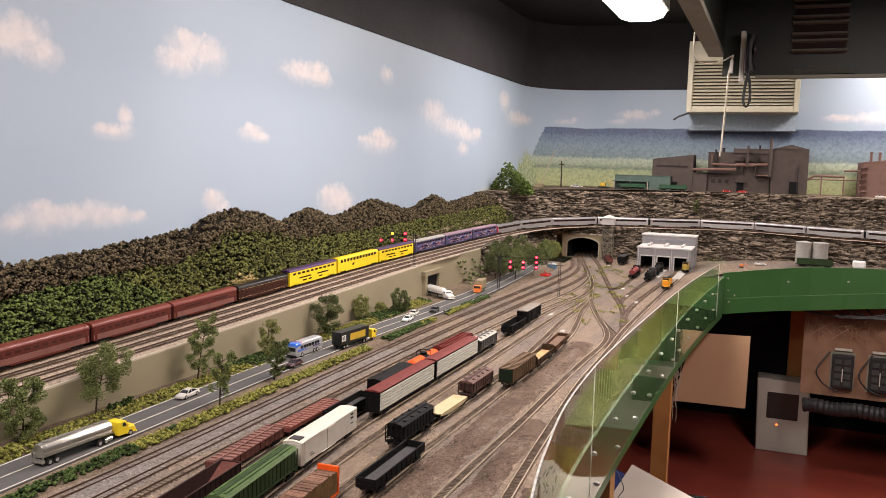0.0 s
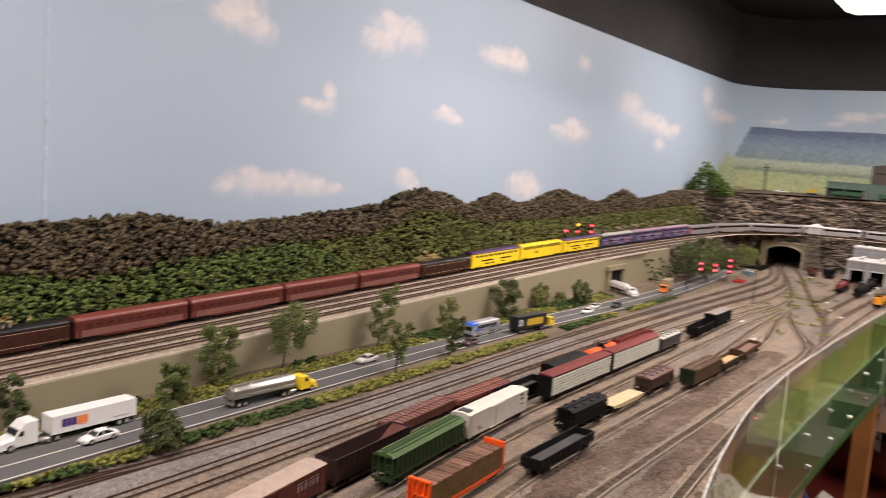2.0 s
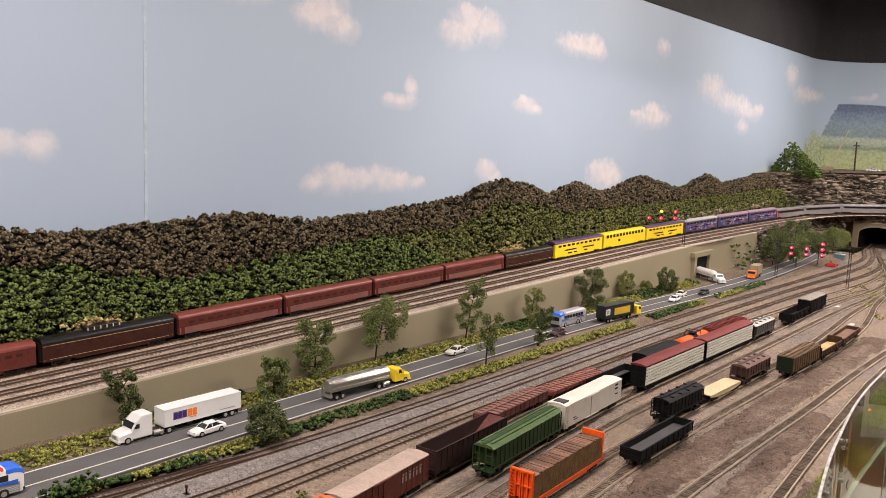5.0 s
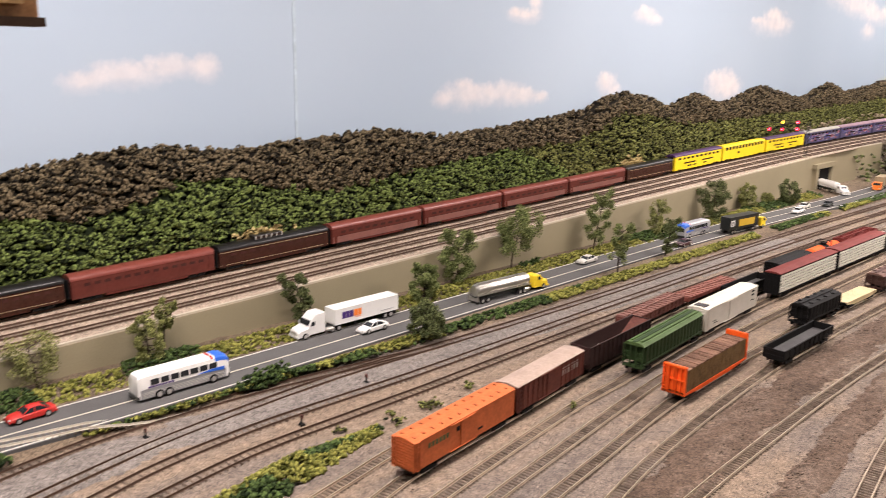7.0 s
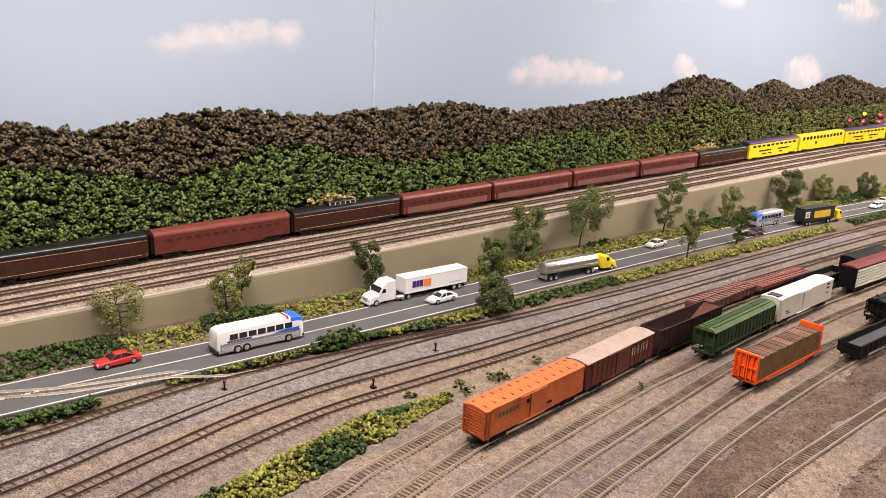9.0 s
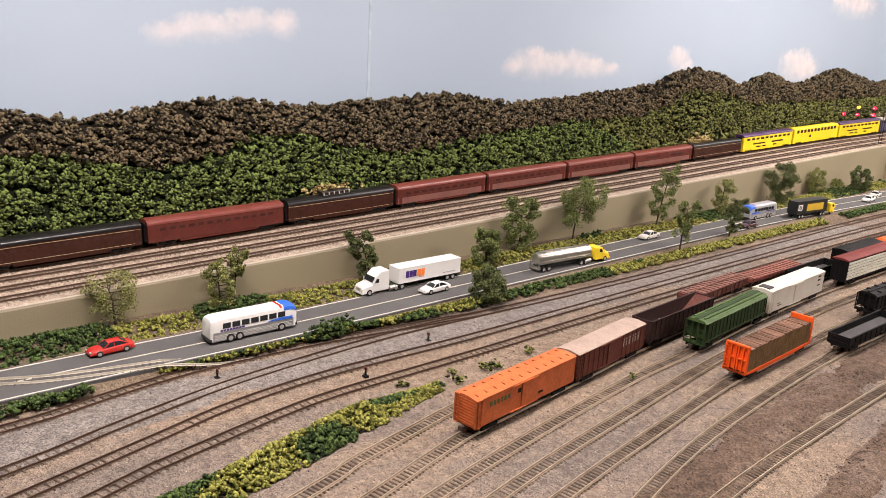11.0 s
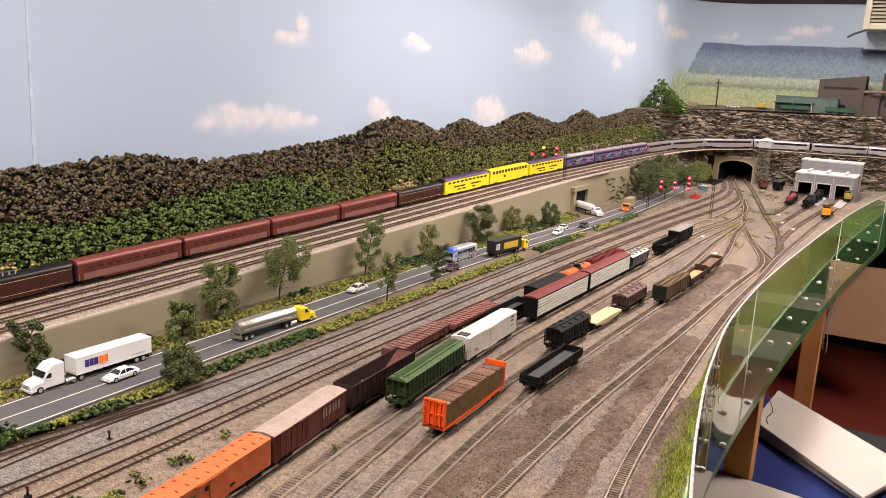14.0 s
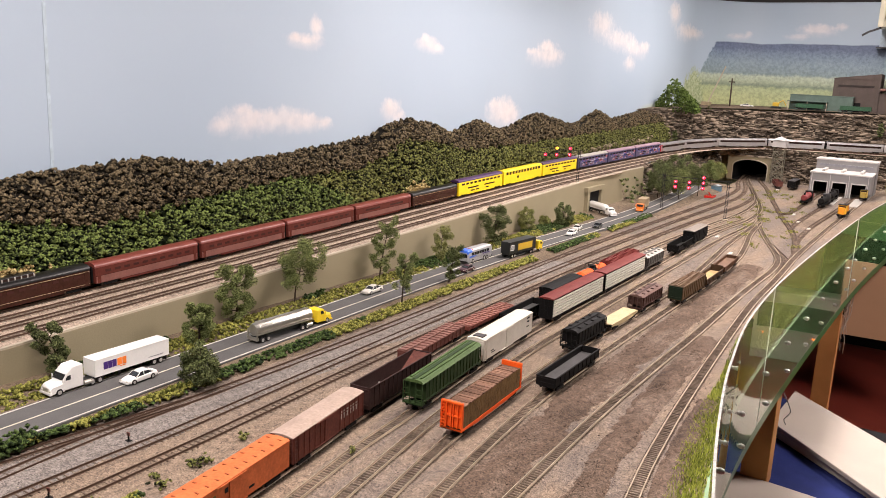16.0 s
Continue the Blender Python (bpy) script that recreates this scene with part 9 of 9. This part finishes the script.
part("stack", Build().tube([(0.265, 5.54, 0.56), (0.265, 5.54, 0.685)], 0.007, 12), M_MILL, mill, smooth=True)
part("pipe", Build().tube([(-0.05, 5.55, 0.535), (0.20, 5.55, 0.54), (0.20, 5.55, 0.57), (0.38, 5.55, 0.575)], 0.008, 8), M_MILLR, mill, smooth=True)
part("pipe", Build().tube([(0.06, 5.55, 0.63), (0.06, 5.55, 0.57), (0.3, 5.55, 0.565)], 0.006, 8), M_MILLR, mill, smooth=True)
part("platform", Build().box(0.32, 0.40, 5.535, 5.58, 0.505, 0.512), M_MILLR, mill)
part("doorway", Build().box(0.21, 0.25, 5.574, 5.579, 0.405, 0.46), M_BLACKHOLE, mill)
part("awning", Build().box(-0.02, 0.18, 5.545, 5.58, 0.517, 0.522).box(0.19, 0.36, 5.548, 5.58, 0.590, 0.594), M_MILLD, mill, "dark sheet awning")
part("duct", Build().box(0.075, 0.085, 5.55, 5.58, 0.56, 0.66).box(0.225, 0.24, 5.55, 5.58, 0.52, 0.62).box(0.31, 0.318, 5.545, 5.58, 0.50, 0.64), M_MILLD, mill, "dark upright duct")
part("low_annex", Build().box(-0.05, 0.035, 5.56, 5.72, ZS - 0.012, 0.515), M_MILL, mill)
for xw in (0.06, 0.10, 0.14):
    part("window", Build().box(xw, xw + 0.022, 5.5765, 5.579, 0.455, 0.478), M_MILLD, mill, "dark small window")
part("awning", Build().box(0.195, 0.265, 5.56, 5.58, 0.462, 0.466), M_MILLD, mill, "dark door hood")
part("roof_vent", Build().tube([(0.12, 5.65, 0.64), (0.12, 5.65, 0.665), (0.12, 5.65, 0.67)], [0.008, 0.008, 0.012], 10).tube([(0.33, 5.62, 0.665), (0.33, 5.62, 0.69)], 0.006, 10), M_MILLD, mill, smooth=True)
gb = block("gabled_mill", "tall gabled brown mill building", 0.402, 0.604, 5.56, 5.80, 0.668, M_MILL, 0.028)
part("doorway", Build().box(0.505, 0.555, 5.554, 5.559, 0.40, 0.475), M_BLACKHOLE, gb)
part("ladder_stack", Build().box(0.546, 0.552, 5.55, 5.556, 0.41, 0.57), M_BLACK, gb)
rb = block("brick_mill", "red-brown mill building with roof vents", 0.885, 1.35, 5.55, 5.80, 0.60, M_MILLR, 0.03)
for xv in (0.935, 0.98, 1.03):
    part("roof_vent", Build().tube([(xv, 5.6, 0.60), (xv, 5.6, 0.655), (xv, 5.6, 0.66)], [0.008, 0.008, 0.012], 10), M_MILLR, rb, smooth=True)
b = Build()
for k in range(5):
    b.box(0.872, 0.92, 5.53, 5.55, 0.43 + k * 0.035, 0.436 + k * 0.035)
part("stair_tower", b.box(0.872, 0.876, 5.53, 5.55, 0.40, 0.6), M_MILLR, rb)
pb = thing("pipe_bridge", "brown pipe bridge between mill buildings", "pipe bridge")
part("pipe", Build().tube([(0.604, 5.6, 0.49), (0.64, 5.6, 0.515), (0.80, 5.6, 0.515), (0.80, 5.6, 0.55), (0.885, 5.6, 0.55)], 0.007, 8), M_MILLR, pb, smooth=True)
part("pipe", Build().tube([(0.62, 5.59, 0.495), (0.885, 5.59, 0.495)], 0.004, 8), M_MILLR, pb, smooth=True)
for xv in (0.68, 0.80):
    part("support", Build().box(xv - 0.004, xv + 0.004, 5.59, 5.60, 0.39, 0.515), M_MILLR, pb)
gs = block("green_shed", "low grey-green open shed on the shelf", -0.513, -0.175, 5.47, 5.545, 0.485, M_MILLG)
part("canopy", Build().box(-0.52, -0.30, 5.42, 5.47, 0.449, 0.453), M_MILLG, gs)
for xv in (-0.515, -0.41, -0.305):
    part("post", Build().box(xv, xv + 0.004, 5.42, 5.424, 0.395, 0.449), M_CAP, gs)
for xv, L in ((-0.385, 0.15), (-0.145, 0.16)):
    g = gondola(L, worn("bright_green_car", (0.035, 0.09, 0.05)), "green gondola on the shelf siding", H=0.034, name="gondola_car")
    g.matrix_world = pose(xv, 5.385, 0.403, 0, 0, 90)
pole = part("telegraph_pole", Build().tube([(-0.865, 5.5, 0.39), (-0.868, 5.5, 0.565)], [0.005, 0.004], 8).box(-0.885, -0.850, 5.497, 5.503, 0.54, 0.546), M_BARK)
tagged(pole, "dark wooden pole on the shelf", "pole")
crane = thing("lattice_crane", "pale lattice boom crane on the shelf", "crane")
for d in (-0.008, 0.008):
    part("boom_rail", Build().tube([(-1.0, 5.48 + d, 0.40), (-0.91, 5.48 + d, 0.635)], 0.002, 5), M_CAP, crane)
part("boom_lacing", Build().tube([(-1.0 + 0.09 * k / 10, 5.48 + (0.008 if k % 2 else -0.008), 0.40 + 0.235 * k / 10) for k in range(11)], 0.0012, 4), M_CAP, crane)
part("cab", Build().box(-1.03, -0.98, 5.45, 5.51, 0.388, 0.415), V_TAN, crane, bevel=0.002)
lorry = sedan(V_WHITE, "small white lorry on the shelf", 0.07)
lorry.matrix_world = pose(-0.745, 5.42, 0.40, 0, 0, 90)
ex2 = thing("toy_excavator", "yellow excavator on the shelf", "excavator", pose(-0.58, 5.44, 0.40))
part("tracks", Build().box(-0.03, 0.03, -0.015, 0.015, 0, 0.012), V_BLACK, ex2, bevel=0.003)
part("cab", Build().box(-0.02, 0.015, -0.014, 0.014, 0.012, 0.035), V_OCHRE, ex2, bevel=0.002)
part("arm", Build().tube([(0.01, 0, 0.03), (0.035, 0, 0.05), (0.055, 0, 0.02)], 0.003, 5), V_OCHRE, ex2)
for xv, mm, lab in ((0.16, V_RED, "small red model car by the mill"), (0.25, V_RED, "small red model van by the mill"), (0.98, V_WHITE, "white model car by the mill"), (1.06, V_SILVER, "grey model car by the mill")):
    c = sedan(mm, lab, 0.05)
    c.matrix_world = pose(xv, 5.46 if xv < 0.5 else 5.42, 0.402, 0, 0, 90)

# ---- seam on the backdrop, hanging sign, small trackside pieces ----
part("seam_strip", Build().box(WALLX + 0.0002, WALLX + 0.0011, 1.122, 1.129, 0.27, BAND), mat("seam_white", (0.44, 0.53, 0.60), 0.5), backdrop, "pale vertical joint")
sign = thing("hanging_sign", "brown wooden sign with raised tan lettering hung on cords", "hanging sign", pose(-0.215, 0.249, 0.501, 0, 0, 12))
M_SIGNW = mat("sign_wood", (0.30, 0.15, 0.06), 0.6, vary=0.4, scale=60)
part("board", Build().box(-0.006, 0.006, -0.10, 0.06, 0.0, 0.06), M_SIGNW, sign, bevel=0.003)
part("lower_rim", Build().box(-0.0075, 0.0085, -0.102, 0.062, -0.002, 0.004), mat("sign_dark", (0.05, 0.025, 0.012), 0.6), sign, "dark rim")
for yy in (-0.08, 0.04):
    part("cord", Build().tube([(0, yy, 0.06), (0, yy, CEIL - 0.441)], 0.0012, 5), M_BARK, sign)
for k in range(5):
    part("relief_bar", Build().box(0.006, 0.009, -0.09 + k * 0.03, -0.072 + k * 0.03, 0.012, 0.045), mat("sign_tan", (0.5, 0.32, 0.14), 0.6) if k == 0 else bpy.data.materials["sign_tan"], sign, "raised tan bar")
for x, y in ((-0.583, 0.509), (-0.482, 0.678), (-0.535, 0.83)):
    sw = thing("switch_stand", "small dark switch stand beside the track", "switch stand", pose(x, y, 0.0), group="switch stands")
    part("base", Build().box(-0.004, 0.004, -0.003, 0.003, 0, 0.003), P_BLACK, sw)
    part("mast", Build().tube([(0, 0, 0.003), (0, 0, 0.014)], 0.0012, 6), P_BLACK, sw)
    part("target", Build().box(-0.003, 0.003, -0.0006, 0.0006, 0.010, 0.015), P_MAROON, sw)
M_PLAT = mat("pale_platform", (0.5, 0.47, 0.42), 0.8)
for x, y in ((-0.288, 3.055), (-0.182, 2.786), (-0.057, 3.494), (-0.116, 3.633), (-0.165, 3.832), (-0.381, 4.667), (0.035, 2.93)):
    mo = part("switch_cover", Build().box(x - 0.006, x + 0.006, y - 0.016, y + 0.016, 0, 0.005), M_PLAT, bevel=0.001)
    tagged(mo, "small white turnout motor cover", "switch cover", group="turnout covers")
for x in (-0.09, 0.01):
    pl = part("inspection_pad", Build().box(x - 0.02, x + 0.02, 4.30, 4.64, 0.0, 0.0045), M_CONC)
    tagged(pl, "pale concrete pad between the engine tracks", "pad", group="engine house pads")
